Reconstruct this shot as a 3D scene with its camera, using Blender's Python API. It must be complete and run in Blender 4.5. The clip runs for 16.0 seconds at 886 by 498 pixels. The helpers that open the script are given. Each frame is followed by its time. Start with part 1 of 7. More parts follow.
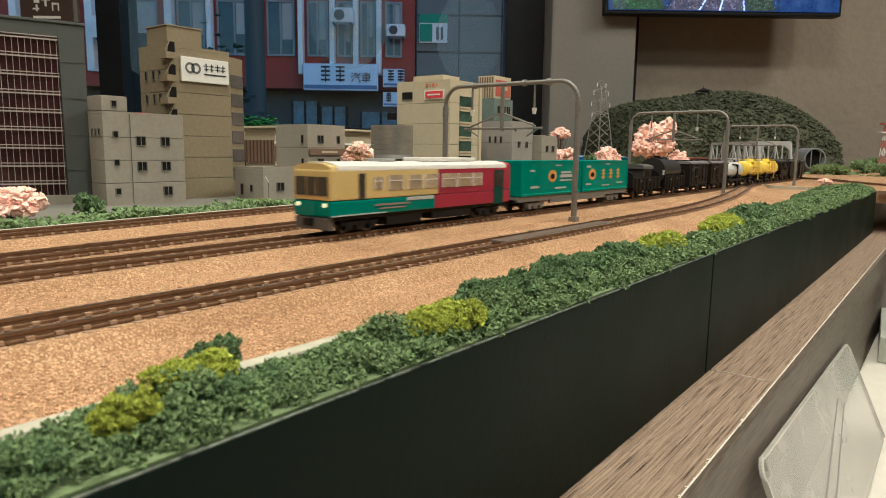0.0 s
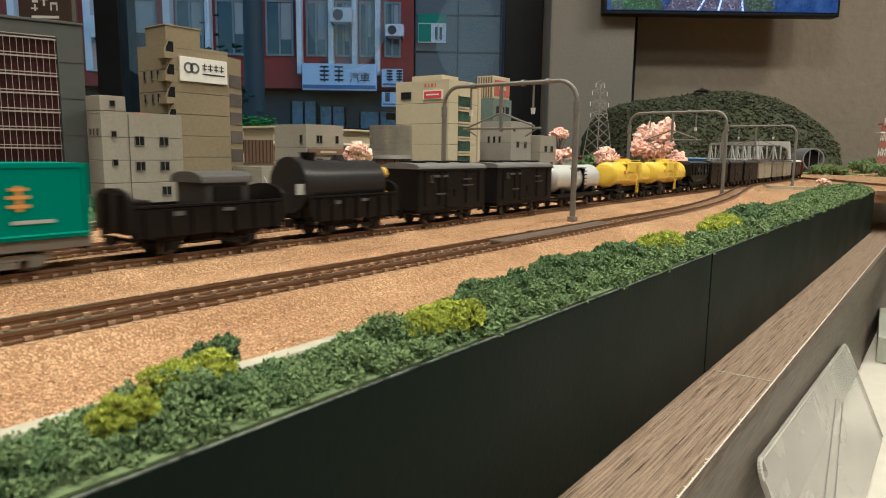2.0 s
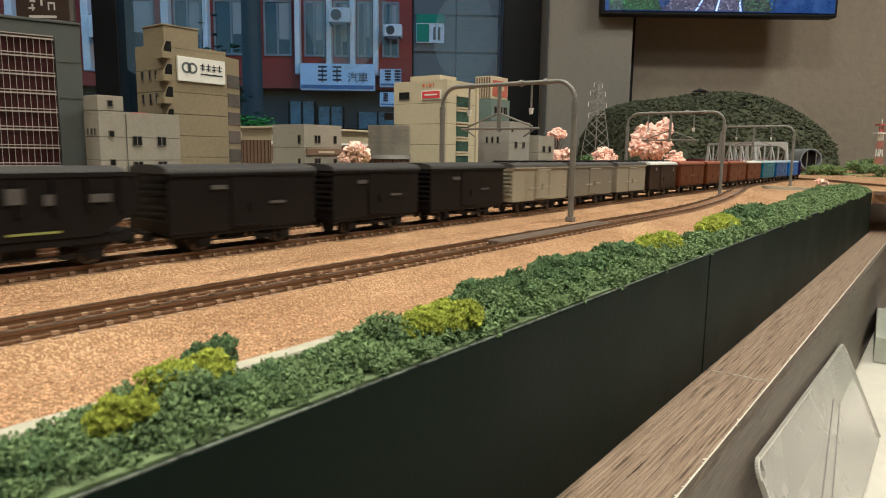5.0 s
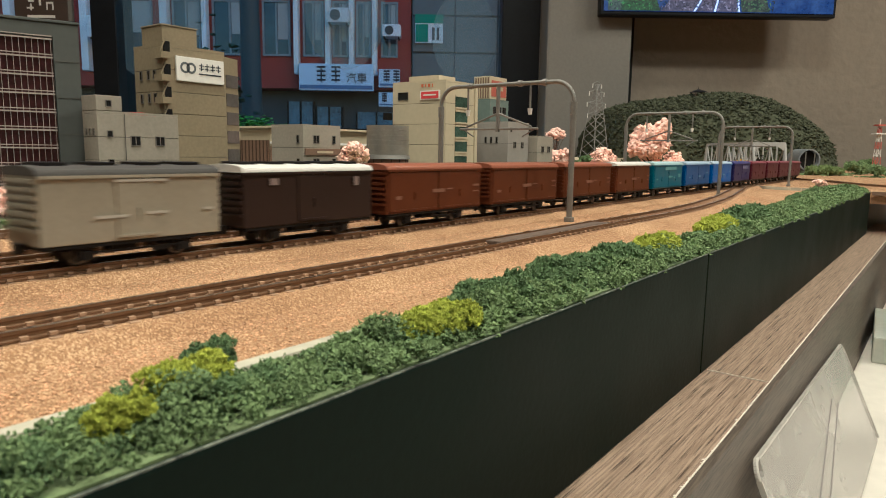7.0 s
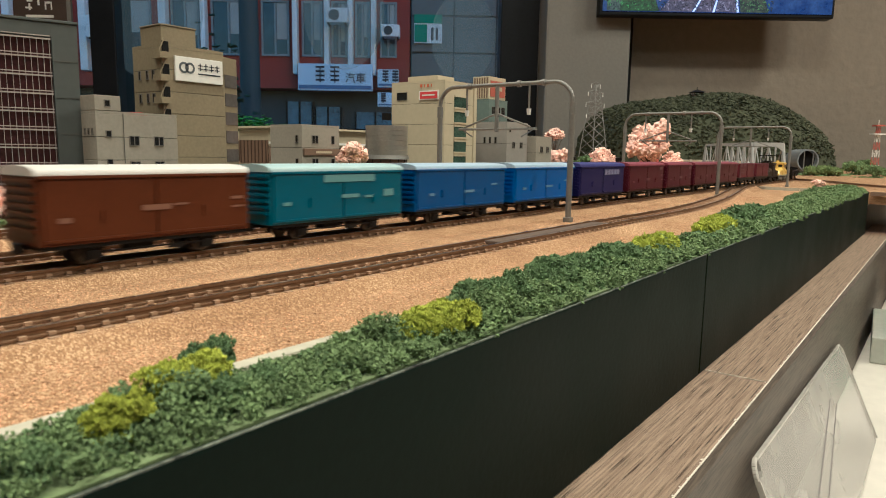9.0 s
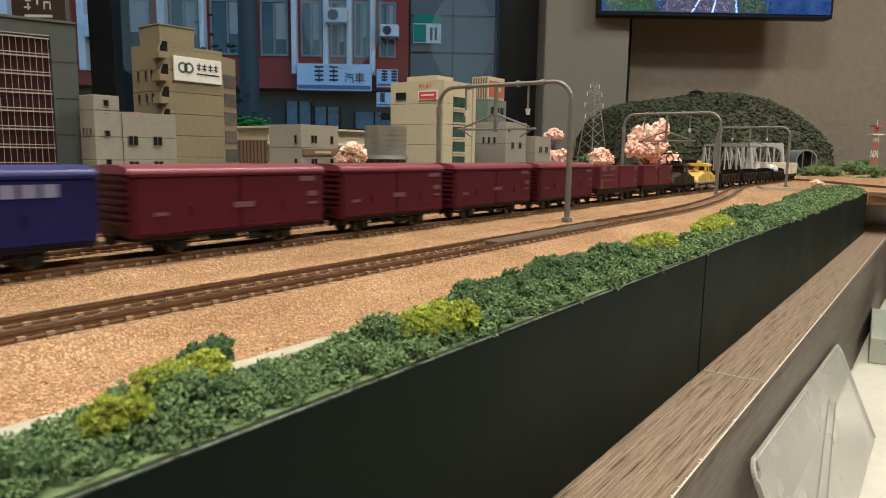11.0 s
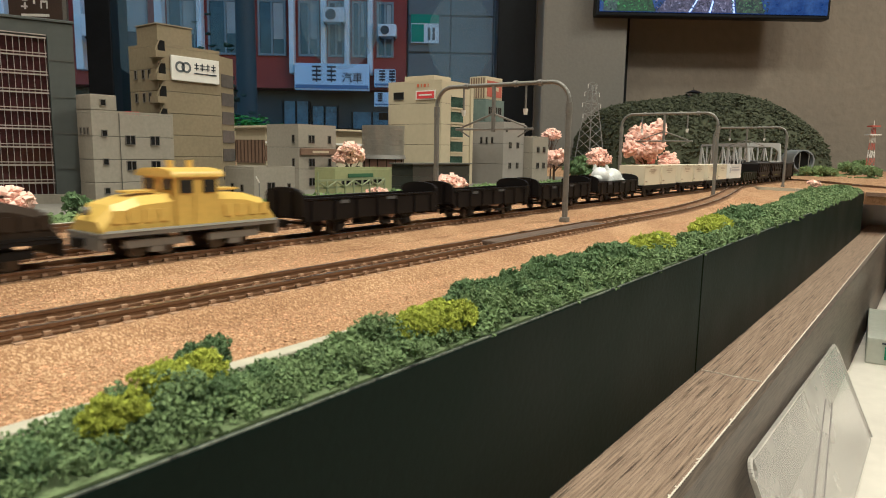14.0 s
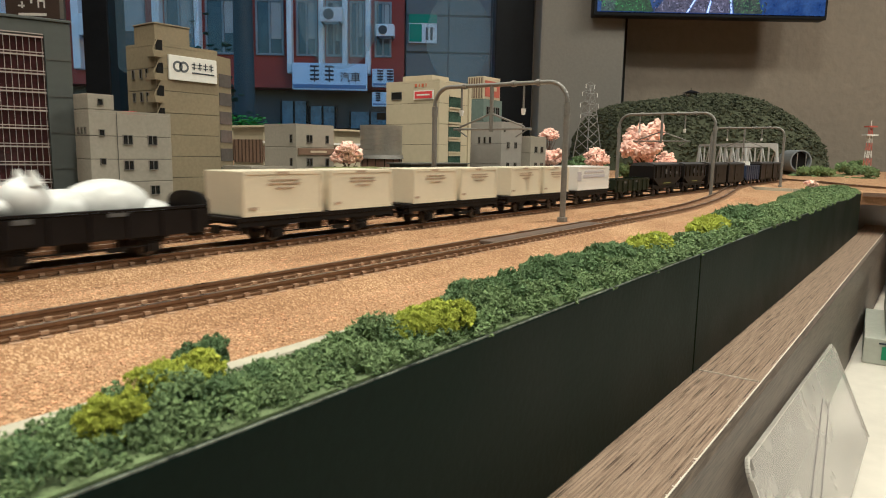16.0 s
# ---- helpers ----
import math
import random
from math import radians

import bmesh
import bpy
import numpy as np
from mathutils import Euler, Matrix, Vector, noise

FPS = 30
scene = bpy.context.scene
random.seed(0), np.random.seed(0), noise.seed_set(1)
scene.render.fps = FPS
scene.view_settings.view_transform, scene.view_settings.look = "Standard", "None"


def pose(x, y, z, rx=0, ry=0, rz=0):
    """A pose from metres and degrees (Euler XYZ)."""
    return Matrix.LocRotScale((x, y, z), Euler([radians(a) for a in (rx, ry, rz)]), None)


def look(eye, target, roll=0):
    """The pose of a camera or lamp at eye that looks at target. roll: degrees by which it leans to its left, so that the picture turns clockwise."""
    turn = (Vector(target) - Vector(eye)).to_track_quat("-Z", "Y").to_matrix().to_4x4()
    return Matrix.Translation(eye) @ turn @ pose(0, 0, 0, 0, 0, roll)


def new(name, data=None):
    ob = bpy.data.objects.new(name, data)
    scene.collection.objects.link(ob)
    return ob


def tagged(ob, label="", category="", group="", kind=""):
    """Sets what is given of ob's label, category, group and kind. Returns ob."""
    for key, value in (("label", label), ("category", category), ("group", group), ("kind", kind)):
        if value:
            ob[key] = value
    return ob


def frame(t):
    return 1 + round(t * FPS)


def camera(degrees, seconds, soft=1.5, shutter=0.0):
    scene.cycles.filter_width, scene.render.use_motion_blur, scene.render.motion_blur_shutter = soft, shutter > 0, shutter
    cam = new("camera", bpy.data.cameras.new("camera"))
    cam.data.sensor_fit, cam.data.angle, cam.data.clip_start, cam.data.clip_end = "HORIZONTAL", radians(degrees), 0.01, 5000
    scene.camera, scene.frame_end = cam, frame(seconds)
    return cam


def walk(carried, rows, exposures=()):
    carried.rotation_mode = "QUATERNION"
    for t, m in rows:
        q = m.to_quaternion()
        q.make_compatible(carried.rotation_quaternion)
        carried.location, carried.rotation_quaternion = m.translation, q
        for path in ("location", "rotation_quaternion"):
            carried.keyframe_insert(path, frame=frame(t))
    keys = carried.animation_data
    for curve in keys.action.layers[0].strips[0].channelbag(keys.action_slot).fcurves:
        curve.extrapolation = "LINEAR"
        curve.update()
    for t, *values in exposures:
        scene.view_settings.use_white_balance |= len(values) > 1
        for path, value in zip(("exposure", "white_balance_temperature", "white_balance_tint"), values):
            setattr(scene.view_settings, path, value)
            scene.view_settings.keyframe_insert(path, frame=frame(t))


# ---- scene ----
# Metres, true model size (about 1:150). x runs along the tracks, y away from the fascia, z = 0 on the ballast.
YAW = 37.3
cam = camera(67, 16.0, soft=1.0, shutter=0.35)


def cam_pose(yaw, pitch, roll):
    eye = Vector((0, 0, 0.033))
    y, p = radians(yaw), radians(pitch)
    way = Vector((math.cos(p) * math.cos(y), math.cos(p) * math.sin(y), -math.sin(p)))
    return look(eye, eye + way, roll)


cam.data.dof.use_dof, cam.data.dof.focus_distance, cam.data.dof.aperture_fstop = True, 0.45, 78.0
walk(cam, [(0, cam_pose(37.3, 8.25, 0.75)), (4, cam_pose(37.086, 8.239, 0.791)), (9, cam_pose(36.824, 8.2, 0.885)),
           (12.5, cam_pose(36.65, 8.2, 0.93)), (16, cam_pose(36.347, 8.21, 1.015))],
     exposures=[(0, 0.0, 4000, 10), (16, 0.0, 4000, 10)])

# Room frame: u to the right of the long wall, v towards it, z up
ROOM = pose(0, 0, 0, 0, 0, YAW - 90)


def room(u, v, z=0.0, turn=0.0):
    return ROOM @ pose(u, v, z, 0, 0, turn)


# ---- light ----
world = bpy.data.worlds.new("dusk")
scene.world = world
world.use_nodes = True
sky = world.node_tree.nodes.new("ShaderNodeTexSky")
sky.sky_type, sky.sun_disc, sky.sun_elevation, sky.sun_rotation = "NISHITA", False, radians(0.5), radians(200)
sky.ozone_density, sky.air_density = 1.3, 1.0
world.node_tree.links.new(sky.outputs[0], world.node_tree.nodes["Background"].inputs[0])
world.node_tree.nodes["Background"].inputs[1].default_value = 0.95

CEIL = 1.65


def lamp(name, u, v, power, size, color=(1.0, 0.675, 0.30)):
    data = bpy.data.lights.new(name, "AREA")
    data.shape, data.size, data.energy, data.color = "DISK", size, power, color
    ob = new(name, data)
    ob.matrix_world = room(u, v, CEIL - 0.05)
    return ob


LAMPS = [(-0.9, 0.30, 21.0), (0.05, 0.10, 29.0), (1.9, 0.80, 31.0), (1.5, 0.2, 30.0), (-0.3, -0.9, 16.0), (1.2, -1.2, 17.0)]
for u, v, w in LAMPS:
    lamp("ceiling_spot_light", u, v, w, 0.28)


# ---- materials ----
def srgb(r, g, b):
    f = lambda c: ((c / 255 + 0.055) / 1.055) ** 2.4 if c > 10 else c / 255 / 12.92
    return (f(r), f(g), f(b), 1)


MATS = {}


def mat(name, col, rough=0.6, metal=0.0, scale=0.0, vary=0.0, bump=0.0, fine=None, spread=0.0, emit=0.0, alpha=1.0, coat=0.0, per_object=0.0, spec=0.5):
    """Principled surface with colour variation at two scales, bump and an optional per-piece spread."""
    if name in MATS:
        return MATS[name]
    m = bpy.data.materials.new(name)
    m.use_nodes = True
    nt = m.node_tree
    N, L = nt.nodes, nt.links
    b = N["Principled BSDF"]
    b.inputs["Base Color"].default_value = (*col[:3], 1)
    b.inputs["Roughness"].default_value = rough
    b.inputs["Metallic"].default_value = metal
    b.inputs["Coat Weight"].default_value = coat
    b.inputs["Specular IOR Level"].default_value = spec
    if emit:
        b.inputs["Emission Color"].default_value = (*col[:3], 1)
        b.inputs["Emission Strength"].default_value = emit
    if alpha < 1:
        b.inputs["Alpha"].default_value = alpha
    if scale:
        tc = N.new("ShaderNodeTexCoord")
        n1, n2 = N.new("ShaderNodeTexNoise"), N.new("ShaderNodeTexNoise")
        n1.inputs["Scale"].default_value, n1.inputs["Detail"].default_value = scale, 6
        n2.inputs["Scale"].default_value, n2.inputs["Detail"].default_value = (fine or scale * 7), 4
        L.new(tc.outputs["Object"], n1.inputs["Vector"])
        L.new(tc.outputs["Object"], n2.inputs["Vector"])
        add = N.new("ShaderNodeMath")
        add.operation = "ADD"
        L.new(n1.outputs["Fac"], add.inputs[0])
        L.new(n2.outputs["Fac"], add.inputs[1])
        last = add.outputs[0]
        if spread or per_object:
            src = N.new("ShaderNodeNewGeometry") if spread else N.new("ShaderNodeObjectInfo")
            k = N.new("ShaderNodeMath")
            k.operation = "MULTIPLY_ADD"
            k.inputs[1].default_value = spread or per_object
            L.new(src.outputs["Random Per Island" if spread else "Random"], k.inputs[0])
            L.new(last, k.inputs[2])
            last = k.outputs[0]
        mr = N.new("ShaderNodeMapRange")
        mr.inputs["From Min"].default_value, mr.inputs["From Max"].default_value = 0.55, 1.45 + (spread or per_object)
        mr.inputs["To Min"].default_value, mr.inputs["To Max"].default_value = 1 - vary, 1 + vary
        L.new(last, mr.inputs["Value"])
        mul = N.new("ShaderNodeVectorMath")
        mul.operation = "SCALE"
        mul.inputs[0].default_value = col[:3]
        L.new(mr.outputs["Result"], mul.inputs["Scale"])
        L.new(mul.outputs["Vector"], b.inputs["Base Color"])
        rr = N.new("ShaderNodeMapRange")
        rr.inputs["To Min"].default_value, rr.inputs["To Max"].default_value = max(rough - 0.1, 0.03), min(rough + 0.12, 1)
        L.new(n1.outputs["Fac"], rr.inputs["Value"])
        L.new(rr.outputs["Result"], b.inputs["Roughness"])
        if bump:
            bp = N.new("ShaderNodeBump")
            bp.inputs["Strength"].default_value, bp.inputs["Distance"].default_value = bump, 0.35 / (fine or scale * 7)
            L.new(n2.outputs["Fac"], bp.inputs["Height"])
            L.new(bp.outputs["Normal"], b.inputs["Normal"])
    MATS[name] = m
    return m


def wood_mat(name, dark, light, scale=60.0, rough=0.55):
    m = bpy.data.materials.new(name)
    m.use_nodes = True
    N, L = m.node_tree.nodes, m.node_tree.links
    b = N["Principled BSDF"]
    tc, mp = N.new("ShaderNodeTexCoord"), N.new("ShaderNodeMapping")
    mp.inputs["Scale"].default_value = (0.05, 1, 1)
    n1, n2, rp = N.new("ShaderNodeTexNoise"), N.new("ShaderNodeTexNoise"), N.new("ShaderNodeValToRGB")
    n1.inputs["Scale"].default_value, n1.inputs["Detail"].default_value, n1.inputs["Distortion"].default_value = scale * 45, 5, 0.3
    n2.inputs["Scale"].default_value, n2.inputs["Detail"].default_value = scale * 1.2, 3
    L.new(tc.outputs["Object"], mp.inputs["Vector"])
    L.new(mp.outputs["Vector"], n1.inputs["Vector"])
    L.new(mp.outputs["Vector"], n2.inputs["Vector"])
    mix = N.new("ShaderNodeMath")
    mix.operation = "MULTIPLY_ADD"
    mix.inputs[1].default_value = 0.65
    L.new(n1.outputs["Fac"], mix.inputs[0])
    sc = N.new("ShaderNodeMath")
    sc.operation = "MULTIPLY"
    sc.inputs[1].default_value = 0.35
    L.new(n2.outputs["Fac"], sc.inputs[0])
    L.new(sc.outputs[0], mix.inputs[2])
    rp.color_ramp.elements[0].position, rp.color_ramp.elements[1].position = 0.41, 0.575
    rp.color_ramp.elements[0].color, rp.color_ramp.elements[1].color = dark, light
    L.new(mix.outputs[0], rp.inputs["Fac"])
    L.new(rp.outputs["Color"], b.inputs["Base Color"])
    b.inputs["Roughness"].default_value = rough
    bp = N.new("ShaderNodeBump")
    bp.inputs["Strength"].default_value, bp.inputs["Distance"].default_value = 0.25, 0.0004
    L.new(mix.outputs[0], bp.inputs["Height"])
    L.new(bp.outputs["Normal"], b.inputs["Normal"])
    return m


def plank_mat(name, line, dark, light):
    """Wood print laminate: tan streaks along x with thin broken dark grain lines."""
    m = bpy.data.materials.new(name)
    m.use_nodes = True
    N, L = m.node_tree.nodes, m.node_tree.links
    b = N["Principled BSDF"]
    tc = N.new("ShaderNodeTexCoord")

    def streaks(sx, sy, detail, lo, hi, seed):
        mp, no, mr = N.new("ShaderNodeMapping"), N.new("ShaderNodeTexNoise"), N.new("ShaderNodeMapRange")
        mp.inputs["Scale"].default_value, mp.inputs["Location"].default_value = (sx, sy, 0.0), (seed, seed * 3.1, 0.0)
        no.inputs["Scale"].default_value, no.inputs["Detail"].default_value = 1.0, detail
        mr.inputs["From Min"].default_value, mr.inputs["From Max"].default_value = lo, hi
        L.new(tc.outputs["Object"], mp.inputs["Vector"])
        L.new(mp.outputs["Vector"], no.inputs["Vector"])
        L.new(no.outputs["Fac"], mr.inputs["Value"])
        return mr.outputs["Result"]

    base, mask = streaks(45, 1700, 4, 0.36, 0.64, 0.0), streaks(90, 700, 1, 0.38, 0.62, 7.0)
    lines, pores = streaks(11, 1700, 1.5, 0.53, 0.63, 3.0), streaks(200, 3000, 2, 0.55, 0.68, 5.0)
    mul, top = N.new("ShaderNodeMath"), N.new("ShaderNodeMath")
    mul.operation, top.operation = "MULTIPLY", "MAXIMUM"
    L.new(lines, mul.inputs[0])
    L.new(mask, mul.inputs[1])
    half_ = N.new("ShaderNodeMath")
    half_.operation = "MULTIPLY"
    half_.inputs[1].default_value = 0.45
    L.new(pores, half_.inputs[0])
    L.new(mul.outputs[0], top.inputs[0])
    L.new(half_.outputs[0], top.inputs[1])
    mix1, mix2 = N.new("ShaderNodeMixRGB"), N.new("ShaderNodeMixRGB")
    mix1.inputs[1].default_value, mix1.inputs[2].default_value, mix2.inputs[2].default_value = dark, light, line
    L.new(base, mix1.inputs[0])
    L.new(mix1.outputs[0], mix2.inputs[1])
    L.new(top.outputs[0], mix2.inputs[0])
    L.new(mix2.outputs[0], b.inputs["Base Color"])
    b.inputs["Roughness"].default_value, b.inputs["Specular IOR Level"].default_value = 0.5, 0.3
    bp = N.new("ShaderNodeBump")
    bp.invert = True
    bp.inputs["Strength"].default_value, bp.inputs["Distance"].default_value = 0.5, 0.0003
    L.new(top.outputs[0], bp.inputs["Height"])
    L.new(bp.outputs["Normal"], b.inputs["Normal"])
    return m


def glass_mat(name, tint=(0.9, 0.95, 1.0, 1), rough=0.0, mirror=0.08):
    m = bpy.data.materials.new(name)
    m.use_nodes = True
    N, L = m.node_tree.nodes, m.node_tree.links
    out = N["Material Output"]
    N.remove(N["Principled BSDF"])
    t, g, mx = N.new("ShaderNodeBsdfTransparent"), N.new("ShaderNodeBsdfGlossy"), N.new("ShaderNodeMixShader")
    t.inputs[0].default_value = tint
    g.inputs["Roughness"].default_value = rough
    mx.inputs[0].default_value = mirror
    L.new(t.outputs[0], mx.inputs[1])
    L.new(g.outputs[0], mx.inputs[2])
    L.new(mx.outputs[0], out.inputs["Surface"])
    return m


def grain_mat(name, stops, cells=2700.0):
    """Loose granules: a colour for each cell, larger patches, bumps between cells."""
    m = bpy.data.materials.new(name)
    m.use_nodes = True
    N, L = m.node_tree.nodes, m.node_tree.links
    b = N["Principled BSDF"]
    tc, vo, no, mp = N.new("ShaderNodeTexCoord"), N.new("ShaderNodeTexVoronoi"), N.new("ShaderNodeTexNoise"), N.new("ShaderNodeMapping")
    vo.inputs["Scale"].default_value, no.inputs["Scale"].default_value, no.inputs["Detail"].default_value = cells, 30.0, 4
    mp.inputs["Scale"].default_value, mp.inputs["Rotation"].default_value = (1.0, 0.62, 1.0), (0, 0, 0.5)
    L.new(tc.outputs["Object"], mp.inputs["Vector"])
    L.new(mp.outputs["Vector"], vo.inputs["Vector"])
    L.new(tc.outputs["Object"], no.inputs["Vector"])
    sep, k = N.new("ShaderNodeSeparateColor"), N.new("ShaderNodeMath")
    L.new(vo.outputs["Color"], sep.inputs[0])
    k.operation = "MULTIPLY_ADD"
    k.inputs[1].default_value = 0.45
    L.new(no.outputs["Fac"], k.inputs[0])
    sc = N.new("ShaderNodeMath")
    sc.operation = "MULTIPLY"
    sc.inputs[1].default_value = 0.62
    L.new(sep.outputs[0], sc.inputs[0])
    L.new(sc.outputs[0], k.inputs[2])
    rp = N.new("ShaderNodeValToRGB")
    e = rp.color_ramp.elements
    e[0].position, e[0].color = stops[0]
    e[1].position, e[1].color = stops[-1]
    for p, c in stops[1:-1]:
        e.new(p).color = c
    L.new(k.outputs[0], rp.inputs["Fac"])
    L.new(rp.outputs["Color"], b.inputs["Base Color"])
    b.inputs["Roughness"].default_value = 0.85
    bp = N.new("ShaderNodeBump")
    bp.inputs["Strength"].default_value, bp.inputs["Distance"].default_value = 0.8, 0.0004
    L.new(vo.outputs["Distance"], bp.inputs["Height"])
    L.new(bp.outputs["Normal"], b.inputs["Normal"])
    return m


M_BALLAST = grain_mat("ballast", [(0.14, (0.185, 0.092, 0.033, 1)), (0.36, (0.30, 0.166, 0.064, 1)), (0.64, (0.40, 0.232, 0.095, 1)), (0.90, (0.70, 0.48, 0.25, 1))], 3700.0)
M_GRAIN = mat("ballast_grain", (0.58, 0.34, 0.165), 0.85, scale=60, vary=0.6, fine=900, spread=1.6)
M_RAILSIDE = mat("rail_side", (0.150, 0.083, 0.034), 0.6, spec=0.3, scale=90, vary=0.3, bump=0.2)
M_RAILTOP = mat("rail_top", (0.62, 0.58, 0.52), 0.28, 1.0, scale=120, vary=0.2)
M_SLEEPER = mat("sleeper", (0.33, 0.215, 0.118), 0.85, scale=200, vary=0.3, bump=0.4, per_object=0.5)
M_FASCIA = mat("fascia_green", (0.0045, 0.0097, 0.0067), 0.5, spec=0.07, scale=25, vary=0.25, bump=0.12, fine=500)
M_FASCIA_EDGE = mat("fascia_edge", (0.10, 0.11, 0.085), 0.7, scale=160, vary=1.6)
M_KERB = mat("cream_strip", (0.44, 0.41, 0.31), 0.7, scale=60, vary=0.2, bump=0.2)
M_BUSH = mat("foam_green", (0.158, 0.220, 0.076), 0.95, scale=140, vary=0.5, bump=0.6, fine=700, spread=0.8)
M_BUSH_TEAL = mat("foam_teal", (0.108, 0.165, 0.058), 0.95, scale=140, vary=0.5, bump=0.6, fine=700, spread=0.8)
M_BUSH_YEL = mat("foam_yellow", (0.34, 0.38, 0.004), 0.95, scale=140, vary=0.45, bump=0.6, fine=700, spread=0.7)
M_MOUND = mat("mound_foliage", (0.056, 0.062, 0.031), 0.95, scale=60, vary=0.6, bump=0.5, fine=900, spread=1.2)
M_BLOSSOM = mat("blossom", (0.93, 0.64, 0.52), 0.9, scale=160, vary=0.30, bump=0.4, fine=1500, spread=0.9)
M_TRUNK = mat("trunk", (0.10, 0.06, 0.035), 0.9, scale=200, vary=0.4, bump=0.5)
M_LEDGE = plank_mat("ledge_wood", (0.060, 0.040, 0.026, 1), (0.20, 0.142, 0.092, 1), (0.35, 0.262, 0.18, 1))
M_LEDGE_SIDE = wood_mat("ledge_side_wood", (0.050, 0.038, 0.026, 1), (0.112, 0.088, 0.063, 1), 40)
M_CHIP = mat("chipped_edge", (0.68, 0.62, 0.52), 0.6, scale=300, vary=0.3)
M_TABLE = mat("table_top", (0.62, 0.58, 0.50), 0.45, scale=12, vary=0.12, bump=0.05)
M_WALL = mat("wall_taupe", (0.228, 0.194, 0.148), 0.85, scale=4, vary=0.12, bump=0.5, fine=40)
M_PILLAR = mat("pillar_paint", (0.19, 0.178, 0.155), 0.8, scale=5, vary=0.1, bump=0.2, fine=120)
M_WHITE = mat("ceiling_paint", (0.30, 0.28, 0.25), 0.9, scale=3, vary=0.05)
M_FLOOR = mat("room_floor", (0.10, 0.08, 0.065), 0.5, scale=6, vary=0.25)
M_FRAME = mat("black_frame", (0.008, 0.009, 0.012), 0.45, spec=0.15, scale=20, vary=0.3)
M_POLE = mat("galvanised_grey", (0.21, 0.20, 0.18), 0.45, 0.3, scale=120, vary=0.2)
M_BLACK = mat("matt_black", (0.010, 0.009, 0.009), 0.55, spec=0.2, scale=200, vary=0.4, bump=0.15)
M_CONC = mat("model_concrete", (0.29, 0.262, 0.208), 0.75, scale=30, vary=0.16, bump=0.1, fine=500)
M_CONC2 = mat("model_concrete_warm", (0.232, 0.190, 0.108), 0.75, scale=30, vary=0.18, bump=0.1, fine=500)
M_GREYB = mat("model_grey_green", (0.072, 0.078, 0.072), 0.7, scale=30, vary=0.12)
M_CREAMB = mat("model_cream", (0.47, 0.41, 0.27), 0.7, scale=30, vary=0.08)
M_DARKWIN = mat("dark_window", (0.012, 0.013, 0.015), 0.15)
M_BAND = mat("brown_band", (0.16, 0.10, 0.06), 0.6, scale=80, vary=0.2)
M_WHITEP = mat("white_plastic", (0.75, 0.73, 0.68), 0.5, scale=60, vary=0.06)
M_RED = mat("red_sign", (0.55, 0.05, 0.045), 0.5)
M_GLASS = glass_mat("window_glass", (0.78, 0.93, 0.94, 1), 0.0, 0.06)


# ---- mesh helpers ----
def quad_box(bm, x0, x1, y0, y1, z0, z1, m=None, bev=0.0):
    """Adds a box; bev rounds its edges."""
    t = bmesh.new() if bev else bm
    v = [t.verts.new(p) for p in ((x0, y0, z0), (x1, y0, z0), (x1, y1, z0), (x0, y1, z0), (x0, y0, z1), (x1, y0, z1), (x1, y1, z1), (x0, y1, z1))]
    for f in ((3, 2, 1, 0), (4, 5, 6, 7), (0, 1, 5, 4), (1, 2, 6, 5), (2, 3, 7, 6), (3, 0, 4, 7)):
        t.faces.new([v[i] for i in f])
    if bev:
        bmesh.ops.bevel(t, geom=t.edges[:], offset=bev, segments=2, affect="EDGES", profile=0.6)
        if m is not None:
            bmesh.ops.transform(t, matrix=m, verts=t.verts)
        tmp = bpy.data.meshes.new("tmp")
        t.to_mesh(tmp)
        bm.from_mesh(tmp)
        bpy.data.meshes.remove(tmp)
        t.free()
    elif m is not None:
        bmesh.ops.transform(bm, matrix=m, verts=v)
    return bm


def tube(bm, a, b, r, r2=None, n=10):
    """Adds a capped cylinder or cone from a to b."""
    a, b = Vector(a), Vector(b)
    turn = (b - a).to_track_quat("Z", "Y").to_matrix().to_4x4()
    bmesh.ops.create_cone(bm, cap_ends=True, segments=n, radius1=r, radius2=r if r2 is None else r2, depth=(b - a).length,
                          matrix=Matrix.Translation((a + b) / 2) @ turn)
    return bm


def box(*a, **k):
    return quad_box(bmesh.new(), *a, **k)


def boxes(*list_of):
    bm = bmesh.new()
    for b in list_of:
        quad_box(bm, *b)
    return bm


def extrude_profile(pts, x0, x1):
    """A solid from a closed (y, z) outline swept along x."""
    bm = bmesh.new()
    a = [bm.verts.new((x0, y, z)) for y, z in pts]
    b = [bm.verts.new((x1, y, z)) for y, z in pts]
    n = len(pts)
    for i in range(n):
        bm.faces.new((a[i], a[(i + 1) % n], b[(i + 1) % n], b[i]))
    bm.faces.new(a[::-1])
    bm.faces.new(b)
    bmesh.ops.recalc_face_normals(bm, faces=bm.faces)
    return bm


def to_mesh(name, bm, material, smooth=False):
    me = bpy.data.meshes.new(name)
    bmesh.ops.recalc_face_normals(bm, faces=bm.faces)
    bm.to_mesh(me)
    bm.free()
    me.materials.append(material)
    if smooth:
        for p in me.polygons:
            p.use_smooth = True
        me.set_sharp_from_angle(angle=radians(40))
    return me


def part(name, bm, material, parent=None, label="", smooth=False):
    ob = new(name, to_mesh(name, bm, material, smooth))
    if parent is not None:
        ob.parent = parent
    if label:
        ob["label"] = label
    return ob


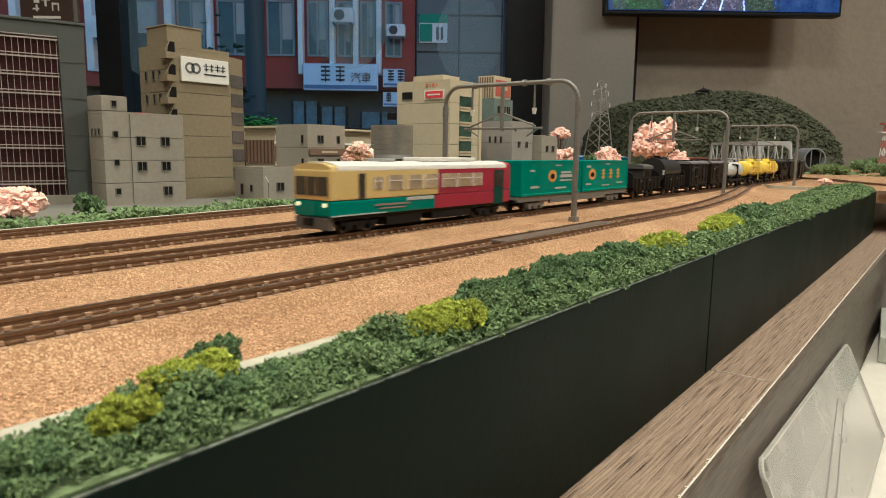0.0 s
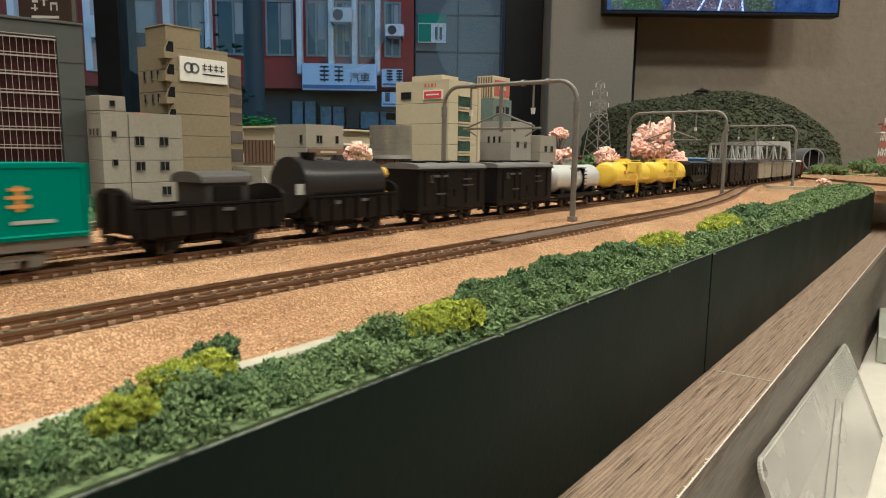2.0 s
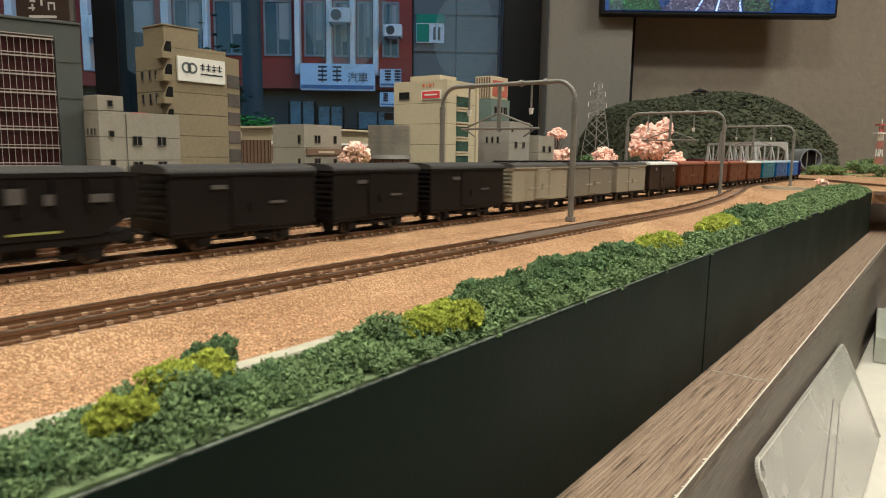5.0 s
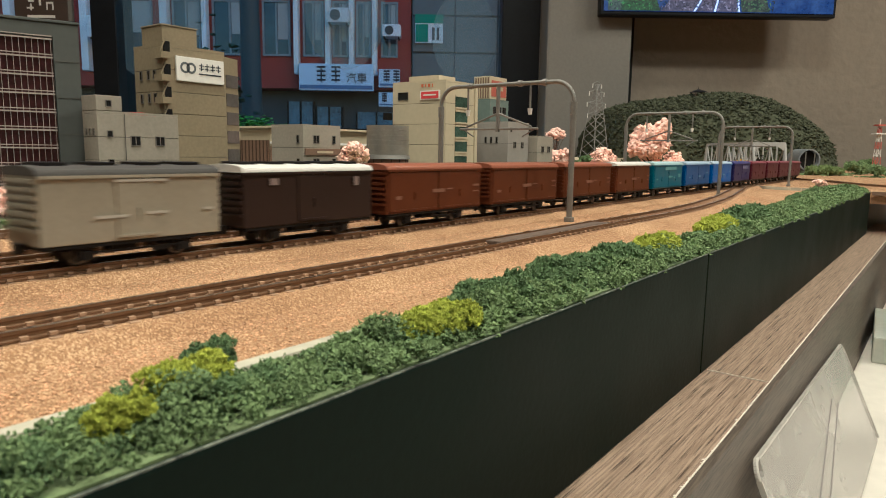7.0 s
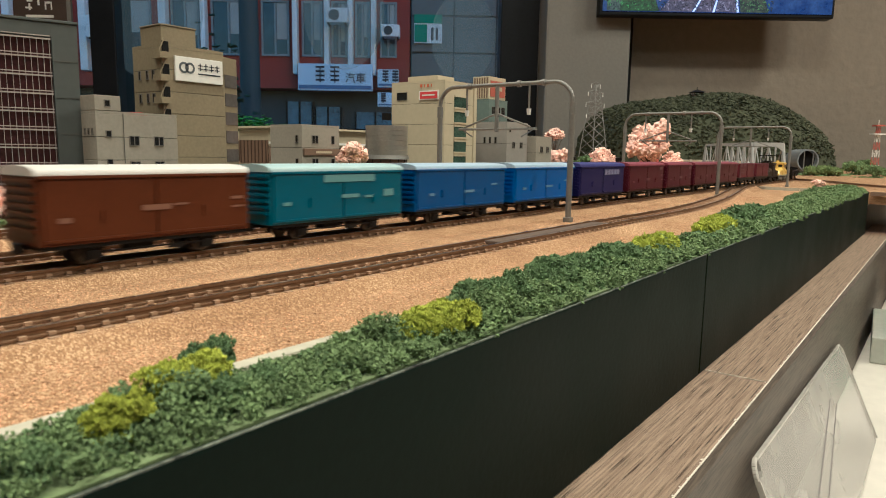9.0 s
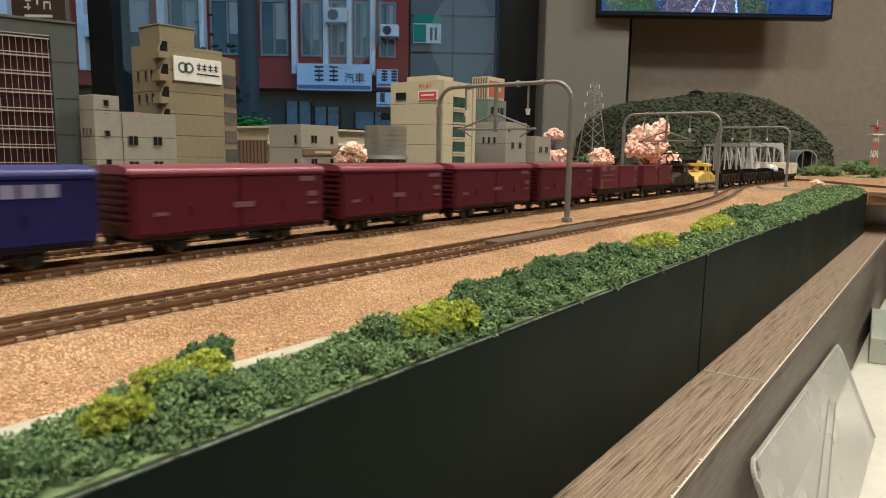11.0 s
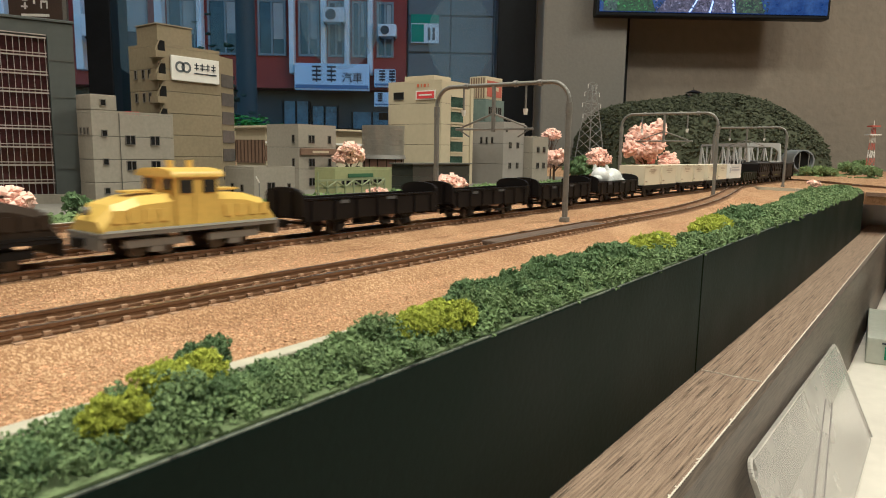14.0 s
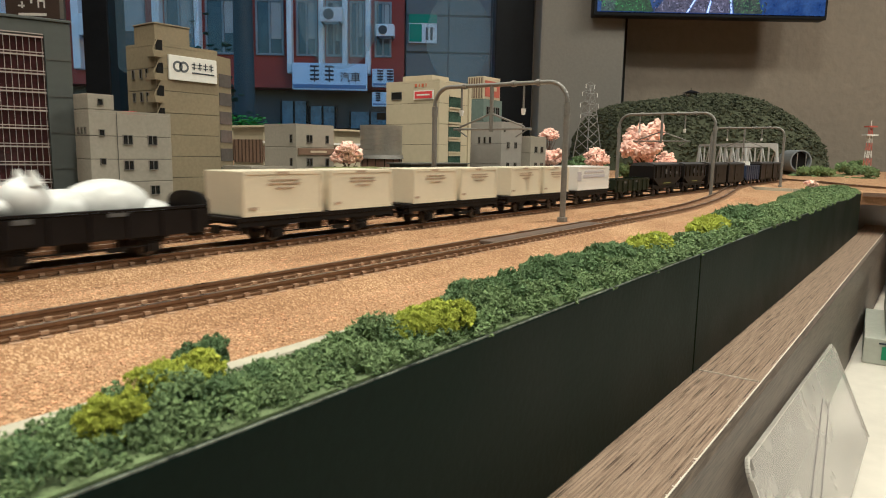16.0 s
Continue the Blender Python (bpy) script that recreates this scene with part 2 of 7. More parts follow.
def thing(name, m, label, category, group="", kind=""):
    ob = new(name)
    ob.empty_display_size = 0.01
    ob.matrix_world = m
    return tagged(ob, label, category, group, kind)


def structure(name, bm, material, label, category="", m=None, smooth=False):
    ob = part(name, bm, material, None, "", smooth)
    if m is not None:
        ob.matrix_world = m
    return tagged(ob, label, category or name.split("_")[0], kind="structure")


# lumps: many small uneven pieces in one mesh
ICO = bmesh.new()
bmesh.ops.create_icosphere(ICO, subdivisions=1, radius=1)
ICO_V = np.array([v.co[:] for v in ICO.verts])
ICO_F = np.array([[v.index for v in f.verts] for f in ICO.faces])
ICO.free()
TET_V = np.array([(1, 0, -0.4), (-0.6, 0.8, -0.35), (-0.5, -0.85, -0.4), (0.1, 0.05, 0.7)])
TET_F = np.array([(0, 1, 3), (1, 2, 3), (2, 0, 3), (0, 2, 1)])


def lumps(name, centres, sizes, material, rng, flat=1.0, base=(ICO_V, ICO_F), ragged=0.38):
    """One mesh of many jittered lumps at the given centres."""
    bv, bf = base
    n, k = len(centres), len(bv)
    ang = rng.uniform(0, 2 * np.pi, (n, 3))
    v = np.repeat(bv[None], n, 0) * (1 + np.clip(rng.normal(0, ragged, (n, k, 1)), -0.7, 0.9))
    for ax in (0, 1, 2):
        i, j = (ax + 1) % 3, (ax + 2) % 3
        c, s = np.cos(ang[:, ax])[:, None], np.sin(ang[:, ax])[:, None]
        v[:, :, i], v[:, :, j] = v[:, :, i] * c - v[:, :, j] * s, v[:, :, i] * s + v[:, :, j] * c
    v[:, :, 2] *= flat
    v = v * np.asarray(sizes)[:, None, None] + np.asarray(centres)[:, None, :]
    f = (bf[None] + (np.arange(n) * k)[:, None, None]).reshape(-1, 3)
    me = bpy.data.meshes.new(name)
    me.from_pydata(v.reshape(-1, 3).tolist(), [], f.tolist())
    me.materials.append(material)
    return me


# ---- the room and the street ----
def wall_with_hole(u0, u1, z0, z1, hu0, hu1, hz0, hz1, v0, v1):
    return boxes((u0, hu0, v0, v1, z0, z1), (hu1, u1, v0, v1, z0, z1), (hu0, hu1, v0, v1, z0, hz0), (hu0, hu1, v0, v1, hz1, z1))


FLOOR_Z = -0.95
structure("wall_north", wall_with_hole(-2.6, 3.4, FLOOR_Z, CEIL, -1.9, 0.312, 0.085, 1.3, 2.2, 2.4), M_WALL, "taupe textured plaster wall with a shop window", "wall", ROOM)
# Three unseen walls, added so that sky light enters only by the window
structure("wall_south", box(-2.6, 3.4, -2.6, -2.5, FLOOR_Z, CEIL), M_WALL, "unseen taupe plaster wall closing the room", "wall", ROOM)
structure("wall_east", box(3.4, 3.5, -2.6, 2.4, FLOOR_Z, CEIL), M_WALL, "unseen taupe plaster wall closing the room", "wall", ROOM)
structure("wall_west", box(-2.7, -2.6, -2.6, 2.4, FLOOR_Z, CEIL), M_WALL, "unseen taupe plaster wall closing the room", "wall", ROOM)
structure("floor", box(-2.7, 3.5, -2.6, 2.4, FLOOR_Z - 0.1, FLOOR_Z), M_FLOOR, "dark brown room floor", "floor", ROOM)
# Unseen ceiling, added to shut out the sky; dark to lower bounced light
structure("ceiling", box(-2.7, 3.5, -2.6, 2.4, CEIL, CEIL + 0.1), M_WHITE, "unseen brown grey ceiling closing the room", "ceiling", ROOM)
structure("pillar", box(0.3145, 0.567, 2.06, 2.198, FLOOR_Z, CEIL, bev=0.008), M_PILLAR, "pale grey painted pillar beside the window", "pillar", ROOM)
structure("trim", box(0.600, 0.607, 2.185, 2.198, FLOOR_Z, CEIL), M_FRAME, "thin dark joint strip on the wall", "trim", ROOM)

win = thing("window_1", ROOM, "large shop window with black frame", "window", kind="structure")
for u0, u1 in ((-1.9, -1.86), (-1.10, -1.02), (0.19, 0.31)):
    part("window_frame", box(u0, u1, 2.18, 2.30, 0.089, 1.3, bev=0.004), M_FRAME, win)
for u0, u1 in ((-1.86, -1.10), (-1.02, 0.19)):
    part("window_frame", box(u0, u1, 2.20, 2.28, 0.089, 0.105), M_FRAME, win)
    pane = part("pane", box(u0, u1, 2.235, 2.241, 0.105, 1.296), M_GLASS, win, "large glass pane")
    pane.visible_shadow = False
part("window_sill", box(-1.9, 0.31, 2.06, 2.235, 0.06, 0.087, bev=0.004), M_CREAMB, win, "cream window sill")
# Round lamp reflections in the pane, drawn as pale translucent discs
for u, z, r in ((-0.93, 0.48, 0.17), (-0.31, 0.47, 0.13), (0.075, 0.40, 0.105)):
    bm = bmesh.new()
    bmesh.ops.create_cone(bm, cap_ends=True, segments=48, radius1=r, radius2=r, depth=0.001, matrix=Matrix.Translation((u, 2.232, z)) @ pose(0, 0, 0, 90))
    bmesh.ops.scale(bm, vec=(1, 1, 1.35), verts=bm.verts, space=Matrix.Translation((-u, -2.232, -z)))
    d = part("round_film", bm, mat("reflection_tint", (0.20, 0.30, 0.42), 0.7, alpha=0.15, spec=0.1), win, "pale translucent disc standing in for a round reflection in the glass")
    d.visible_shadow = False

# television on the wall
tv = thing("television", room(0.797, 2.005, 0.4330), "black wall television showing a railway track", "television")
part("housing", box(-0.340, 0.340, 0, 0.042, 0, 0.395, bev=0.004), M_FRAME, tv, "slim black housing")
scr = part("screen", box(-0.331, 0.331, -0.003, 0.0, 0.011, 0.385), mat("screen_glow", (0.015, 0.035, 0.10), 0.3, scale=30, vary=1.3, fine=140, emit=0.8), tv, "glowing screen")
for pts, col in (((-0.36, -0.318, -0.30, -0.36), (0.05, 0.07, 0.05)), ((-0.318, -0.190, -0.23, -0.30), (0.016, 0.050, 0.014)), ((-0.188, -0.085, -0.02, -0.10), (0.065, 0.055, 0.075)), ((-0.073, -0.019, 0.01, -0.012), (0.06, 0.05, 0.075)), ((-0.007, 0.060, 0.046, 0.016), (0.065, 0.055, 0.08)),
                 ((0.074, 0.165, 0.13, 0.056), (0.028, 0.040, 0.026)), ((-0.083, -0.076, -0.014, -0.018), (0.65, 0.68, 0.85)), ((-0.017, -0.010, 0.014, 0.011), (0.65, 0.68, 0.85)), ((0.062, 0.069, 0.052, 0.048), (0.6, 0.62, 0.8))):
    bm = bmesh.new()
    v = [bm.verts.new(p) for p in ((pts[0] * 0.89, -0.0045, 0.012), (pts[1] * 0.89, -0.0045, 0.012), (pts[2] * 0.89, -0.0045, 0.11), (pts[3] * 0.89, -0.0045, 0.11))]
    bm.faces.new(v)
    part("picture_area", bm, mat("screen_%02d" % (len(MATS)), [c * 0.75 for c in col], 0.4, scale=70, vary=2.2 if max(col) < 0.3 else 0.5, fine=190, emit=0.9), scr)
spk = np.random.default_rng(4)
for k, (u0, u1, col) in enumerate(((-0.325, -0.19, (0.05, 0.16, 0.03)), (-0.33, -0.15, (0.006, 0.012, 0.006)), (-0.17, 0.06, (0.16, 0.14, 0.17)), (-0.17, 0.06, (0.012, 0.010, 0.014)), (0.05, 0.15, (0.05, 0.10, 0.03)), (0.06, 0.16, (0.008, 0.012, 0.012)))):
    bm = bmesh.new()
    for i in range(150):
        x, z, a, r = spk.uniform(u0, u1), spk.uniform(0.016, 0.105), spk.uniform(0, 3.1), spk.uniform(0.002, 0.005)
        d = Vector((math.cos(a), 0, math.sin(a))) * r
        e = Vector((-d.z, 0, d.x)) * 0.45
        c = Vector((x, -0.0050 - 0.0002 * k, z))
        bm.faces.new([bm.verts.new(p) for p in (c + d, c + e, c - d, c - e)])
    sp = part("picture_speck", bm, mat("screen_speck_%d" % k, col, 0.4, emit=0.9), scr)
    tagged(sp, kind="stuff")
part("mount", box(-0.03, 0.03, 0.042, 0.1935, 0.1, 0.3), M_BLACK, tv)

# ceiling lamps
for i, (u, v, w) in enumerate(LAMPS):
    cl = thing("ceiling_spot", room(u, v, CEIL), "round white ceiling downlight", "lamp", "ceiling downlights")
    bm = bmesh.new()
    tube(bm, (0, 0, -0.035), (0, 0, 0), 0.15, n=32)
    part("housing", bm, M_WHITE, cl)

# street outside
STREET = 14.0
M_BRICK = mat("red_brick_facade", (0.24, 0.045, 0.03), 0.8, scale=2, vary=0.25, bump=0.3, fine=40)
M_GRANITE = mat("granite_cladding", (0.115, 0.122, 0.120), 0.5, scale=3, vary=0.2, fine=50)
M_PILAST = mat("pale_pilaster", (0.74, 0.78, 0.80), 0.7, scale=3, vary=0.15)
M_SHOPDARK = mat("shop_interior", (0.03, 0.035, 0.04), 0.5, scale=1.5, vary=0.5)
M_WINOUT = mat("street_window_glass", (0.045, 0.060, 0.068), 0.08, scale=1.5, vary=0.6)
structure("ground", box(-60, 60, 2.6, 90, FLOOR_Z - 0.12, FLOOR_Z - 0.06), mat("asphalt", (0.05, 0.05, 0.052), 0.8, scale=2, vary=0.3), "grey asphalt street", "ground", ROOM)


M_WFRAMEOUT = mat("street_window_frame", (0.22, 0.25, 0.26), 0.6, scale=3, vary=0.2)
M_BLIND = mat("pale_blind", (0.34, 0.37, 0.36), 0.8, scale=4, vary=0.2)


def street_house(name, u0, u1, wall_m, label):
    h = thing(name, room(0, STREET, 0), label, "building")
    part("wall", box(u0, u1, 0.0, 6.0, 1.28, 9.0), wall_m, h)
    part("ground_floor", box(u0, u1, 0.5, 6.0, FLOOR_Z - 0.06, 1.27), M_SHOPDARK, h, "dark recessed ground floor")
    return h


hs = street_house("apartment_house", -12.0, -0.62, M_BRICK, "red brick apartment house with pale pilasters")
for u in (-8.6, -7.1, -5.52, -4.72, -3.75, -2.90, -2.27, -1.80, -1.34):
    w = 0.10 if u > -5 else 0.15
    part("pilaster", box(u - w / 2, u + w / 2, -0.22, -0.003, 1.55, 8.9, bev=0.02), M_PILAST, hs)
for u, w in ((-7.9, 1.0), (-6.35, 1.1), (-5.12, 0.56), (-4.25, 0.70), (-3.32, 0.56), (-2.58, 0.42), (-2.035, 0.32), (-1.57, 0.30), (-1.05, 0.34)):
    for z in (1.95, 3.55, 5.2):
        wd = part("window", boxes((u - w / 2, u + w / 2, -0.06, -0.004, z - 0.04, z), (u - w / 2, u + w / 2, -0.06, -0.004, z + 1.0, z + 1.04), (u - w / 2, u - w / 2 + 0.04, -0.06, -0.004, z, z + 1.0),
                                      (u + w / 2 - 0.04, u + w / 2, -0.06, -0.004, z, z + 1.0), (u - 0.02, u + 0.02, -0.05, -0.004, z, z + 1.0)), M_WFRAMEOUT, hs)
        part("pane", box(u - w / 2 + 0.04, u + w / 2 - 0.04, -0.03, -0.004, z, z + 1.0), M_WINOUT, wd)
        part("blind", box(u + 0.03, u + w / 2 - 0.05, -0.036, -0.031, z + 0.25 + 0.2 * (u % 0.7), z + 0.99), M_BLIND, wd, "half drawn pale blind")


def air_conditioner(u, z, s):
    ac = thing("air_conditioner", room(u, STREET - 0.38, z), "white boxy outdoor air conditioner on the facade", "air conditioner", "outdoor air conditioners")
    part("casing", box(-0.36 * s, 0.36 * s, -0.15, 0.15, 0, 0.46 * s, bev=0.02), M_PILAST, ac)
    bm = bmesh.new()
    bmesh.ops.create_cone(bm, cap_ends=True, segments=24, radius1=0.17 * s, radius2=0.17 * s, depth=0.02, matrix=Matrix.Translation((-0.08 * s, -0.155, 0.23 * s)) @ pose(0, 0, 0, 90))
    part("fan_grille", bm, M_SHOPDARK, ac)
    for x in (-0.28 * s, 0.28 * s):
        part("bracket", box(x - 0.02 * s, x + 0.02 * s, -0.15, 0.15, -0.04, -0.002), M_BLACK, ac)


air_conditioner(-6.55, 2.15, 0.9)
air_conditioner(-2.02, 2.5, 0.6)
air_conditioner(-0.98, 2.25, 0.5)

hg = street_house("granite_building", -0.6, 5.0, M_SHOPDARK, "grey granite clad building with dark joints")
for i in range(5):
    for j in range(6):
        part("panel", box(-0.58 + i * 0.86, -0.58 + i * 0.86 + 0.83, -0.05, -0.003, 1.32 + j * 0.72, 1.32 + j * 0.72 + 0.68, bev=0.01), M_GRANITE, hg)
plate = thing("street_plate", room(-0.25, STREET - 0.12, 2.2), "green and white street plate", "sign")
part("plate", box(-0.28, 0.28, 0, 0.03, 0, 0.55), M_PILAST, plate)
part("green_field", box(-0.28, 0.28, -0.012, -0.002, 0.38, 0.55), mat("plate_green", (0.02, 0.22, 0.12), 0.5), plate)
part("green_field", box(-0.27, -0.02, -0.012, -0.002, 0.02, 0.36), mat("plate_green", (0.02, 0.22, 0.12), 0.5), plate)
for k in range(2):
    part("number_bar", box(0.06 + 0.09 * k, 0.11 + 0.09 * k, -0.012, -0.002, 0.06, 0.3), M_SHOPDARK, plate)


M_SIGNB = mat("shop_sign_face", (0.55, 0.68, 0.85), 0.5, scale=2, vary=0.1)
M_INK = mat("sign_ink", (0.015, 0.02, 0.04), 0.6)


def shop_sign(u, z, w, h, n, text=""):
    s = thing("shop_sign", room(u, STREET - 0.35, z), "pale blue shop sign with dark lettering", "sign", "shop signs")
    part("board", box(0, w, 0, 0.12, 0, h, bev=0.01), M_SIGNB, s)
    part("base_strip", box(0.02, w - 0.02, -0.012, -0.002, 0.03, h * 0.2), mat("sign_blue", (0.10, 0.17, 0.35), 0.5), s)
    step = h * 0.56
    for i in range(n):
        x = w * 0.24 + i * step
        if i < n - len(text):
            g = [(x, x + step * 0.6, z0, z0 + 0.035) for z0 in (h * 0.36, h * 0.52, h * 0.68, h * 0.84)] + [(x + step * 0.26, x + step * 0.34, h * 0.3, h * 0.9)]
            part("mark", boxes(*[(a, b, -0.012, -0.002, c, d) for a, b, c, d in g]), M_INK, s)
    if text:
        cu = bpy.data.curves.new("lettering", "FONT")
        cu.body, cu.size, cu.extrude = text, h * 0.40, 0.006
        cu.materials.append(M_INK)
        o = new("lettering", cu)
        o.parent = s
        o.matrix_basis = pose(w * 0.24 + (n - len(text)) * step, -0.01, h * 0.34, 90)


shop_sign(-2.82, 1.22, 1.48, 0.52, 4, "汽車")
shop_sign(-1.24, 1.30, 0.42, 0.35, 2)
shop_sign(-1.24, 0.92, 0.30, 0.28, 1)
for u, w, z, h in ((-6.3, 0.9, 0.3, 0.7), (-3.2, 0.5, 0.45, 0.6), (-2.6, 0.5, 0.3, 0.65), (-1.75, 0.8, 0.25, 0.6), (-0.9, 0.5, 0.3, 0.6)):
    sw = thing("shop_window", room(u, STREET + 0.42, z), "lit shop front glazing under the house", "shop window", "shop fronts")
    part("pane", box(0, w, 0, 0.05, 0, h), mat("shop_glow", (0.08, 0.13, 0.18), 0.3, scale=3, vary=0.9, emit=0.08), sw)
    part("frame", boxes((-0.04, 0, -0.02, 0.06, -0.04, h), (w, w + 0.04, -0.02, 0.06, -0.04, h), (0, w, -0.02, 0.06, -0.04, 0), (w * 0.5 - 0.02, w * 0.5 + 0.02, -0.03, -0.002, 0, h)), M_FRAME, sw)
# dark street post with wrapped cable
post = thing("street_post", room(-2.62, 9.5, FLOOR_Z - 0.06), "dark street post by the kerb", "post")
bm = bmesh.new()
tube(bm, (0, 0, 0), (0, 0, 6), 0.15, 0.11, 16)
part("shaft", bm, mat("post_paint", (0.05, 0.06, 0.06), 0.6, scale=4, vary=0.3), post, smooth=True)
M_TREE = mat("street_tree_leaf", (0.03, 0.06, 0.035), 0.8, scale=3, vary=0.5, spread=1.0)
rng = np.random.default_rng(5)
tree = thing("street_tree", room(-2.72, 8.2, FLOOR_Z - 0.06), "dark young street tree with sparse leaves", "tree")
bm = bmesh.new()
tube(bm, (0, 0, 0), (0.02, 0, 1.3), 0.05, 0.03, 8)
for k in range(7):
    a = k * 0.9
    tube(bm, (0.02, 0, 0.7 + 0.09 * k), (0.02 + 0.24 * math.cos(a), 0.24 * math.sin(a), 1.0 + 0.12 * k), 0.015, 0.006, 5)
part("trunk", bm, M_TRUNK, tree)
c = rng.normal(0, 1, (420, 3)) * (0.17, 0.2, 0.42) + (0.02, 0, 1.35)
crown = new("crown", lumps("crown", c, rng.uniform(0.03, 0.07, 420), M_TREE, rng, 0.4))
crown.parent = tree

# ---- the layout board ----
BOARD = [(-0.5, 0.0635), (0.80, 0.0635), (0.80, -0.62), (2.85, -0.62), (0.62, 2.48), (-0.5, 1.15)]


def slab(pts, z0, z1):
    bm = bmesh.new()
    a = [bm.verts.new((x, y, z1)) for x, y in pts]
    b = [bm.verts.new((x, y, z0)) for x, y in pts]
    bm.faces.new(a)
    bm.faces.new(b[::-1])
    for i in range(len(pts)):
        bm.faces.new((a[i], b[i], b[(i + 1) % len(pts)], a[(i + 1) % len(pts)]))
    return bm


structure("layout_ground", slab(BOARD, -0.012, 0.0), M_BALLAST, "orange brown model ballast ground", "ground")
structure("layout_base", slab([(-0.496, 0.070), (0.794, 0.070), (0.90, 0.20), (0.90, 1.10), (0.55, 2.2), (-0.496, 1.10)], FLOOR_Z, -0.0125), M_BLACK, "dark base cabinet under the layout", "base")
structure("wing_base", slab([(0.815, -0.55), (2.75, -0.55), (0.95, 2.0), (0.915, 0.0)], FLOOR_Z, -0.0125), mat("wing_panel", (0.50, 0.47, 0.43), 0.6, scale=8, vary=0.12), "grey panelled base under the layout wing", "base")

FASCIA_Y, LEDGE_Z, LEDGE_Y = 0.0619, -0.0413, 0.0417
fas = thing("fascia", pose(0, 0, 0), "dark green painted fascia boards along the layout", "fascia", kind="structure")
for x0, x1 in ((-0.25, 0.2300), (0.2309, 0.790)):
    part("board", box(x0, x1, FASCIA_Y, FASCIA_Y + 0.0014, LEDGE_Z + 0.0002, 0.0006, bev=0.0004), M_FASCIA, fas)
    part("top_edge", box(x0, x1, FASCIA_Y + 0.0001, FASCIA_Y + 0.0005, 0.0006, 0.0008), M_FASCIA_EDGE, fas, "scuffed grey top edge")
part("seam_filler", box(0.2301, 0.2308, FASCIA_Y + 0.0008, FASCIA_Y + 0.0013, LEDGE_Z + 0.0002, 0.0002), M_BLACK, fas)
part("edge_board", box(0.7945, 0.7995, -0.62, 0.0610, -0.0032, 0.0004), M_BAND, fas, "thin brown edge strip")
led = thing("ledge", pose(0, 0, 0), "brown wood grain ledge with chipped edge", "ledge", kind="structure")
part("top_board", box(-0.25, 0.2375, LEDGE_Y, 0.0652, LEDGE_Z - 0.007, LEDGE_Z, bev=0.0006), M_LEDGE, led)
part("top_board", box(0.2379, 1.3, LEDGE_Y, 0.0652, LEDGE_Z - 0.007, LEDGE_Z, bev=0.0006), M_LEDGE, led)
part("joint_filler", box(0.23755, 0.23785, LEDGE_Y + 0.0005, FASCIA_Y - 0.0001, LEDGE_Z - 0.0025, LEDGE_Z + 0.0001), M_CHIP, led, "pale filler in the board joint")
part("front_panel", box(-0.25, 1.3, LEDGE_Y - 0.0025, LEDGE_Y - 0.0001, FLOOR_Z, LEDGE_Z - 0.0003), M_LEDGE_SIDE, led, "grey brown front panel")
rng = np.random.default_rng(11)
xs = np.concatenate([rng.uniform(0.08, 0.5, 150), rng.uniform(0.5, 1.2, 60)])
chips = new("chip", lumps("chip", np.stack([xs, LEDGE_Y + rng.normal(0.0001, 0.00018, 210), LEDGE_Z - 0.0001 + rng.normal(0, 0.00012, 210)], 1), rng.uniform(0.00012, 0.00045, 210), M_CHIP, rng, 0.4))
chips.parent = led
tagged(chips, "pale chips along the ledge edge", kind="stuff")
part("edge_line", box(-0.25, 1.3, LEDGE_Y - 0.0003, LEDGE_Y + 0.0001, LEDGE_Z - 0.0003, LEDGE_Z - 0.0001), M_CHIP, led, "pale worn edge")

# acrylic sheet leaning at the ledge, and the table it stands on
TABLE_Z = -0.108
ac = thing("acrylic_sheet", pose(0, 0, 0), "clear acrylic sheet with rounded corners leaning at the ledge", "sheet")
top_near, top_far, foot_far = Vector((0.198, 0.0365, -0.0535)), Vector((0.396, 0.0365, -0.0625)), Vector((0.340, 0.0150, TABLE_Z + 0.0002))
ex = (top_far - top_near).normalized()
ey = (foot_far - top_far)
ey = (ey - ex * ey.dot(ex)).normalized()
ez = ex.cross(ey)
TILT = Matrix.Translation(top_near) @ Matrix((ex, ey, ez)).transposed().to_4x4()
SW, SH = (top_far - top_near).length, 0.0495
bm = bmesh.new()
quad_box(bm, 0, SW, 0, SH, 0, 0.0012)
bmesh.ops.bevel(bm, geom=[e for e in bm.edges if abs(e.verts[0].co.z - e.verts[1].co.z) > 0.001], offset=0.005, segments=5, affect="EDGES")
# Half-clear pale colour stands in for light reflected off the whole sheet
M_SHEET_SHEEN = mat("sheened_acrylic", (0.56, 0.53, 0.48), 0.25, alpha=0.5, scale=14, vary=0.35, fine=60)
sheet = part("sheet", bm, M_SHEET_SHEEN, ac)
for x0, y0, x1, y1 in ((0.045, 0.030, 0.125, 0.012), (0.052, 0.036, 0.135, 0.016)):
    sc = part("scratch", tube(bmesh.new(), (x0, y0, -0.0001), (x1, y1, -0.0001), 0.00028, n=5), mat("scratch_grey", (0.20, 0.18, 0.17), 0.5), ac, "dark scratch")
    sc.matrix_basis = TILT
sheet.matrix_basis = TILT
M_AEDGE = mat("acrylic_edge", (0.55, 0.52, 0.46), 0.2, alpha=0.85, scale=60, vary=0.2)
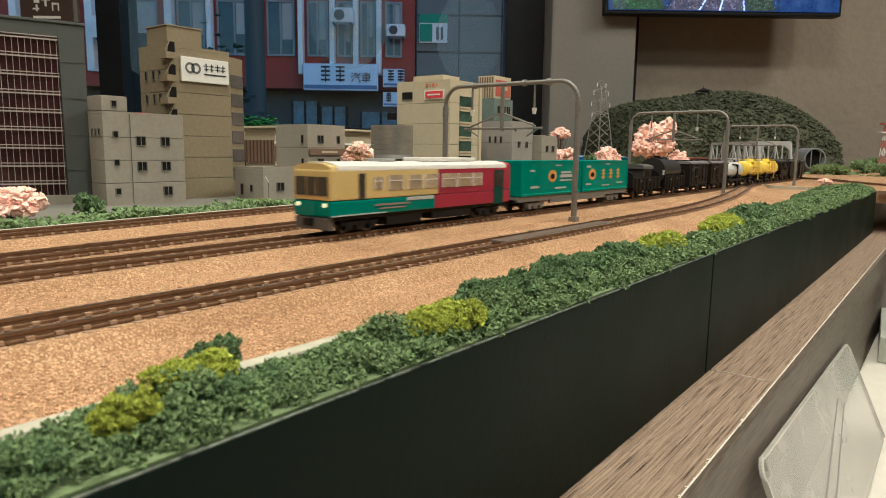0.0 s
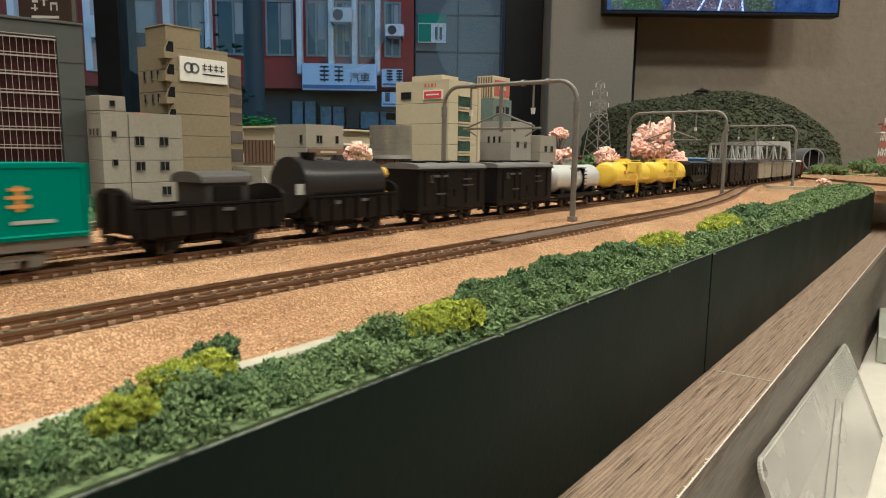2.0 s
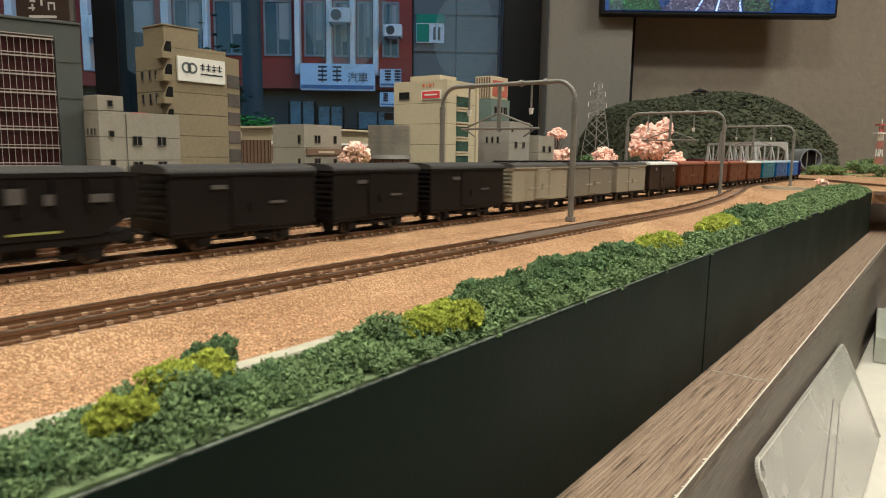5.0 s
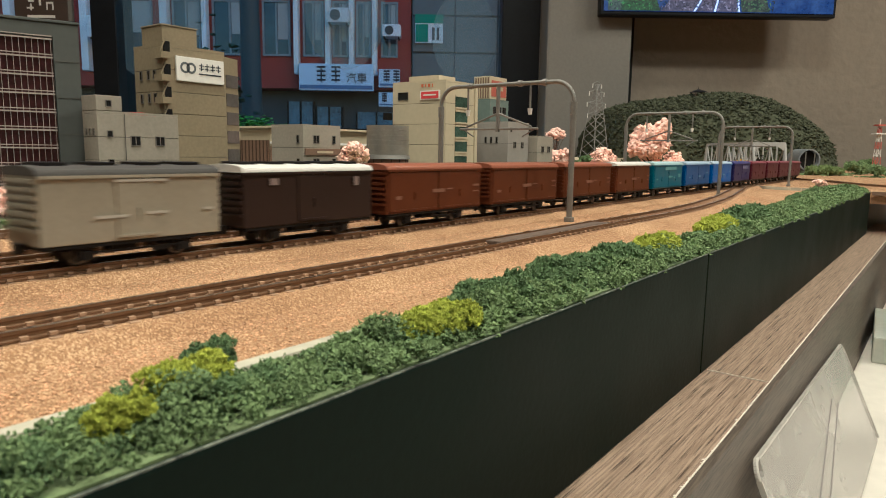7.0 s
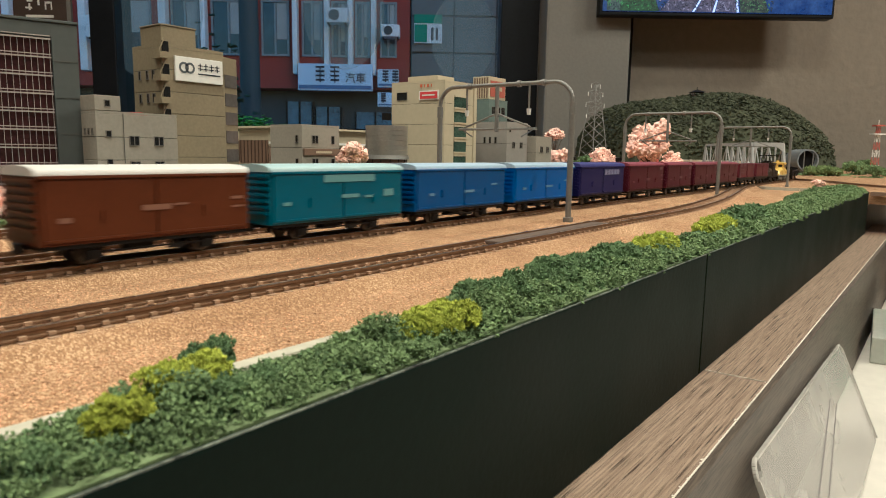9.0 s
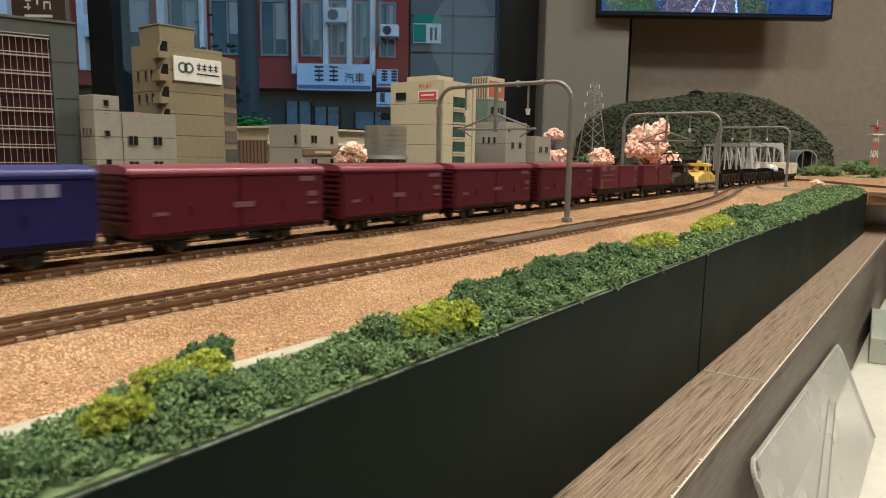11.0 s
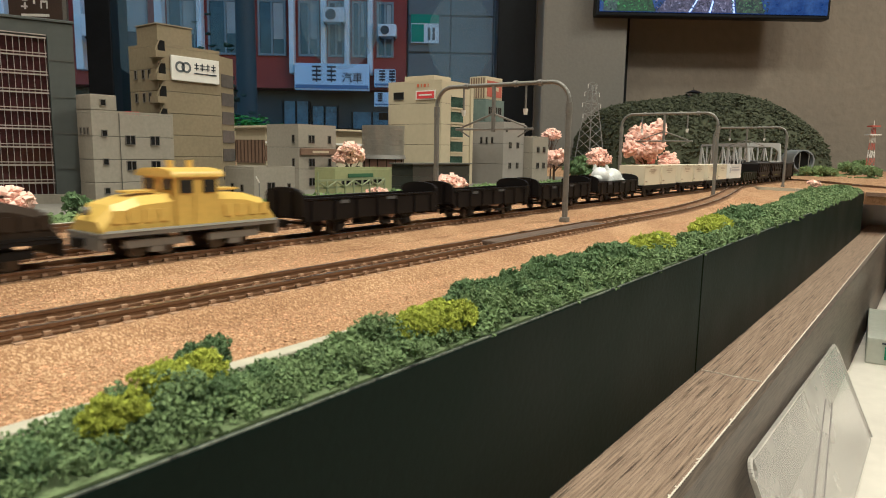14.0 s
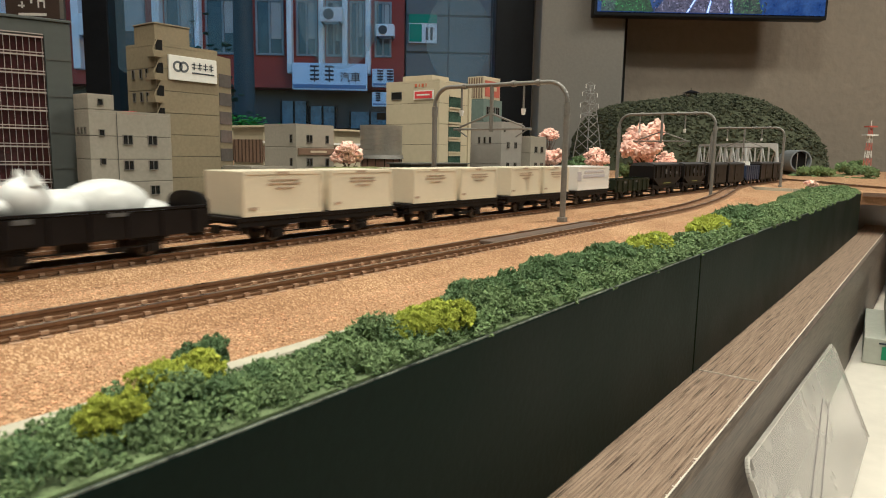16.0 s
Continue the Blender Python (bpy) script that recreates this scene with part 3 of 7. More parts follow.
for nm, b4 in (("top_edge", (0.005, SW - 0.005, -0.0002, 0.0004)), ("near_edge", (-0.0002, 0.0004, 0.005, SH)), ("far_edge", (SW - 0.0004, SW + 0.0002, 0.005, SH))):
    rim = part(nm, box(b4[0], b4[1], b4[2], b4[3], -0.0002, 0.0014), M_AEDGE, ac, "bright polished edge")
    rim.matrix_basis = TILT
for cx, a0 in ((0.005, math.pi), (SW - 0.005, 1.5 * math.pi)):
    bm = bmesh.new()
    arc = [(cx + 0.005 * math.cos(a0 + k * math.pi / 16), 0.005 + 0.005 * math.sin(a0 + k * math.pi / 16), 0.0006) for k in range(9)]
    for p0, p1 in zip(arc[:-1], arc[1:]):
        tube(bm, p0, p1, 0.0008, n=6)
    rim = part("round_corner", bm, M_AEDGE, ac, "bright polished edge")
    rim.matrix_basis = TILT
structure("table", box(0.02, 2.6, -0.75, 0.0395, TABLE_Z - 0.02, TABLE_Z, bev=0.002), M_TABLE, "pale stone coloured table top", "table")
structure("table_leg", box(0.5, 0.56, -0.6, -0.54, FLOOR_Z, TABLE_Z - 0.0202), M_BLACK, "dark table leg", "table leg")
for dx, dy, z, h in ((0.0, 0.0, 0.0, 0.0185), (0.010, -0.012, 0.0187, 0.026)):
    bx = thing("small_box", pose(0.5417 + dx, 0.0317 + dy, TABLE_Z + z, 0, 0, 4), "small grey white cardboard box with green patch on the table", "box", "boxes on the table")
    part("carton", box(0, 0.11, -0.075, 0, 0, h, bev=0.001), mat("box_grey", (0.46, 0.47, 0.40), 0.7, scale=40, vary=0.1), bx)
    part("label_patch", box(-0.0006, -0.0001, -0.060, -0.011, h * 0.22, h * 0.72), mat("box_green", (0.04, 0.24, 0.10), 0.6), bx)
    part("label_bar", box(-0.0006, -0.0001, -0.060, -0.009, h * 0.80, h * 0.86), M_INK, bx)

# ---- tracks ----
GAUGE, RAIL_Z = 0.009, 0.0045


def smooth_path(pts, step=0.004):
    """A Catmull-Rom line through the points, sampled evenly."""
    p = np.array([2 * np.array(pts[0]) - pts[1], *pts, 2 * np.array(pts[-1]) - pts[-2]], float)
    out = []
    for i in range(1, len(p) - 2):
        n = max(2, int(np.hypot(*(p[i + 1] - p[i])) / step))
        for k in range(n):
            t = k / n
            out.append(0.5 * (2 * p[i] + (p[i + 1] - p[i - 1]) * t + (2 * p[i - 1] - 5 * p[i] + 4 * p[i + 1] - p[i + 2]) * t * t
                              + (3 * p[i] - p[i - 1] - 3 * p[i + 1] + p[i + 2]) * t ** 3))
    out.append(p[-2])
    return np.array(out)


def rail_mesh(path, off):
    d = np.gradient(path, axis=0)
    d /= np.hypot(d[:, 0], d[:, 1])[:, None]
    nrm = np.stack([-d[:, 1], d[:, 0]], 1)
    prof = [(-0.0006, 0.0026), (-0.0006, 0.0030), (-0.0002, 0.0032), (-0.0002, 0.0037), (-0.0004, 0.0039), (-0.0004, RAIL_Z), (0.0004, RAIL_Z), (0.0004, 0.0039), (0.0002, 0.0037), (0.0002, 0.0032), (0.0006, 0.0030), (0.0006, 0.0026)]
    k, n = len(prof), len(path)
    V = [(path[i, 0] + nrm[i, 0] * (off + a), path[i, 1] + nrm[i, 1] * (off + a), z) for i in range(n) for a, z in prof]
    F = [(i * k + j, i * k + (j + 1) % k, (i + 1) * k + (j + 1) % k, (i + 1) * k + j) for i in range(n - 1) for j in range(k)]
    me = bpy.data.meshes.new("rail")
    me.from_pydata(V, [], F)
    me.materials.append(M_RAILSIDE)
    me.materials.append(M_RAILTOP)
    for f in me.polygons:
        if f.index % k == 5:
            f.material_index = 1
    me.update()
    return me


SLEEPER = None


def sleeper_mesh():
    bm = bmesh.new()
    quad_box(bm, -0.0009, 0.0009, -0.0071, 0.0071, 0.0005, 0.0026)
    for s in (-1, 1):
        for o in (-1, 1):
            y = s * GAUGE / 2 + o * 0.0011
            quad_box(bm, -0.0006, 0.0006, y - 0.0004, y + 0.0004, 0.0028, 0.0034)
    return to_mesh("sleeper", bm, M_SLEEPER)


def track(name, pts, label, near=(0.0, 0.6)):
    global SLEEPER
    SLEEPER = SLEEPER or sleeper_mesh()
    path = smooth_path(pts)
    tr = thing(name, pose(0, 0, 0), label, "railway track", "model tracks", kind="structure")
    for off in (-GAUGE / 2 - 0.0004, GAUGE / 2 + 0.0004):
        r = new("rail", rail_mesh(path, off))
        r.parent = tr
    s = np.concatenate([[0], np.cumsum(np.hypot(*np.diff(path, axis=0).T))])
    bed = smooth_path([path[i] for i in range(0, len(path), 6)] + [path[-1]], 0.02)
    d = np.gradient(bed, axis=0)
    d /= np.hypot(d[:, 0], d[:, 1])[:, None]
    prof = [(-0.0145, -0.0005), (-0.0090, 0.00245), (0.0090, 0.00245), (0.0145, -0.0005)]
    V = [(p[0] - t[1] * a, p[1] + t[0] * a, z) for p, t in zip(bed, d) for a, z in prof]
    me = bpy.data.meshes.new("ballast_bed")
    me.from_pydata(V, [], [(i * 4 + j, i * 4 + j + 1, i * 4 + j + 5, i * 4 + j + 4) for i in range(len(bed) - 1) for j in range(3)])
    me.materials.append(M_BALLAST)
    o = new("ballast_bed", me)
    o.parent = tr
    rest = bmesh.new()
    for q in np.arange(0.002, s[-1], 0.00436):
        x, y = np.interp(q, s, path[:, 0]), np.interp(q, s, path[:, 1])
        x2, y2 = np.interp(q + 0.001, s, path[:, 0]), np.interp(q + 0.001, s, path[:, 1])
        m = pose(x, y, 0, 0, 0, math.degrees(math.atan2(y2 - y, x2 - x)))
        if near[0] < x < near[1] and y < 0.4:
            o = new("sleeper", SLEEPER)
            o.parent = tr
            o.matrix_basis = m
        else:
            quad_box(rest, -0.0009, 0.0009, -0.0071, 0.0071, 0.0005, 0.0026, m)
    o = part("far_sleepers", rest, M_SLEEPER, tr)
    o["kind"] = "stuff"
    return tr


TRACK_Y = 0.172


def line_at(s):
    """Main line by its running length: place and heading in degrees."""
    S0, R1, A1, LB, R2 = 0.98, 0.25, radians(36), 0.25, 0.28
    if s < S0:
        return s, TRACK_Y, 0.0
    q = s - S0
    if q < R1 * A1:
        a = q / R1
        return S0 + R1 * math.sin(a), TRACK_Y + R1 * (1 - math.cos(a)), math.degrees(a)
    x, y = S0 + R1 * math.sin(A1), TRACK_Y + R1 * (1 - math.cos(A1))
    q -= R1 * A1
    if q < LB:
        return x + q * math.cos(A1), y + q * math.sin(A1), math.degrees(A1)
    x, y, q = x + LB * math.cos(A1), y + LB * math.sin(A1), q - LB
    A2 = math.pi - A1
    cx, cy = x - R2 * math.sin(A1), y + R2 * math.cos(A1)
    if q < R2 * A2:
        a = A1 + q / R2
        return cx + R2 * math.sin(a), cy - R2 * math.cos(a), math.degrees(a)
    return cx - (q - R2 * A2), cy + R2, 180.0


track("track_main", [line_at(s)[:2] for s in np.arange(-0.3, 3.7, 0.03)], "brown railed main line on buff sleepers")
track("track_siding", [(-0.3, 0.120), (0.0, 0.1195), (0.15, 0.1185), (0.28, 0.118), (0.35, 0.1175), (0.41, 0.1200), (0.51, 0.131), (0.62, 0.149), (0.72, 0.166), (0.80, 0.1719)],
      "brown railed siding curving into the main line")
track("track_third", [(-0.3, 0.165), (-0.05, 0.187), (0.065, 0.197), (0.17, 0.2065), (0.3, 0.211), (0.6, 0.212), (1.0, 0.214)], "brown railed parallel track", (0.0, 0.25))
track("track_fourth", [(-0.3, 0.212), (-0.05, 0.238), (0.085, 0.2525), (0.222, 0.2685), (0.4, 0.282), (0.7, 0.292), (1.0, 0.300)], "brown railed track by the town kerb", (0.0, 0.3))
track("track_branch", [(1.09, 0.205), (1.004, 0.131), (0.954, 0.106), (0.890, 0.068), (0.852, 0.02), (0.835, -0.10), (0.83, -0.45)], "brown railed branch track leaving round the corner", (0.0, 0.1))
cp = thing("crossing_panel", pose(0, 0, 0), "grey brown infill panel between the siding rails", "track panel")
part("plank", box(0.186, 0.272, 0.1147, 0.1220, 0.0028, 0.0042, bev=0.0004), mat("panel_grey", (0.095, 0.066, 0.044), 0.7, scale=150, vary=0.25), cp)

# loose ballast grains in the near part
rng = np.random.default_rng(3)
n = 60000
gx = 0.02 + 0.55 * rng.random(n) ** 1.6
gy = 0.083 + (0.165) * rng.random(n)
gr = new("ballast_grains", lumps("ballast_grains", np.stack([gx, gy, np.where(np.min([np.abs(gy - c) for c in (0.119, 0.172, 0.205)], 0) < 0.009, 0.0022, 0.0001)], 1), rng.uniform(0.00014, 0.00050, n), M_GRAIN, rng, 0.3, (TET_V, TET_F), 0.2))
tagged(gr, "fine orange brown ballast grains", "ballast", kind="stuff")
part("strip", box(-0.25, 0.40, 0.0782, 0.0812, -0.001, 0.0022, bev=0.0006), M_KERB, None)
tagged(bpy.data.objects["strip"], "cream kerb strip along the planting", "kerb", kind="structure").name = "kerb_front"
kb = new("kerb_back")
tagged(kb, "pale kerb strip between tracks and town", "kerb", kind="structure")
kp = smooth_path([(-0.3, 0.226), (-0.05, 0.252), (0.085, 0.2675), (0.222, 0.284), (0.4, 0.298), (0.7, 0.31)], 0.02)
bm = bmesh.new()
for a, b in zip(kp[:-1], kp[1:]):
    h = math.degrees(math.atan2(b[1] - a[1], b[0] - a[0]))
    quad_box(bm, 0, np.hypot(*(b - a)) + 0.0002, 0, 0.004, -0.001, 0.0032, pose(a[0], a[1], 0, 0, 0, h))
part("kerb_stone", bm, M_KERB, kb)


# ---- model town ----
M_GROOVE = mat("storey_groove", (0.10, 0.095, 0.08), 0.8)
M_WFRAME = mat("window_surround", (0.15, 0.135, 0.11), 0.7)


def on_face(face, b, a, z, w, h, d0, d1):
    """Box on the front (F) or side (L) face of a building b = (x0, x1, y0, y1)."""
    if face == "F":
        return (b[0] + a - w / 2, b[0] + a + w / 2, b[2] - d1, b[2] - d0, z - h / 2, z + h / 2)
    return (b[0] - d1, b[0] - d0, b[2] + a - w / 2, b[2] + a + w / 2, z - h / 2, z + h / 2)


def model_window(par, b, face, a, z, w=0.0052, h=0.0048, split=True):
    t = 0.0004
    bm = boxes(on_face(face, b, a - w / 2 - t / 2, z, t, h + 2 * t, 0.0, 0.0005), on_face(face, b, a + w / 2 + t / 2, z, t, h + 2 * t, 0.0, 0.0005),
               on_face(face, b, a, z - h / 2 - t / 2, w, t, 0.0, 0.0007), on_face(face, b, a, z + h / 2 + t / 2, w, t, 0.0, 0.0005))
    if split:
        quad_box(bm, *on_face(face, b, a, z, t, h, 0.0002, 0.0005))
    wd = part("window", bm, M_WFRAME, par)
    part("pane", box(*on_face(face, b, a, z, w, h, 0.00005, 0.0002)), M_DARKWIN, wd)


def model_house(name, b, h, wall_m, label, storeys, wins, roof_rim=0.0015):
    """A boxy model building: one wall block a storey with grooves between, a parapet, windows."""
    x0, x1, y0, y1 = b
    g = thing(name, pose(0, 0, 0), label, "model building", "model town buildings")
    for i in range(storeys):
        z0, z1 = h * i / storeys, h * (i + 1) / storeys
        part("wall", box(x0, x1, y0, y1, z0 + (0.0003 if i else 0), z1, bev=0.00025), wall_m, g)
        if i:
            part("groove", box(x0 + 0.0004, x1 - 0.0004, y0 + 0.0004, y1 - 0.0004, z0 - 0.0002, z0 + 0.0005), M_GROOVE, g)
    r = 0.0012
    part("parapet", boxes((x0, x1, y0, y0 + r, h + 0.0001, h + roof_rim), (x0, x1, y1 - r, y1, h + 0.0001, h + roof_rim), (x0, x0 + r, y0 + r, y1 - r, h + 0.0001, h + roof_rim), (x1 - r, x1, y0 + r, y1 - r, h + 0.0001, h + roof_rim)), wall_m, g)
    for w in wins:
        model_window(g, b, *w)
    return g


# four-storey white house with a stair tower
b = (0.1835, 0.2322, 0.3766, 0.3930)
g = model_house("white_model_house", b, 0.0515, M_CONC, "off-white model house with paired dark windows", 4,
                [("F", a, z) for a in (0.0215, 0.0365) for z in (0.0225, 0.037)] + [("F", 0.0370, 0.0078)] + [("F", 0.0068, z, 0.0026, 0.003, False) for z in (0.0085, 0.0247, 0.0405)]
                + [("L", a, 0.0415, 0.0012, 0.0032, False) for a in (0.004, 0.008, 0.012)])
part("stair_tower", box(0.1835, 0.1980, 0.3766, 0.3930, 0.0532, 0.0615, bev=0.0003), M_CONC, g)
model_window(g, b, "F", 0.0068, 0.0572, 0.0026, 0.003, False)
part("pipe", tube(bmesh.new(), (0.1988, 0.3761, 0), (0.1988, 0.3761, 0.052), 0.0002, n=6), M_GROOVE, g)
part("roof_clutter", boxes((0.207, 0.214, 0.382, 0.386, 0.0517, 0.0535), (0.216, 0.22, 0.38, 0.388, 0.0517, 0.0528)), M_RED, g, "small red roof clutter")

# tall bank building with a white sign
b = (0.2365, 0.2812, 0.3976, 0.4316)
g = model_house("bank_model_building", b, 0.0955, M_CONC2, "tan model office block with a white rooftop sign", 7, [("L", a, z, 0.0022, 0.0052, False) for a in (0.010, 0.017, 0.026) for z in (0.05, 0.0645, 0.079)], 0.002)
part("penthouse", box(0.2405, 0.2650, 0.404, 0.428, 0.0956, 0.1095, bev=0.0004), M_CONC2, g)
part("penthouse_rim", box(0.2400, 0.2655, 0.4035, 0.4285, 0.1096, 0.1106, bev=0.0003), M_CONC2, g)
bm = bmesh.new()
vs = [bm.verts.new(p) for p in ((0.2813, 0.3980, 0), (0.2962, 0.4040, 0), (0.2962, 0.4316, 0), (0.2813, 0.4316, 0), (0.2813, 0.3980, 0.0945), (0.2962, 0.4040, 0.0945), (0.2962, 0.4316, 0.0945), (0.2813, 0.4316, 0.0945))]
for f in ((4, 5, 6, 7), (0, 1, 5, 4), (1, 2, 6, 5), (2, 3, 7, 6), (3, 0, 4, 7), (3, 2, 1, 0)):
    bm.faces.new([vs[i] for i in f])
part("corner_bay", bm, M_CONC2, g, "chamfered corner bay")
for k in range(6):
    z = 0.012 + 0.0125 * k
    bm = bmesh.new()
    quad_box(bm, 0.001, 0.0152, -0.0004, -0.0001, z, z + 0.0085, pose(0.2813, 0.3980, 0, 0, 0, 21.9))
    part("window", bm, mat("bay_glass", (0.10, 0.09, 0.085), 0.12, scale=60, vary=0.3), g)
for k in range(4):
    z = 0.047 + 0.0138 * k
    part("balcony", boxes((0.2340, 0.2400, 0.3950, 0.3975, z, z + 0.004), (0.2340, 0.2363, 0.3976, 0.404, z, z + 0.004)), M_CONC2, g)
    part("balcony_recess", box(0.2368, 0.2412, 0.3970, 0.39755, z + 0.0041, z + 0.0105), M_DARKWIN, g, "dark balcony opening")
    bm = bmesh.new()
    quad_box(bm, 0, 0.0005, -0.0004, 0.0004, 0, 0.0095, pose(0.2340, 0.3965, z + 0.004, 0, 25))
    part("balcony_brace", bm, M_CONC2, g)
sg = thing("roof_sign", pose(0.2446, 0.3960, 0.0756), "white sign with a grey ring mark and dark bars", "sign")
part("board", box(0, 0.0348, 0, 0.0015, 0, 0.0153, bev=0.0003), M_WHITEP, sg)
for cx in (0.0060, 0.0103):
    bm = bmesh.new()
    for k in range(20):
        a0, a1 = k * math.tau / 20, (k + 1) * math.tau / 20
        q = [bm.verts.new((cx + r * math.cos(a), -0.0002, 0.0085 + r * math.sin(a))) for r, a in ((0.0021, a0), (0.0035, a0), (0.0035, a1), (0.0021, a1))]
        bm.faces.new(q)
    part("ring_mark", bm, mat("mark_grey", (0.10, 0.11, 0.12), 0.6), sg)
for k in range(4):
    x = 0.0160 + 0.0042 * k
    part("mark", boxes((x, x + 0.0034, -0.0003, -0.0001, 0.0105, 0.0110), (x, x + 0.0034, -0.0003, -0.0001, 0.0085, 0.009), (x + 0.0014, x + 0.002, -0.0003, -0.0001, 0.0075, 0.0122)), M_INK, sg)
part("mark", box(0.0160, 0.0325, -0.0003, -0.0001, 0.0050, 0.0058), M_INK, sg)

# low annex
model_house("low_model_annex", (0.2717, 0.3055, 0.3521, 0.3821), 0.0205, M_CONC, "low off-white model annex with flat roof", 1,
            [("F", 0.0135, 0.009, 0.0056, 0.005), ("F", 0.0285, 0.0085, 0.002, 0.004, False), ("L", 0.012, 0.008, 0.0022, 0.004, False), ("L", 0.022, 0.007, 0.0025, 0.007, False)])
# shop house with a brown band
b = (0.3702, 0.4121, 0.4217, 0.4612)
g = model_house("cream_model_shop", b, 0.0525, M_CONC, "cream model shop house with a brown sign band", 3,
                [("F", a, z, 0.006, 0.006) for a in (0.014,) for z in (0.007, 0.023, 0.042)] + [("F", 0.034, z, 0.003, 0.006, False) for z in (0.007, 0.023, 0.042)] + [("L", 0.006, z, 0.0026, 0.006, False) for z in (0.023, 0.042)])
part("sign_band", box(0.3715, 0.4115, 0.4203, 0.4216, 0.0290, 0.0345, bev=0.0002), M_BAND, g, "brown sign band")
part("sign_mark", box(0.384, 0.402, 0.4200, 0.4202, 0.0308, 0.0325), M_CREAMB, g)
# olive kiosk
b = (0.3600, 0.4260, 0.3700, 0.3920)
g = model_house("olive_model_kiosk", b, 0.0185, mat("olive_wall", (0.30, 0.31, 0.13), 0.7, scale=40, vary=0.12), "olive green low model kiosk", 1, [("F", 0.012 + 0.012 * k, 0.009, 0.009, 0.004) for k in range(4)])
part("sign_band", box(0.374, 0.402, 0.3690, 0.3699, 0.0125, 0.0155), mat("kiosk_sign", (0.05, 0.12, 0.05), 0.6), g)
# round store with metal drum
g = thing("round_model_store", pose(0.479, 0.427, 0), "round brown model store with corrugated steel drum", "model building", "model town buildings")
part("base_wall", tube(bmesh.new(), (0, 0, 0), (0, 0, 0.026), 0.0190, n=32), mat("store_brown", (0.16, 0.09, 0.055), 0.6, scale=60, vary=0.25), g, smooth=True)
M_DRUM = mat("drum_steel", (0.42, 0.41, 0.37), 0.35, 0.7, scale=60, vary=0.15)
for k in range(6):
    z = 0.0300 + 0.0045 * k
    part("drum_ring", tube(bmesh.new(), (0, 0, z), (0, 0, z + 0.0043), 0.0196, 0.0200, 40), M_DRUM, g, smooth=True)
part("canopy", tube(bmesh.new(), (0, 0, 0.0262), (0, 0, 0.0298), 0.0215, 0.0205, 32), M_POLE, g, smooth=True)
for k in range(14):
    a = math.tau * k / 14
    part("mullion", tube(bmesh.new(), (0.0192 * math.cos(a), 0.0192 * math.sin(a), 0), (0.0192 * math.cos(a), 0.0192 * math.sin(a), 0.026), 0.0004, n=5), M_BLACK, g)

# department store
b = (0.528, 0.579, 0.396, 0.464)
g = model_house("department_store_model", b, 0.1005, M_CREAMB, "cream model department store with red sign", 5, [("L", 0.054, 0.0885, 0.013, 0.007, False)], 0.002)
part("roof_house", box(0.537, 0.565, 0.412, 0.450, 0.1006, 0.1085, bev=0.0004), M_CREAMB, g)
part("sign_board", box(*on_face("L", b, 0.019, 0.0885, 0.0245, 0.0088, 0.0001, 0.0010)), M_WHITEP, g, "white sign frame")
part("sign_panel", box(*on_face("L", b, 0.019, 0.0885, 0.0215, 0.0066, 0.0011, 0.0014)), M_RED, g, "red sign panel")
part("sign_bar", box(*on_face("L", b, 0.019, 0.0885, 0.0160, 0.0014, 0.0015, 0.0016)), M_WHITEP, g)
for k in range(4):
    part("roof_mark", box(*on_face("L", b, 0.029 - 0.0042 * k, 0.0978, 0.0024 if k % 2 == 0 else 0.0009, 0.0030, 0.0001, 0.0005)), mat("orange_mark", (0.50, 0.12, 0.03), 0.5), g)
for k in range(6):
    z = 0.010 + 0.0145 * k
    wd = part("window_bay", boxes(*[on_face("F", b, 0.026, z + o, 0.021, 0.0016, 0.0, 0.0012) for o in (-0.0058, 0.0058)]), M_CREAMB, g)
    part("pane", box(*on_face("F", b, 0.026, z, 0.021, 0.010, 0.0001, 0.0004)), mat("store_glass", (0.05, 0.085, 0.065), 0.12, scale=90, vary=0.7), wd)
part("side_fin", box(0.5765, 0.581, 0.3945, 0.3959, 0, 0.1000), M_CREAMB, g)
for k in range(2):
    part("escape_landing", box(0.5200, 0.5279, 0.4645, 0.470, 0.045 + 0.02 * k, 0.052 + 0.02 * k), M_BLACK, g)
# grey blocks
model_house("grey_model_block", (0.6163, 0.6600, 0.3791, 0.4220), 0.0650, mat("block_grey", (0.27, 0.25, 0.22), 0.75, scale=30, vary=0.1), "grey model block with small windows", 3,
            [("L", a, 0.047, 0.0022, 0.0062, False) for a in (0.014, 0.021, 0.028)] + [("F", a, z, 0.005, 0.006) for a in (0.014, 0.030) for z in (0.02, 0.042)] + [("F", 0.006, 0.058, 0.0026, 0.004, False)])
model_house("small_model_block", (0.664, 0.700, 0.3699, 0.3900), 0.0510, M_CONC, "small pale model block", 3, [("F", a, z, 0.0055, 0.006) for a in (0.012, 0.026) for z in (0.02, 0.038)])
g = model_house("green_model_tower", (0.655, 0.695, 0.428, 0.455), 0.0930, mat("tower_green", (0.13, 0.17, 0.15), 0.6, scale=30, vary=0.15), "grey green model tower with a roof sign", 4,
                [("F", 0.010 + 0.01 * k, z, 0.007, 0.008) for k in range(3) for z in (0.06, 0.082)])
rs = thing("roof_sign_box", pose(0.657, 0.430, 0.0947), "striped cream and red roof sign box", "sign")
part("core", box(0, 0.036, 0, 0.022, 0, 0.0255, bev=0.0004), M_CREAMB, rs)
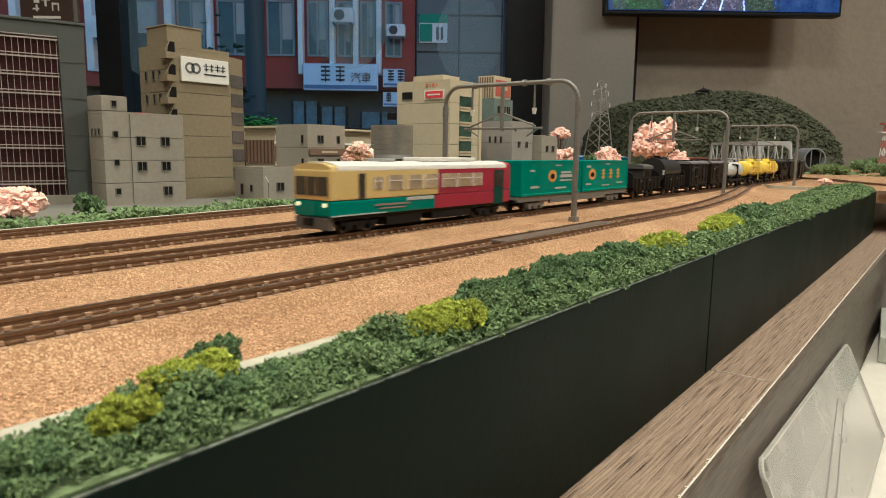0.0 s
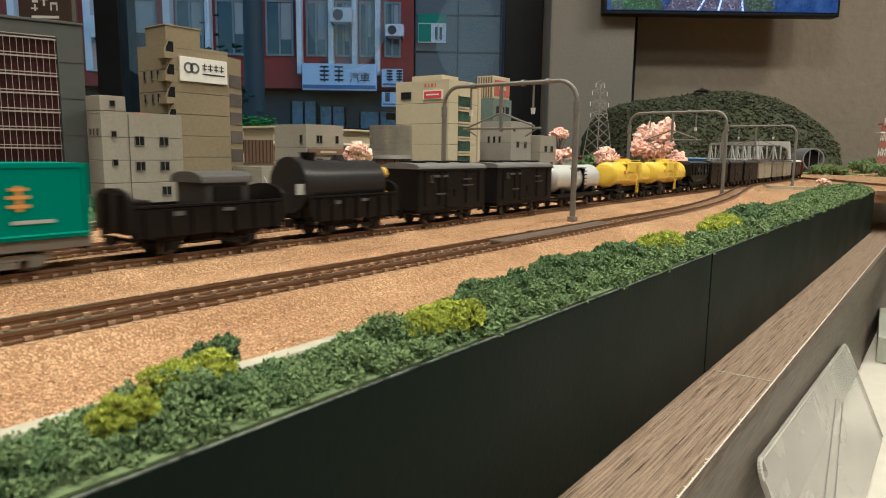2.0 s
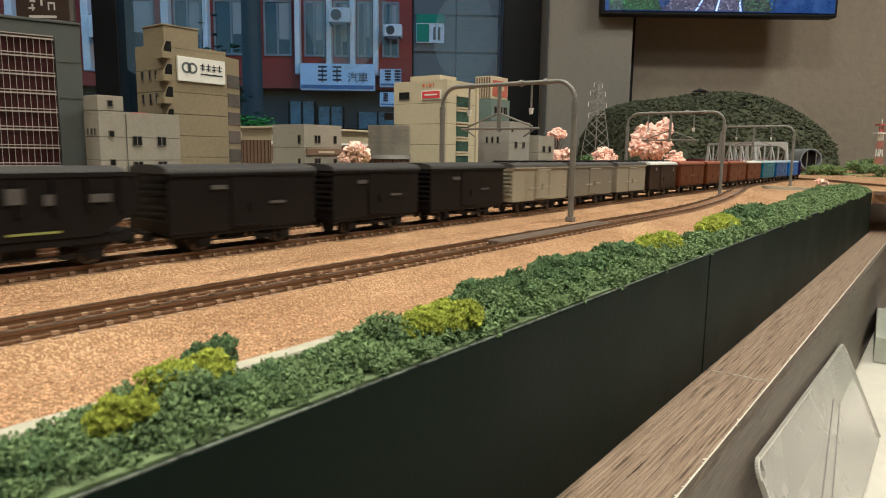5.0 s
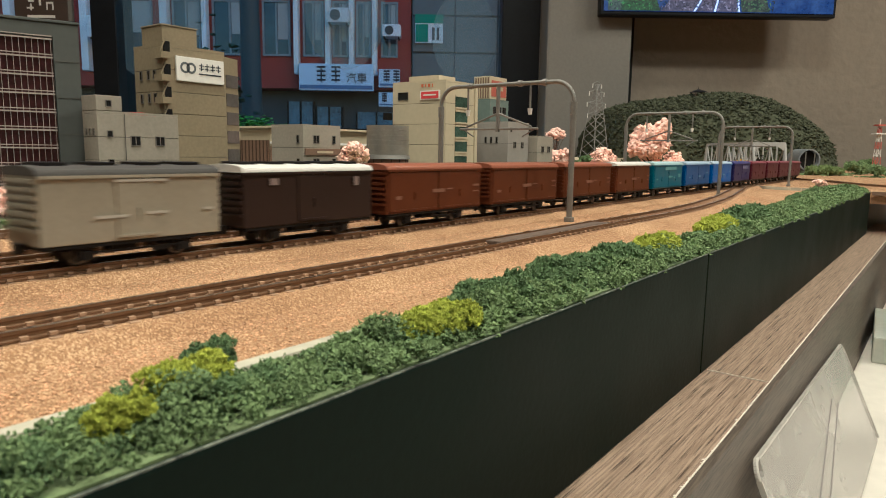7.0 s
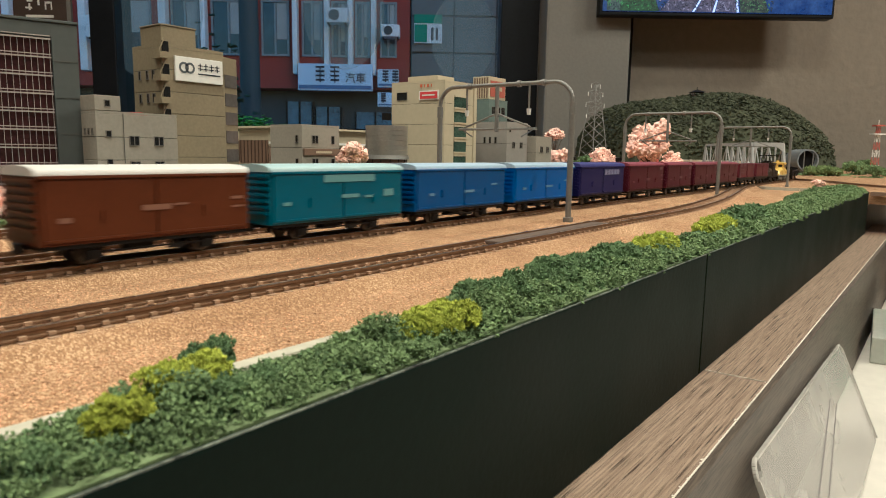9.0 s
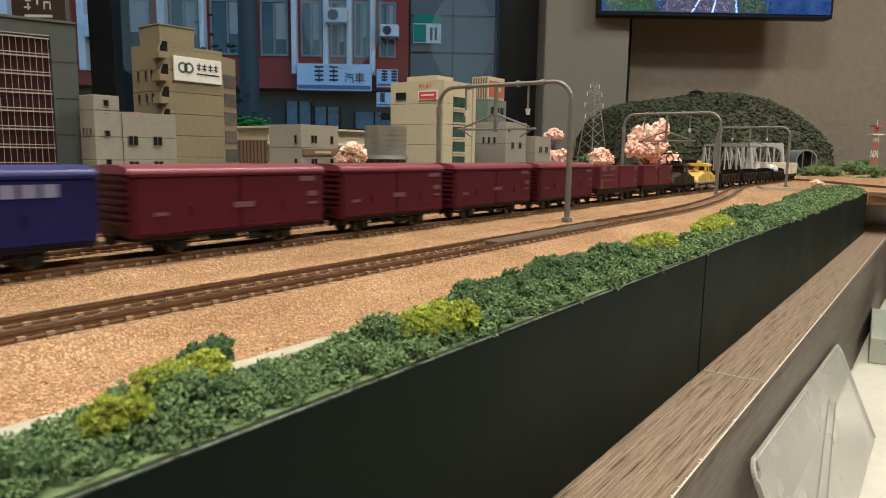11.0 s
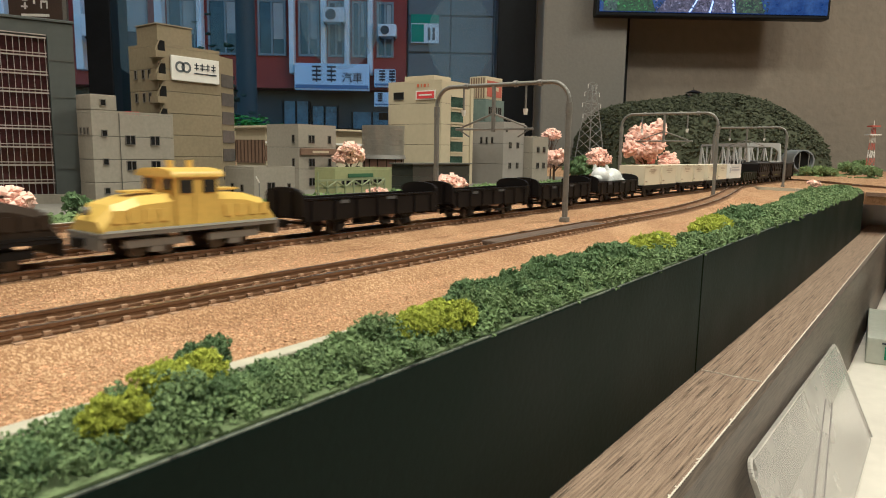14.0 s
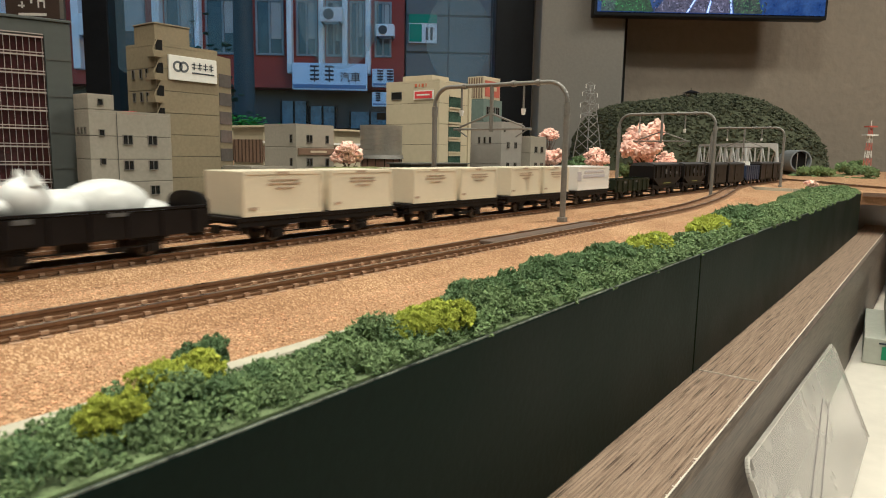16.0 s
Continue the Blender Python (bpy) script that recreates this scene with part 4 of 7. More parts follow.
part("red_panel", box(0.003, 0.034, -0.0006, -0.0001, 0.003, 0.021), mat("faded_red", (0.36, 0.09, 0.05), 0.6, scale=60, vary=0.15), rs)
part("mark", boxes((0.012, 0.018, -0.0009, -0.0007, 0.012, 0.0165), (0.021, 0.027, -0.0009, -0.0007, 0.010, 0.0145)), M_CREAMB, rs)
for k in range(6):
    part("stripe", box(-0.0006, -0.0001, 0.0015 + 0.0034 * k, 0.0030 + 0.0034 * k, 0.001, 0.024), M_BAND, rs)
# dark low depot behind the tracks
g = model_house("dark_model_depot", (0.391, 0.466, 0.3190, 0.3400), 0.0220, mat("depot_black", (0.030, 0.033, 0.026), 0.5, scale=60, vary=0.3), "dark low model depot with flat roof", 3, [])
part("roof_slab", box(0.389, 0.468, 0.3175, 0.3415, 0.0236, 0.0246, bev=0.0003), mat("depot_roof", (0.075, 0.075, 0.065), 0.5, scale=60, vary=0.3), g)
# long brown station building near the window
b = (0.50, 0.86, 0.625, 0.680)
g = model_house("station_model_building", b, 0.0560, M_CREAMB, "long cream and brown model station", 3, [("F", 0.03 + 0.02 * k, 0.009, 0.007, 0.008) for k in range(16)])
part("brown_band", box(0.499, 0.861, 0.6238, 0.6249, 0.0200, 0.0370), M_BAND, g, "brown glazed band")
for k in range(24):
    part("mullion", box(0.505 + 0.0148 * k, 0.5065 + 0.0148 * k, 0.6228, 0.6237, 0.0200, 0.0370), mat("dark_brown", (0.06, 0.035, 0.02), 0.6), g)
for z0, z1 in ((0.0175, 0.0440), (0.005, 0.014)):
    part("side_band", box(0.4985, 0.4999, 0.6265, 0.6785, z0, z1), M_BAND, g, "brown glazed band")
for k in range(8):
    part("side_mullion", box(0.4978, 0.4984, 0.6285 + 0.0066 * k, 0.6297 + 0.0066 * k, 0.0175, 0.0440), mat("dark_brown", (0.06, 0.035, 0.02), 0.6), g)
part("eave", box(0.495, 0.865, 0.617, 0.683, 0.0576, 0.0600, bev=0.0004), M_CREAMB, g)
part("cornice", box(0.498, 0.862, 0.621, 0.6237, 0.0400, 0.0425), M_WHITEP, g)

# grid-fronted office block at the end of the street
OFF = pose(0.187, 0.4000, 0, 0, 0, -18)
g = thing("grid_model_office", OFF, "grey model office block with white window grid", "model building", "model town buildings")
part("wall", box(-0.20, 0, 0.002, 0.05, 0.0, 0.100, bev=0.0006), M_GREYB, g)
part("side_panel", box(-0.0125, 0.0002, 0.0, 0.0018, 0.0, 0.0985), M_GREYB, g)
for k in range(4):
    part("panel_joint", box(-0.0120, 0, -0.0003, -0.0001, 0.020 + 0.02 * k, 0.0203 + 0.02 * k), M_GROOVE, g)
part("top_band", box(-0.20, 0.0004, 0.0002, 0.0018, 0.0925, 0.1003), M_GREYB, g)
part("roof_rim", box(-0.201, 0.001, -0.0005, 0.051, 0.1006, 0.1022, bev=0.0004), M_GREYB, g)
part("glazing", box(-0.20, -0.0130, 0.0010, 0.0018, 0.0060, 0.0920), mat("maroon_glazing", (0.045, 0.016, 0.018), 0.12, scale=60, vary=0.6), g, "dark maroon glazing")
part("plinth", box(-0.20, 0.0006, -0.0012, 0.0018, 0.0, 0.0058), M_CONC, g)
M_GRID = mat("grid_white", (0.40, 0.345, 0.31), 0.5)
for k in range(60):
    x = -0.0135 - 0.0030 * k
    part("grid_bar", box(x - 0.00026, x, 0.0002, 0.0009, 0.0060, 0.0918), M_GRID, g)
for k in range(9):
    z = 0.0120 + 0.0099 * k
    part("floor_bar", box(-0.20, -0.0130, -0.0006, 0.0001, z, z + 0.0008), M_GRID, g)
    part("floor_bar", box(-0.20, -0.0130, -0.0004, 0.0001, z + 0.0018, z + 0.0023), M_GRID, g)

# brown hanging sign by the window
sg = thing("hanging_sign", room(-1.325, 2.165, 0.420), "dark brown hanging sign with white marks", "sign")
part("board", box(0, 0.165, 0, 0.012, 0, 0.30, bev=0.002), mat("sign_brown", (0.055, 0.035, 0.025), 0.5, scale=20, vary=0.2), sg)
part("edge_strip", box(0.166, 0.178, 0, 0.012, 0, 0.30), M_POLE, sg)
for p in ((0.045, 0.062, 0.055, 0.085), (0.068, 0.095, 0.062, 0.067), (0.068, 0.095, 0.078, 0.083), (0.078, 0.084, 0.045, 0.085), (0.100, 0.122, 0.050, 0.056), (0.100, 0.104, 0.032, 0.056), (0.118, 0.122, 0.032, 0.056), (0.04, 0.06, 0.035, 0.04), (0.05, 0.055, 0.030, 0.05)):
    part("mark", box(p[0], p[1], -0.002, -0.0005, p[2], p[3]), M_WHITEP, sg)
part("mark", box(0.04, 0.125, -0.002, -0.0005, 0.008, 0.016), M_WHITEP, sg)
part("hanger", box(0.02, 0.15, 0.0121, 0.0149, 0.29, 0.31), M_BLACK, sg)

# ---- overhead line gantries ----
M_INSUL = mat("insulator", (0.72, 0.70, 0.66), 0.35)


def gantry(x, span=(0.148, 0.228), top=0.068):
    g = thing("catenary_gantry", pose(x, span[0], 0), "grey tubular catenary gantry over the tracks", "catenary gantry", "catenary gantries")
    w, r, bend = span[1] - span[0], 0.0011, 0.010
    part("base_plate", box(-0.0019, 0.0019, -0.0019, 0.0019, 0.0, 0.0024, bev=0.0003), M_POLE, g)
    part("base_plate", box(-0.0019, 0.0019, w - 0.0019, w + 0.0019, 0.0, 0.0024, bev=0.0003), M_POLE, g)
    for yy in (0.0, w):
        part("post", tube(bmesh.new(), (0, yy, 0.0024), (0, yy, top - bend - 0.001), r * 1.3, n=12), M_POLE, g, smooth=True)
        part("sleeve", tube(bmesh.new(), (0, yy, top - bend - 0.006), (0, yy, top - bend - 0.0002), r * 1.5, n=12), M_POLE, g, smooth=True)
    pts = [(0, bend * (1 - math.cos(a)), top - bend + bend * math.sin(a)) for a in np.linspace(0, math.pi / 2, 9)]
    pts += [(0, w - bend * (1 - math.cos(a)), top - bend + bend * math.sin(a)) for a in np.linspace(math.pi / 2, 0, 9)]
    bm = bmesh.new()
    for a, b2 in zip(pts[:-1], pts[1:]):
        tube(bm, a, b2, r, n=10)
    part("arch_tube", bm, M_POLE, g, smooth=True)
    for yy in (0.016, 0.030, 0.060):
        part("clamp", tube(bmesh.new(), (0, yy - 0.001, top), (0, yy + 0.001, top), r * 1.5, n=10), M_POLE, g)
    for yy in (0.024, 0.062):
        part("drop_rod", tube(bmesh.new(), (0, yy, top - 0.001), (0, yy, top - 0.0125), 0.0006, n=6), M_POLE, g)
        part("insulator", tube(bmesh.new(), (0, yy, top - 0.0125), (0, yy, top - 0.0155), 0.0013, 0.0009, 8), M_INSUL, g)
    part("centre_hanger", tube(bmesh.new(), (0, 0.043, top), (0, 0.043, top - 0.024), 0.0011, n=8), M_POLE, g)
    for s in (-1, 1):
        part("arm", tube(bmesh.new(), (0, 0.043, top - 0.0225), (0, 0.043 + s * 0.024, top - 0.0225), 0.0006, n=6), M_POLE, g)
        part("brace", tube(bmesh.new(), (0, 0.043, top - 0.0145), (0, 0.043 + s * 0.020, top - 0.0215), 0.0005, n=6), M_POLE, g)
        part("steady_arm", tube(bmesh.new(), (0, 0.043 + s * 0.022, top - 0.0225), (0, 0.043 + s * 0.015, top - 0.0265), 0.0004, n=6), M_POLE, g)


gantry(0.300)
gantry(0.565)
gantry(0.857)

# ---- pylon, bridge, mound, tower ----
g = thing("lattice_pylon", pose(1.06, 0.482, 0, 0, 0, -20), "grey plastic lattice power pylon", "pylon")
M_LAT = mat("lattice_grey", (0.22, 0.215, 0.20), 0.5)
lev = [0, 0.022, 0.042, 0.060, 0.076, 0.090, 0.103, 0.115, 0.126, 0.136, 0.148]
half = lambda z: 0.017 * (1 - z / 0.148) ** 0.8 + 0.0022
for sx in (-1, 1):
    for sy in (-1, 1):
        bm = bmesh.new()
        rings = [[bm.verts.new((sx * half(z) + 0.0007 * math.cos(q * 1.2566), sy * half(z) + 0.0007 * math.sin(q * 1.2566), z)) for q in range(5)] for z in lev]
        for A, B in zip(rings[:-1], rings[1:]):
            for q in range(5):
                bm.faces.new((A[q], A[(q + 1) % 5], B[(q + 1) % 5], B[q]))
        bm.faces.new(rings[-1])
        part("leg", bm, M_LAT, g)
for z0, z1 in zip(lev[:-1], lev[1:]):
    for k in range(4):
        c0, c1 = [((-1, -1), (1, -1), (1, 1), (-1, 1))[j % 4] for j in (k, k + 1)]
        p = lambda c, z: (c[0] * half(z), c[1] * half(z), z)
        part("brace", tube(tube(bmesh.new(), p(c0, z0), p(c1, z1), 0.0004, n=4), p(c1, z0), p(c0, z1), 0.0004, n=4), M_LAT, g)
for z, w in ((0.098, 0.019), (0.116, 0.021), (0.134, 0.017), (0.147, 0.010)):
    for s in (-1, 1):
        part("cross_arm", tube(tube(bmesh.new(), (0, 0, z), (s * w, 0, z + 0.002), 0.0006, n=4), (0, 0, z + 0.006), (s * w, 0, z + 0.002), 0.0005, n=4), M_LAT, g)
        part("insulator", tube(bmesh.new(), (s * w, 0, z + 0.002), (s * w, 0, z - 0.005), 0.0006, n=5), M_INSUL, g)

bx_, by_, bh_ = line_at(1.140)
g = thing("truss_bridge", pose(bx_, by_, 0, 0, 0, bh_), "white model through truss bridge", "bridge")
M_BRIDGE = mat("bridge_white", (0.36, 0.36, 0.35), 0.5, scale=60, vary=0.12)
BW, BH, BL = 0.024, 0.056, 0.215
for s in (-1, 1):
    part("bottom_girder", box(0, BL, s * BW - 0.0015, s * BW + 0.0015, 0.0002, 0.008), M_BRIDGE, g)
    part("top_chord", box(0.012, BL - 0.012, s * BW - 0.0014, s * BW + 0.0014, BH - 0.004, BH), M_BRIDGE, g)
    for k in range(9):
        x = 0.012 + k * (BL - 0.024) / 8
        part("upright", box(x - 0.0011, x + 0.0011, s * BW - 0.001, s * BW + 0.001, 0.0081, BH - 0.0041), M_BRIDGE, g)
    for k in range(8):
        x0, x1 = 0.012 + k * (BL - 0.024) / 8, 0.012 + (k + 1) * (BL - 0.024) / 8
        za, zb = (0.008, BH - 0.004) if k % 2 else (BH - 0.004, 0.008)
        part("diagonal", tube(bmesh.new(), (x0, s * BW, za), (x1, s * BW, zb), 0.0010, n=5), M_BRIDGE, g)
    for xa, xb in ((0.0, 0.012), (BL, BL - 0.012)):
        part("end_post", tube(bmesh.new(), (xa, s * BW, 0.008), (xb, s * BW, BH - 0.002), 0.0022, n=8), M_BRIDGE, g)
for k in range(9):
    x = 0.012 + k * (BL - 0.024) / 8
    part("top_strut", box(x - 0.001, x + 0.001, -BW + 0.0015, BW - 0.0015, BH - 0.003, BH - 0.0005), M_BRIDGE, g)
bm = bmesh.new()
ys = np.linspace(-BW + 0.001, BW - 0.001, 17)
for a, b2 in zip(ys[:-1], ys[1:]):
    lo = lambda y: BH - 0.006 - 0.012 * abs(y / BW) ** 4
    v = [bm.verts.new(p) for x in (0.0085, 0.0105) for p in ((x, a, lo(a)), (x, b2, lo(b2)), (x, b2, BH), (x, a, BH))]
    for f in ((0, 1, 2, 3), (7, 6, 5, 4), (0, 4, 5, 1), (3, 2, 6, 7)):
        bm.faces.new([v[i] for i in f])
part("portal_plate", bm, M_BRIDGE, g, "arched portal plate")

# grassy mound with tunnel
rng = np.random.default_rng(21)
MU, MV, RU, RV, MH = 0.655, 1.74, 0.275, 0.34, 0.176


def mound_h(a, b2):
    r = np.minimum((np.abs(a) ** np.where(a < 0, 5.0, 2.4) + np.abs(b2) ** 3.0), 1)
    return MH * (1 - r) ** 0.45 * (1 + 0.05 * np.sin(5 * a + 1) - 0.10 * (a > 0.45) * (a - 0.45))


g = thing("mound", ROOM @ pose(MU, MV, 0), "dark green flocked model hill with tunnel", "model hill")
nn = 48
V = [(a * RU, b2 * RV, float(mound_h(a, b2)) - 0.002) for a in np.linspace(-1, 1, nn) for b2 in np.linspace(-1, 1, nn)]
F = [(i * nn + j, (i + 1) * nn + j, (i + 1) * nn + j + 1, i * nn + j + 1) for i in range(nn - 1) for j in range(nn - 1)]
me = bpy.data.meshes.new("hill_body")
me.from_pydata(V, [], F)
me.materials.append(M_MOUND)
o = new("hill_body", me)
o.parent = g
ab = rng.uniform(-1, 1, (16000, 2))
ab = ab[np.abs(ab[:, 0]) ** np.where(ab[:, 0] < 0, 5.0, 2.4) + np.abs(ab[:, 1]) ** 3 < 0.995]
# more pieces on the steep rim
t = rng.uniform(0, math.tau, 4000)
e = np.where(np.cos(t) < 0, 4.0, 2.6)
q = (np.abs(np.cos(t)) ** e + np.abs(np.sin(t)) ** e) ** (-1 / e) * rng.uniform(0.93, 0.985, 4000)
ab = np.concatenate([ab, np.stack([np.cos(t) * q, np.sin(t) * q], 1)])
zz = mound_h(ab[:, 0], ab[:, 1])
zz = zz * np.concatenate([np.ones(len(ab) - 4000), rng.uniform(0.55, 1.0, 4000)])
cs = np.stack([ab[:, 0] * RU, ab[:, 1] * RV, zz], 1) + rng.normal(0, 0.0015, (len(ab), 3))
o = new("foliage", lumps("foliage", cs, rng.uniform(0.0016, 0.0048, len(cs)), M_MOUND, rng, 0.8, ragged=0.5))
o.parent = g
tagged(o, "dark green foliage clumps", kind="stuff")
tn = part("tunnel_ring", tube(bmesh.new(), (0, 0, 0), (0, 0.02, 0), 0.001, n=8), M_POLE, g)
bm = bmesh.new()
for k in range(28):
    a0, a1 = k * math.tau / 28, (k + 1) * math.tau / 28
    v = [bm.verts.new((r * math.cos(a), d, r * math.sin(a))) for d in (0.0, 0.05) for r, a in ((0.0195, a0), (0.0220, a0), (0.0220, a1), (0.0195, a1))]
    for f in ((0, 1, 2, 3), (1, 5, 6, 2), (0, 3, 7, 4)):
        bm.faces.new([v[i] for i in f])
bmesh.ops.remove_doubles(bm, verts=bm.verts, dist=1e-6)
tn.data = to_mesh("tunnel_ring", bm, mat("tunnel_concrete", (0.20, 0.21, 0.22), 0.6, scale=60, vary=0.15))
tn.matrix_basis = pose(0.742 - MU, 1.352 - MV, 0.0285)
bm = bmesh.new()
bmesh.ops.create_cone(bm, cap_ends=True, segments=28, radius1=0.0192, radius2=0.0192, depth=0.002, matrix=pose(0, 0.012, 0, 90))
o = part("tunnel_mouth", bm, M_BLACK, g, "dark tunnel mouth")
o.matrix_basis = pose(0.742 - MU, 1.352 - MV, 0.0285)
for k in (-1, 1):
    o = part("mouth_post", box(-0.0008, 0.0008, 0, 0.0016, -0.017, 0.016), M_POLE, g)
    o.matrix_basis = pose(0.742 - MU + 0.009 * k, 1.350 - MV, 0.0285)
pg = thing("pagoda", ROOM @ pose(0.610, 1.62, MH - 0.001), "tiny dark model pagoda on the hill", "model pagoda")
part("floor_slab", box(-0.010, 0.010, -0.008, 0.008, 0, 0.002), M_BAND, pg)
for sx in (-1, 1):
    for sy in (-1, 1):
        part("column", box(sx * 0.008 - 0.0008, sx * 0.008 + 0.0008, sy * 0.006 - 0.0008, sy * 0.006 + 0.0008, 0.002, 0.008), M_BAND, pg)
bm = bmesh.new()
bmesh.ops.create_cone(bm, cap_ends=True, segments=4, radius1=0.023, radius2=0.002, depth=0.007, matrix=pose(0, 0, 0.0115, 0, 0, 45))
part("roof", bm, M_BLACK, pg)
part("finial", tube(bmesh.new(), (0, 0, 0.015), (0, 0, 0.021), 0.0008, 0.0003, 6), M_BLACK, pg)

g = thing("striped_tower", ROOM @ pose(0.960, 1.48, 0), "red and white model radio tower", "model tower")
for k in range(6):
    z = 0.004 + 0.0165 * k
    w = 0.0060 - 0.0006 * k
    m = (M_WHITEP, mat("tower_red", (0.45, 0.10, 0.06), 0.5))[k % 2]
    bm = bmesh.new()
    for sx in (-1, 1):
        for sy in (-1, 1):
            tube(bm, (sx * w, sy * w, z), (sx * (w - 0.0006), sy * (w - 0.0006), z + 0.0163), 0.0007, n=5)
    for s in (-1, 1):
        tube(bm, (-w, s * w, z), (w, s * w, z + 0.016), 0.0005, n=4)
        tube(bm, (s * w, -w, z), (s * w, w, z + 0.016), 0.0005, n=4)
    part("section", bm, m, g)
part("platform", box(-0.013, 0.013, -0.009, 0.009, 0.086, 0.0885), M_WHITEP, g)
part("platform", box(-0.009, 0.009, -0.009, 0.009, 0.104, 0.107), mat("tower_red", (0.45, 0.10, 0.06), 0.5), g)
part("mast", tube(bmesh.new(), (0, 0, 0.103), (0, 0, 0.118), 0.0008, n=6), M_WHITEP, g)
part("foot", box(-0.009, 0.009, -0.009, 0.009, 0, 0.004), M_WHITEP, g)


# ---- planting ----
rng = np.random.default_rng(8)


def shell(n):
    """Directions over the upper part of a sphere."""
    d = rng.normal(0, 1, (n, 3))
    d[:, 2] = np.abs(d[:, 2]) * 1.1 - 0.25
    return d / np.linalg.norm(d, axis=1)[:, None]


def cover(name, n, xr, y0, y1, zmax, size, material, label, power=1.0):
    """Low ground cover: crumbs gathered in many small foam tufts."""
    m = n // 105
    x = xr[0] + (xr[1] - xr[0]) * rng.random(m) ** power
    f = rng.random(m)
    y = np.interp(x, [0.0, 0.45, 0.8], [y0[0], y0[0], y0[1]]) * (1 - f) + np.interp(x, [0.0, 0.45, 0.8], [y1[0], y1[0], y1[1]]) * f
    hump = np.clip(0.55 + 0.45 * np.sin(x * 130) * np.sin(x * 61 + 1.3) + 0.25 * np.sin(x * 290 + f * 5), 0.4, 1.2)
    z = zmax * np.interp(x, [0.12, 0.25, 0.4, 0.8], [0.92, 0.78, 0.7, 0.6]) * hump * (1 - (2 * f - 1) ** 2 * 0.8) * rng.uniform(0.2, 1.0, m) ** 0.6
    r = rng.uniform(0.0010, 0.0027, m) * np.interp(x, [0, 0.35, 0.8], [0.9, 1.5, 2.4])
    k = rng.integers(0, m, n)
    pts = np.stack([x, y, z], 1)[k] + shell(n) * (r[k] * rng.uniform(0.65, 1.05, n))[:, None]
    pts[:, 2] = np.maximum(pts[:, 2], 0.0003)
    o = new(name, lumps(name, pts, rng.uniform(size[0], size[1], n) * np.interp(x[k], [0, 0.12, 0.35, 0.8], [0.9, 1.7, 3.2, 4.4]), material, rng, 0.85, (TET_V, TET_F), 0.4))
    return tagged(o, label, "ground cover", kind="stuff")


cover("ground_cover", 250000, (-0.03, 0.788), (0.0645, 0.0655), (0.0772, 0.097), 0.0062, (0.00014, 0.00034), M_BUSH, "green flocked ground cover along the fascia", 1.7)
cover("ground_cover", 70000, (-0.03, 0.788), (0.066, 0.067), (0.0772, 0.095), 0.0064, (0.00014, 0.00034), M_BUSH_TEAL, "blue green flocked ground cover along the fascia", 1.5)


def bush(x, y, rx, ry, h, material, label, n=420, size=(0.00013, 0.00030), name="bush", z=0.0):
    """A foam bush: several lobes, each a crust of small uneven crumbs."""
    lobes = np.array([(rng.uniform(-0.55, 0.55) * rx, rng.uniform(-0.45, 0.45) * ry, h * rng.uniform(0.25, 0.6), rng.uniform(0.35, 0.6)) for _ in range(9)])
    n = n * 4
    m = max(60, n // 60)
    lo = lobes[np.arange(m) % 9]
    tc = lo[:, :3] + shell(m) * lo[:, 3:] * (rx, ry, h * 0.75)
    tr_ = rng.uniform(0.10, 0.22, m) * min(rx, ry * 1.4, h * 1.2)
    k = rng.integers(0, m, n)
    pts = tc[k] + shell(n) * (tr_[k] * rng.uniform(0.6, 1.05, n))[:, None]
    pts[:, 2] = np.maximum(pts[:, 2], 0.0004)
    t = thing(name, pose(x, y, z), label, "bush", "planted foam bushes")
    o = new("foliage", lumps("foliage", pts, rng.uniform(size[0], size[1], n), material, rng, 1.0, (TET_V, TET_F), 0.4))
    o.parent = t
    k = 40
    o = new("root_mat", lumps("root_mat", np.stack([rng.normal(0, 0.45, k) * rx, rng.normal(0, 0.45, k) * ry, np.full(k, 0.0004)], 1), rng.uniform(size[0], size[1], k) * 1.4, M_BUSH, rng, 0.4, ragged=0.25))
    o.parent = t
    return t


Y = M_BUSH_YEL
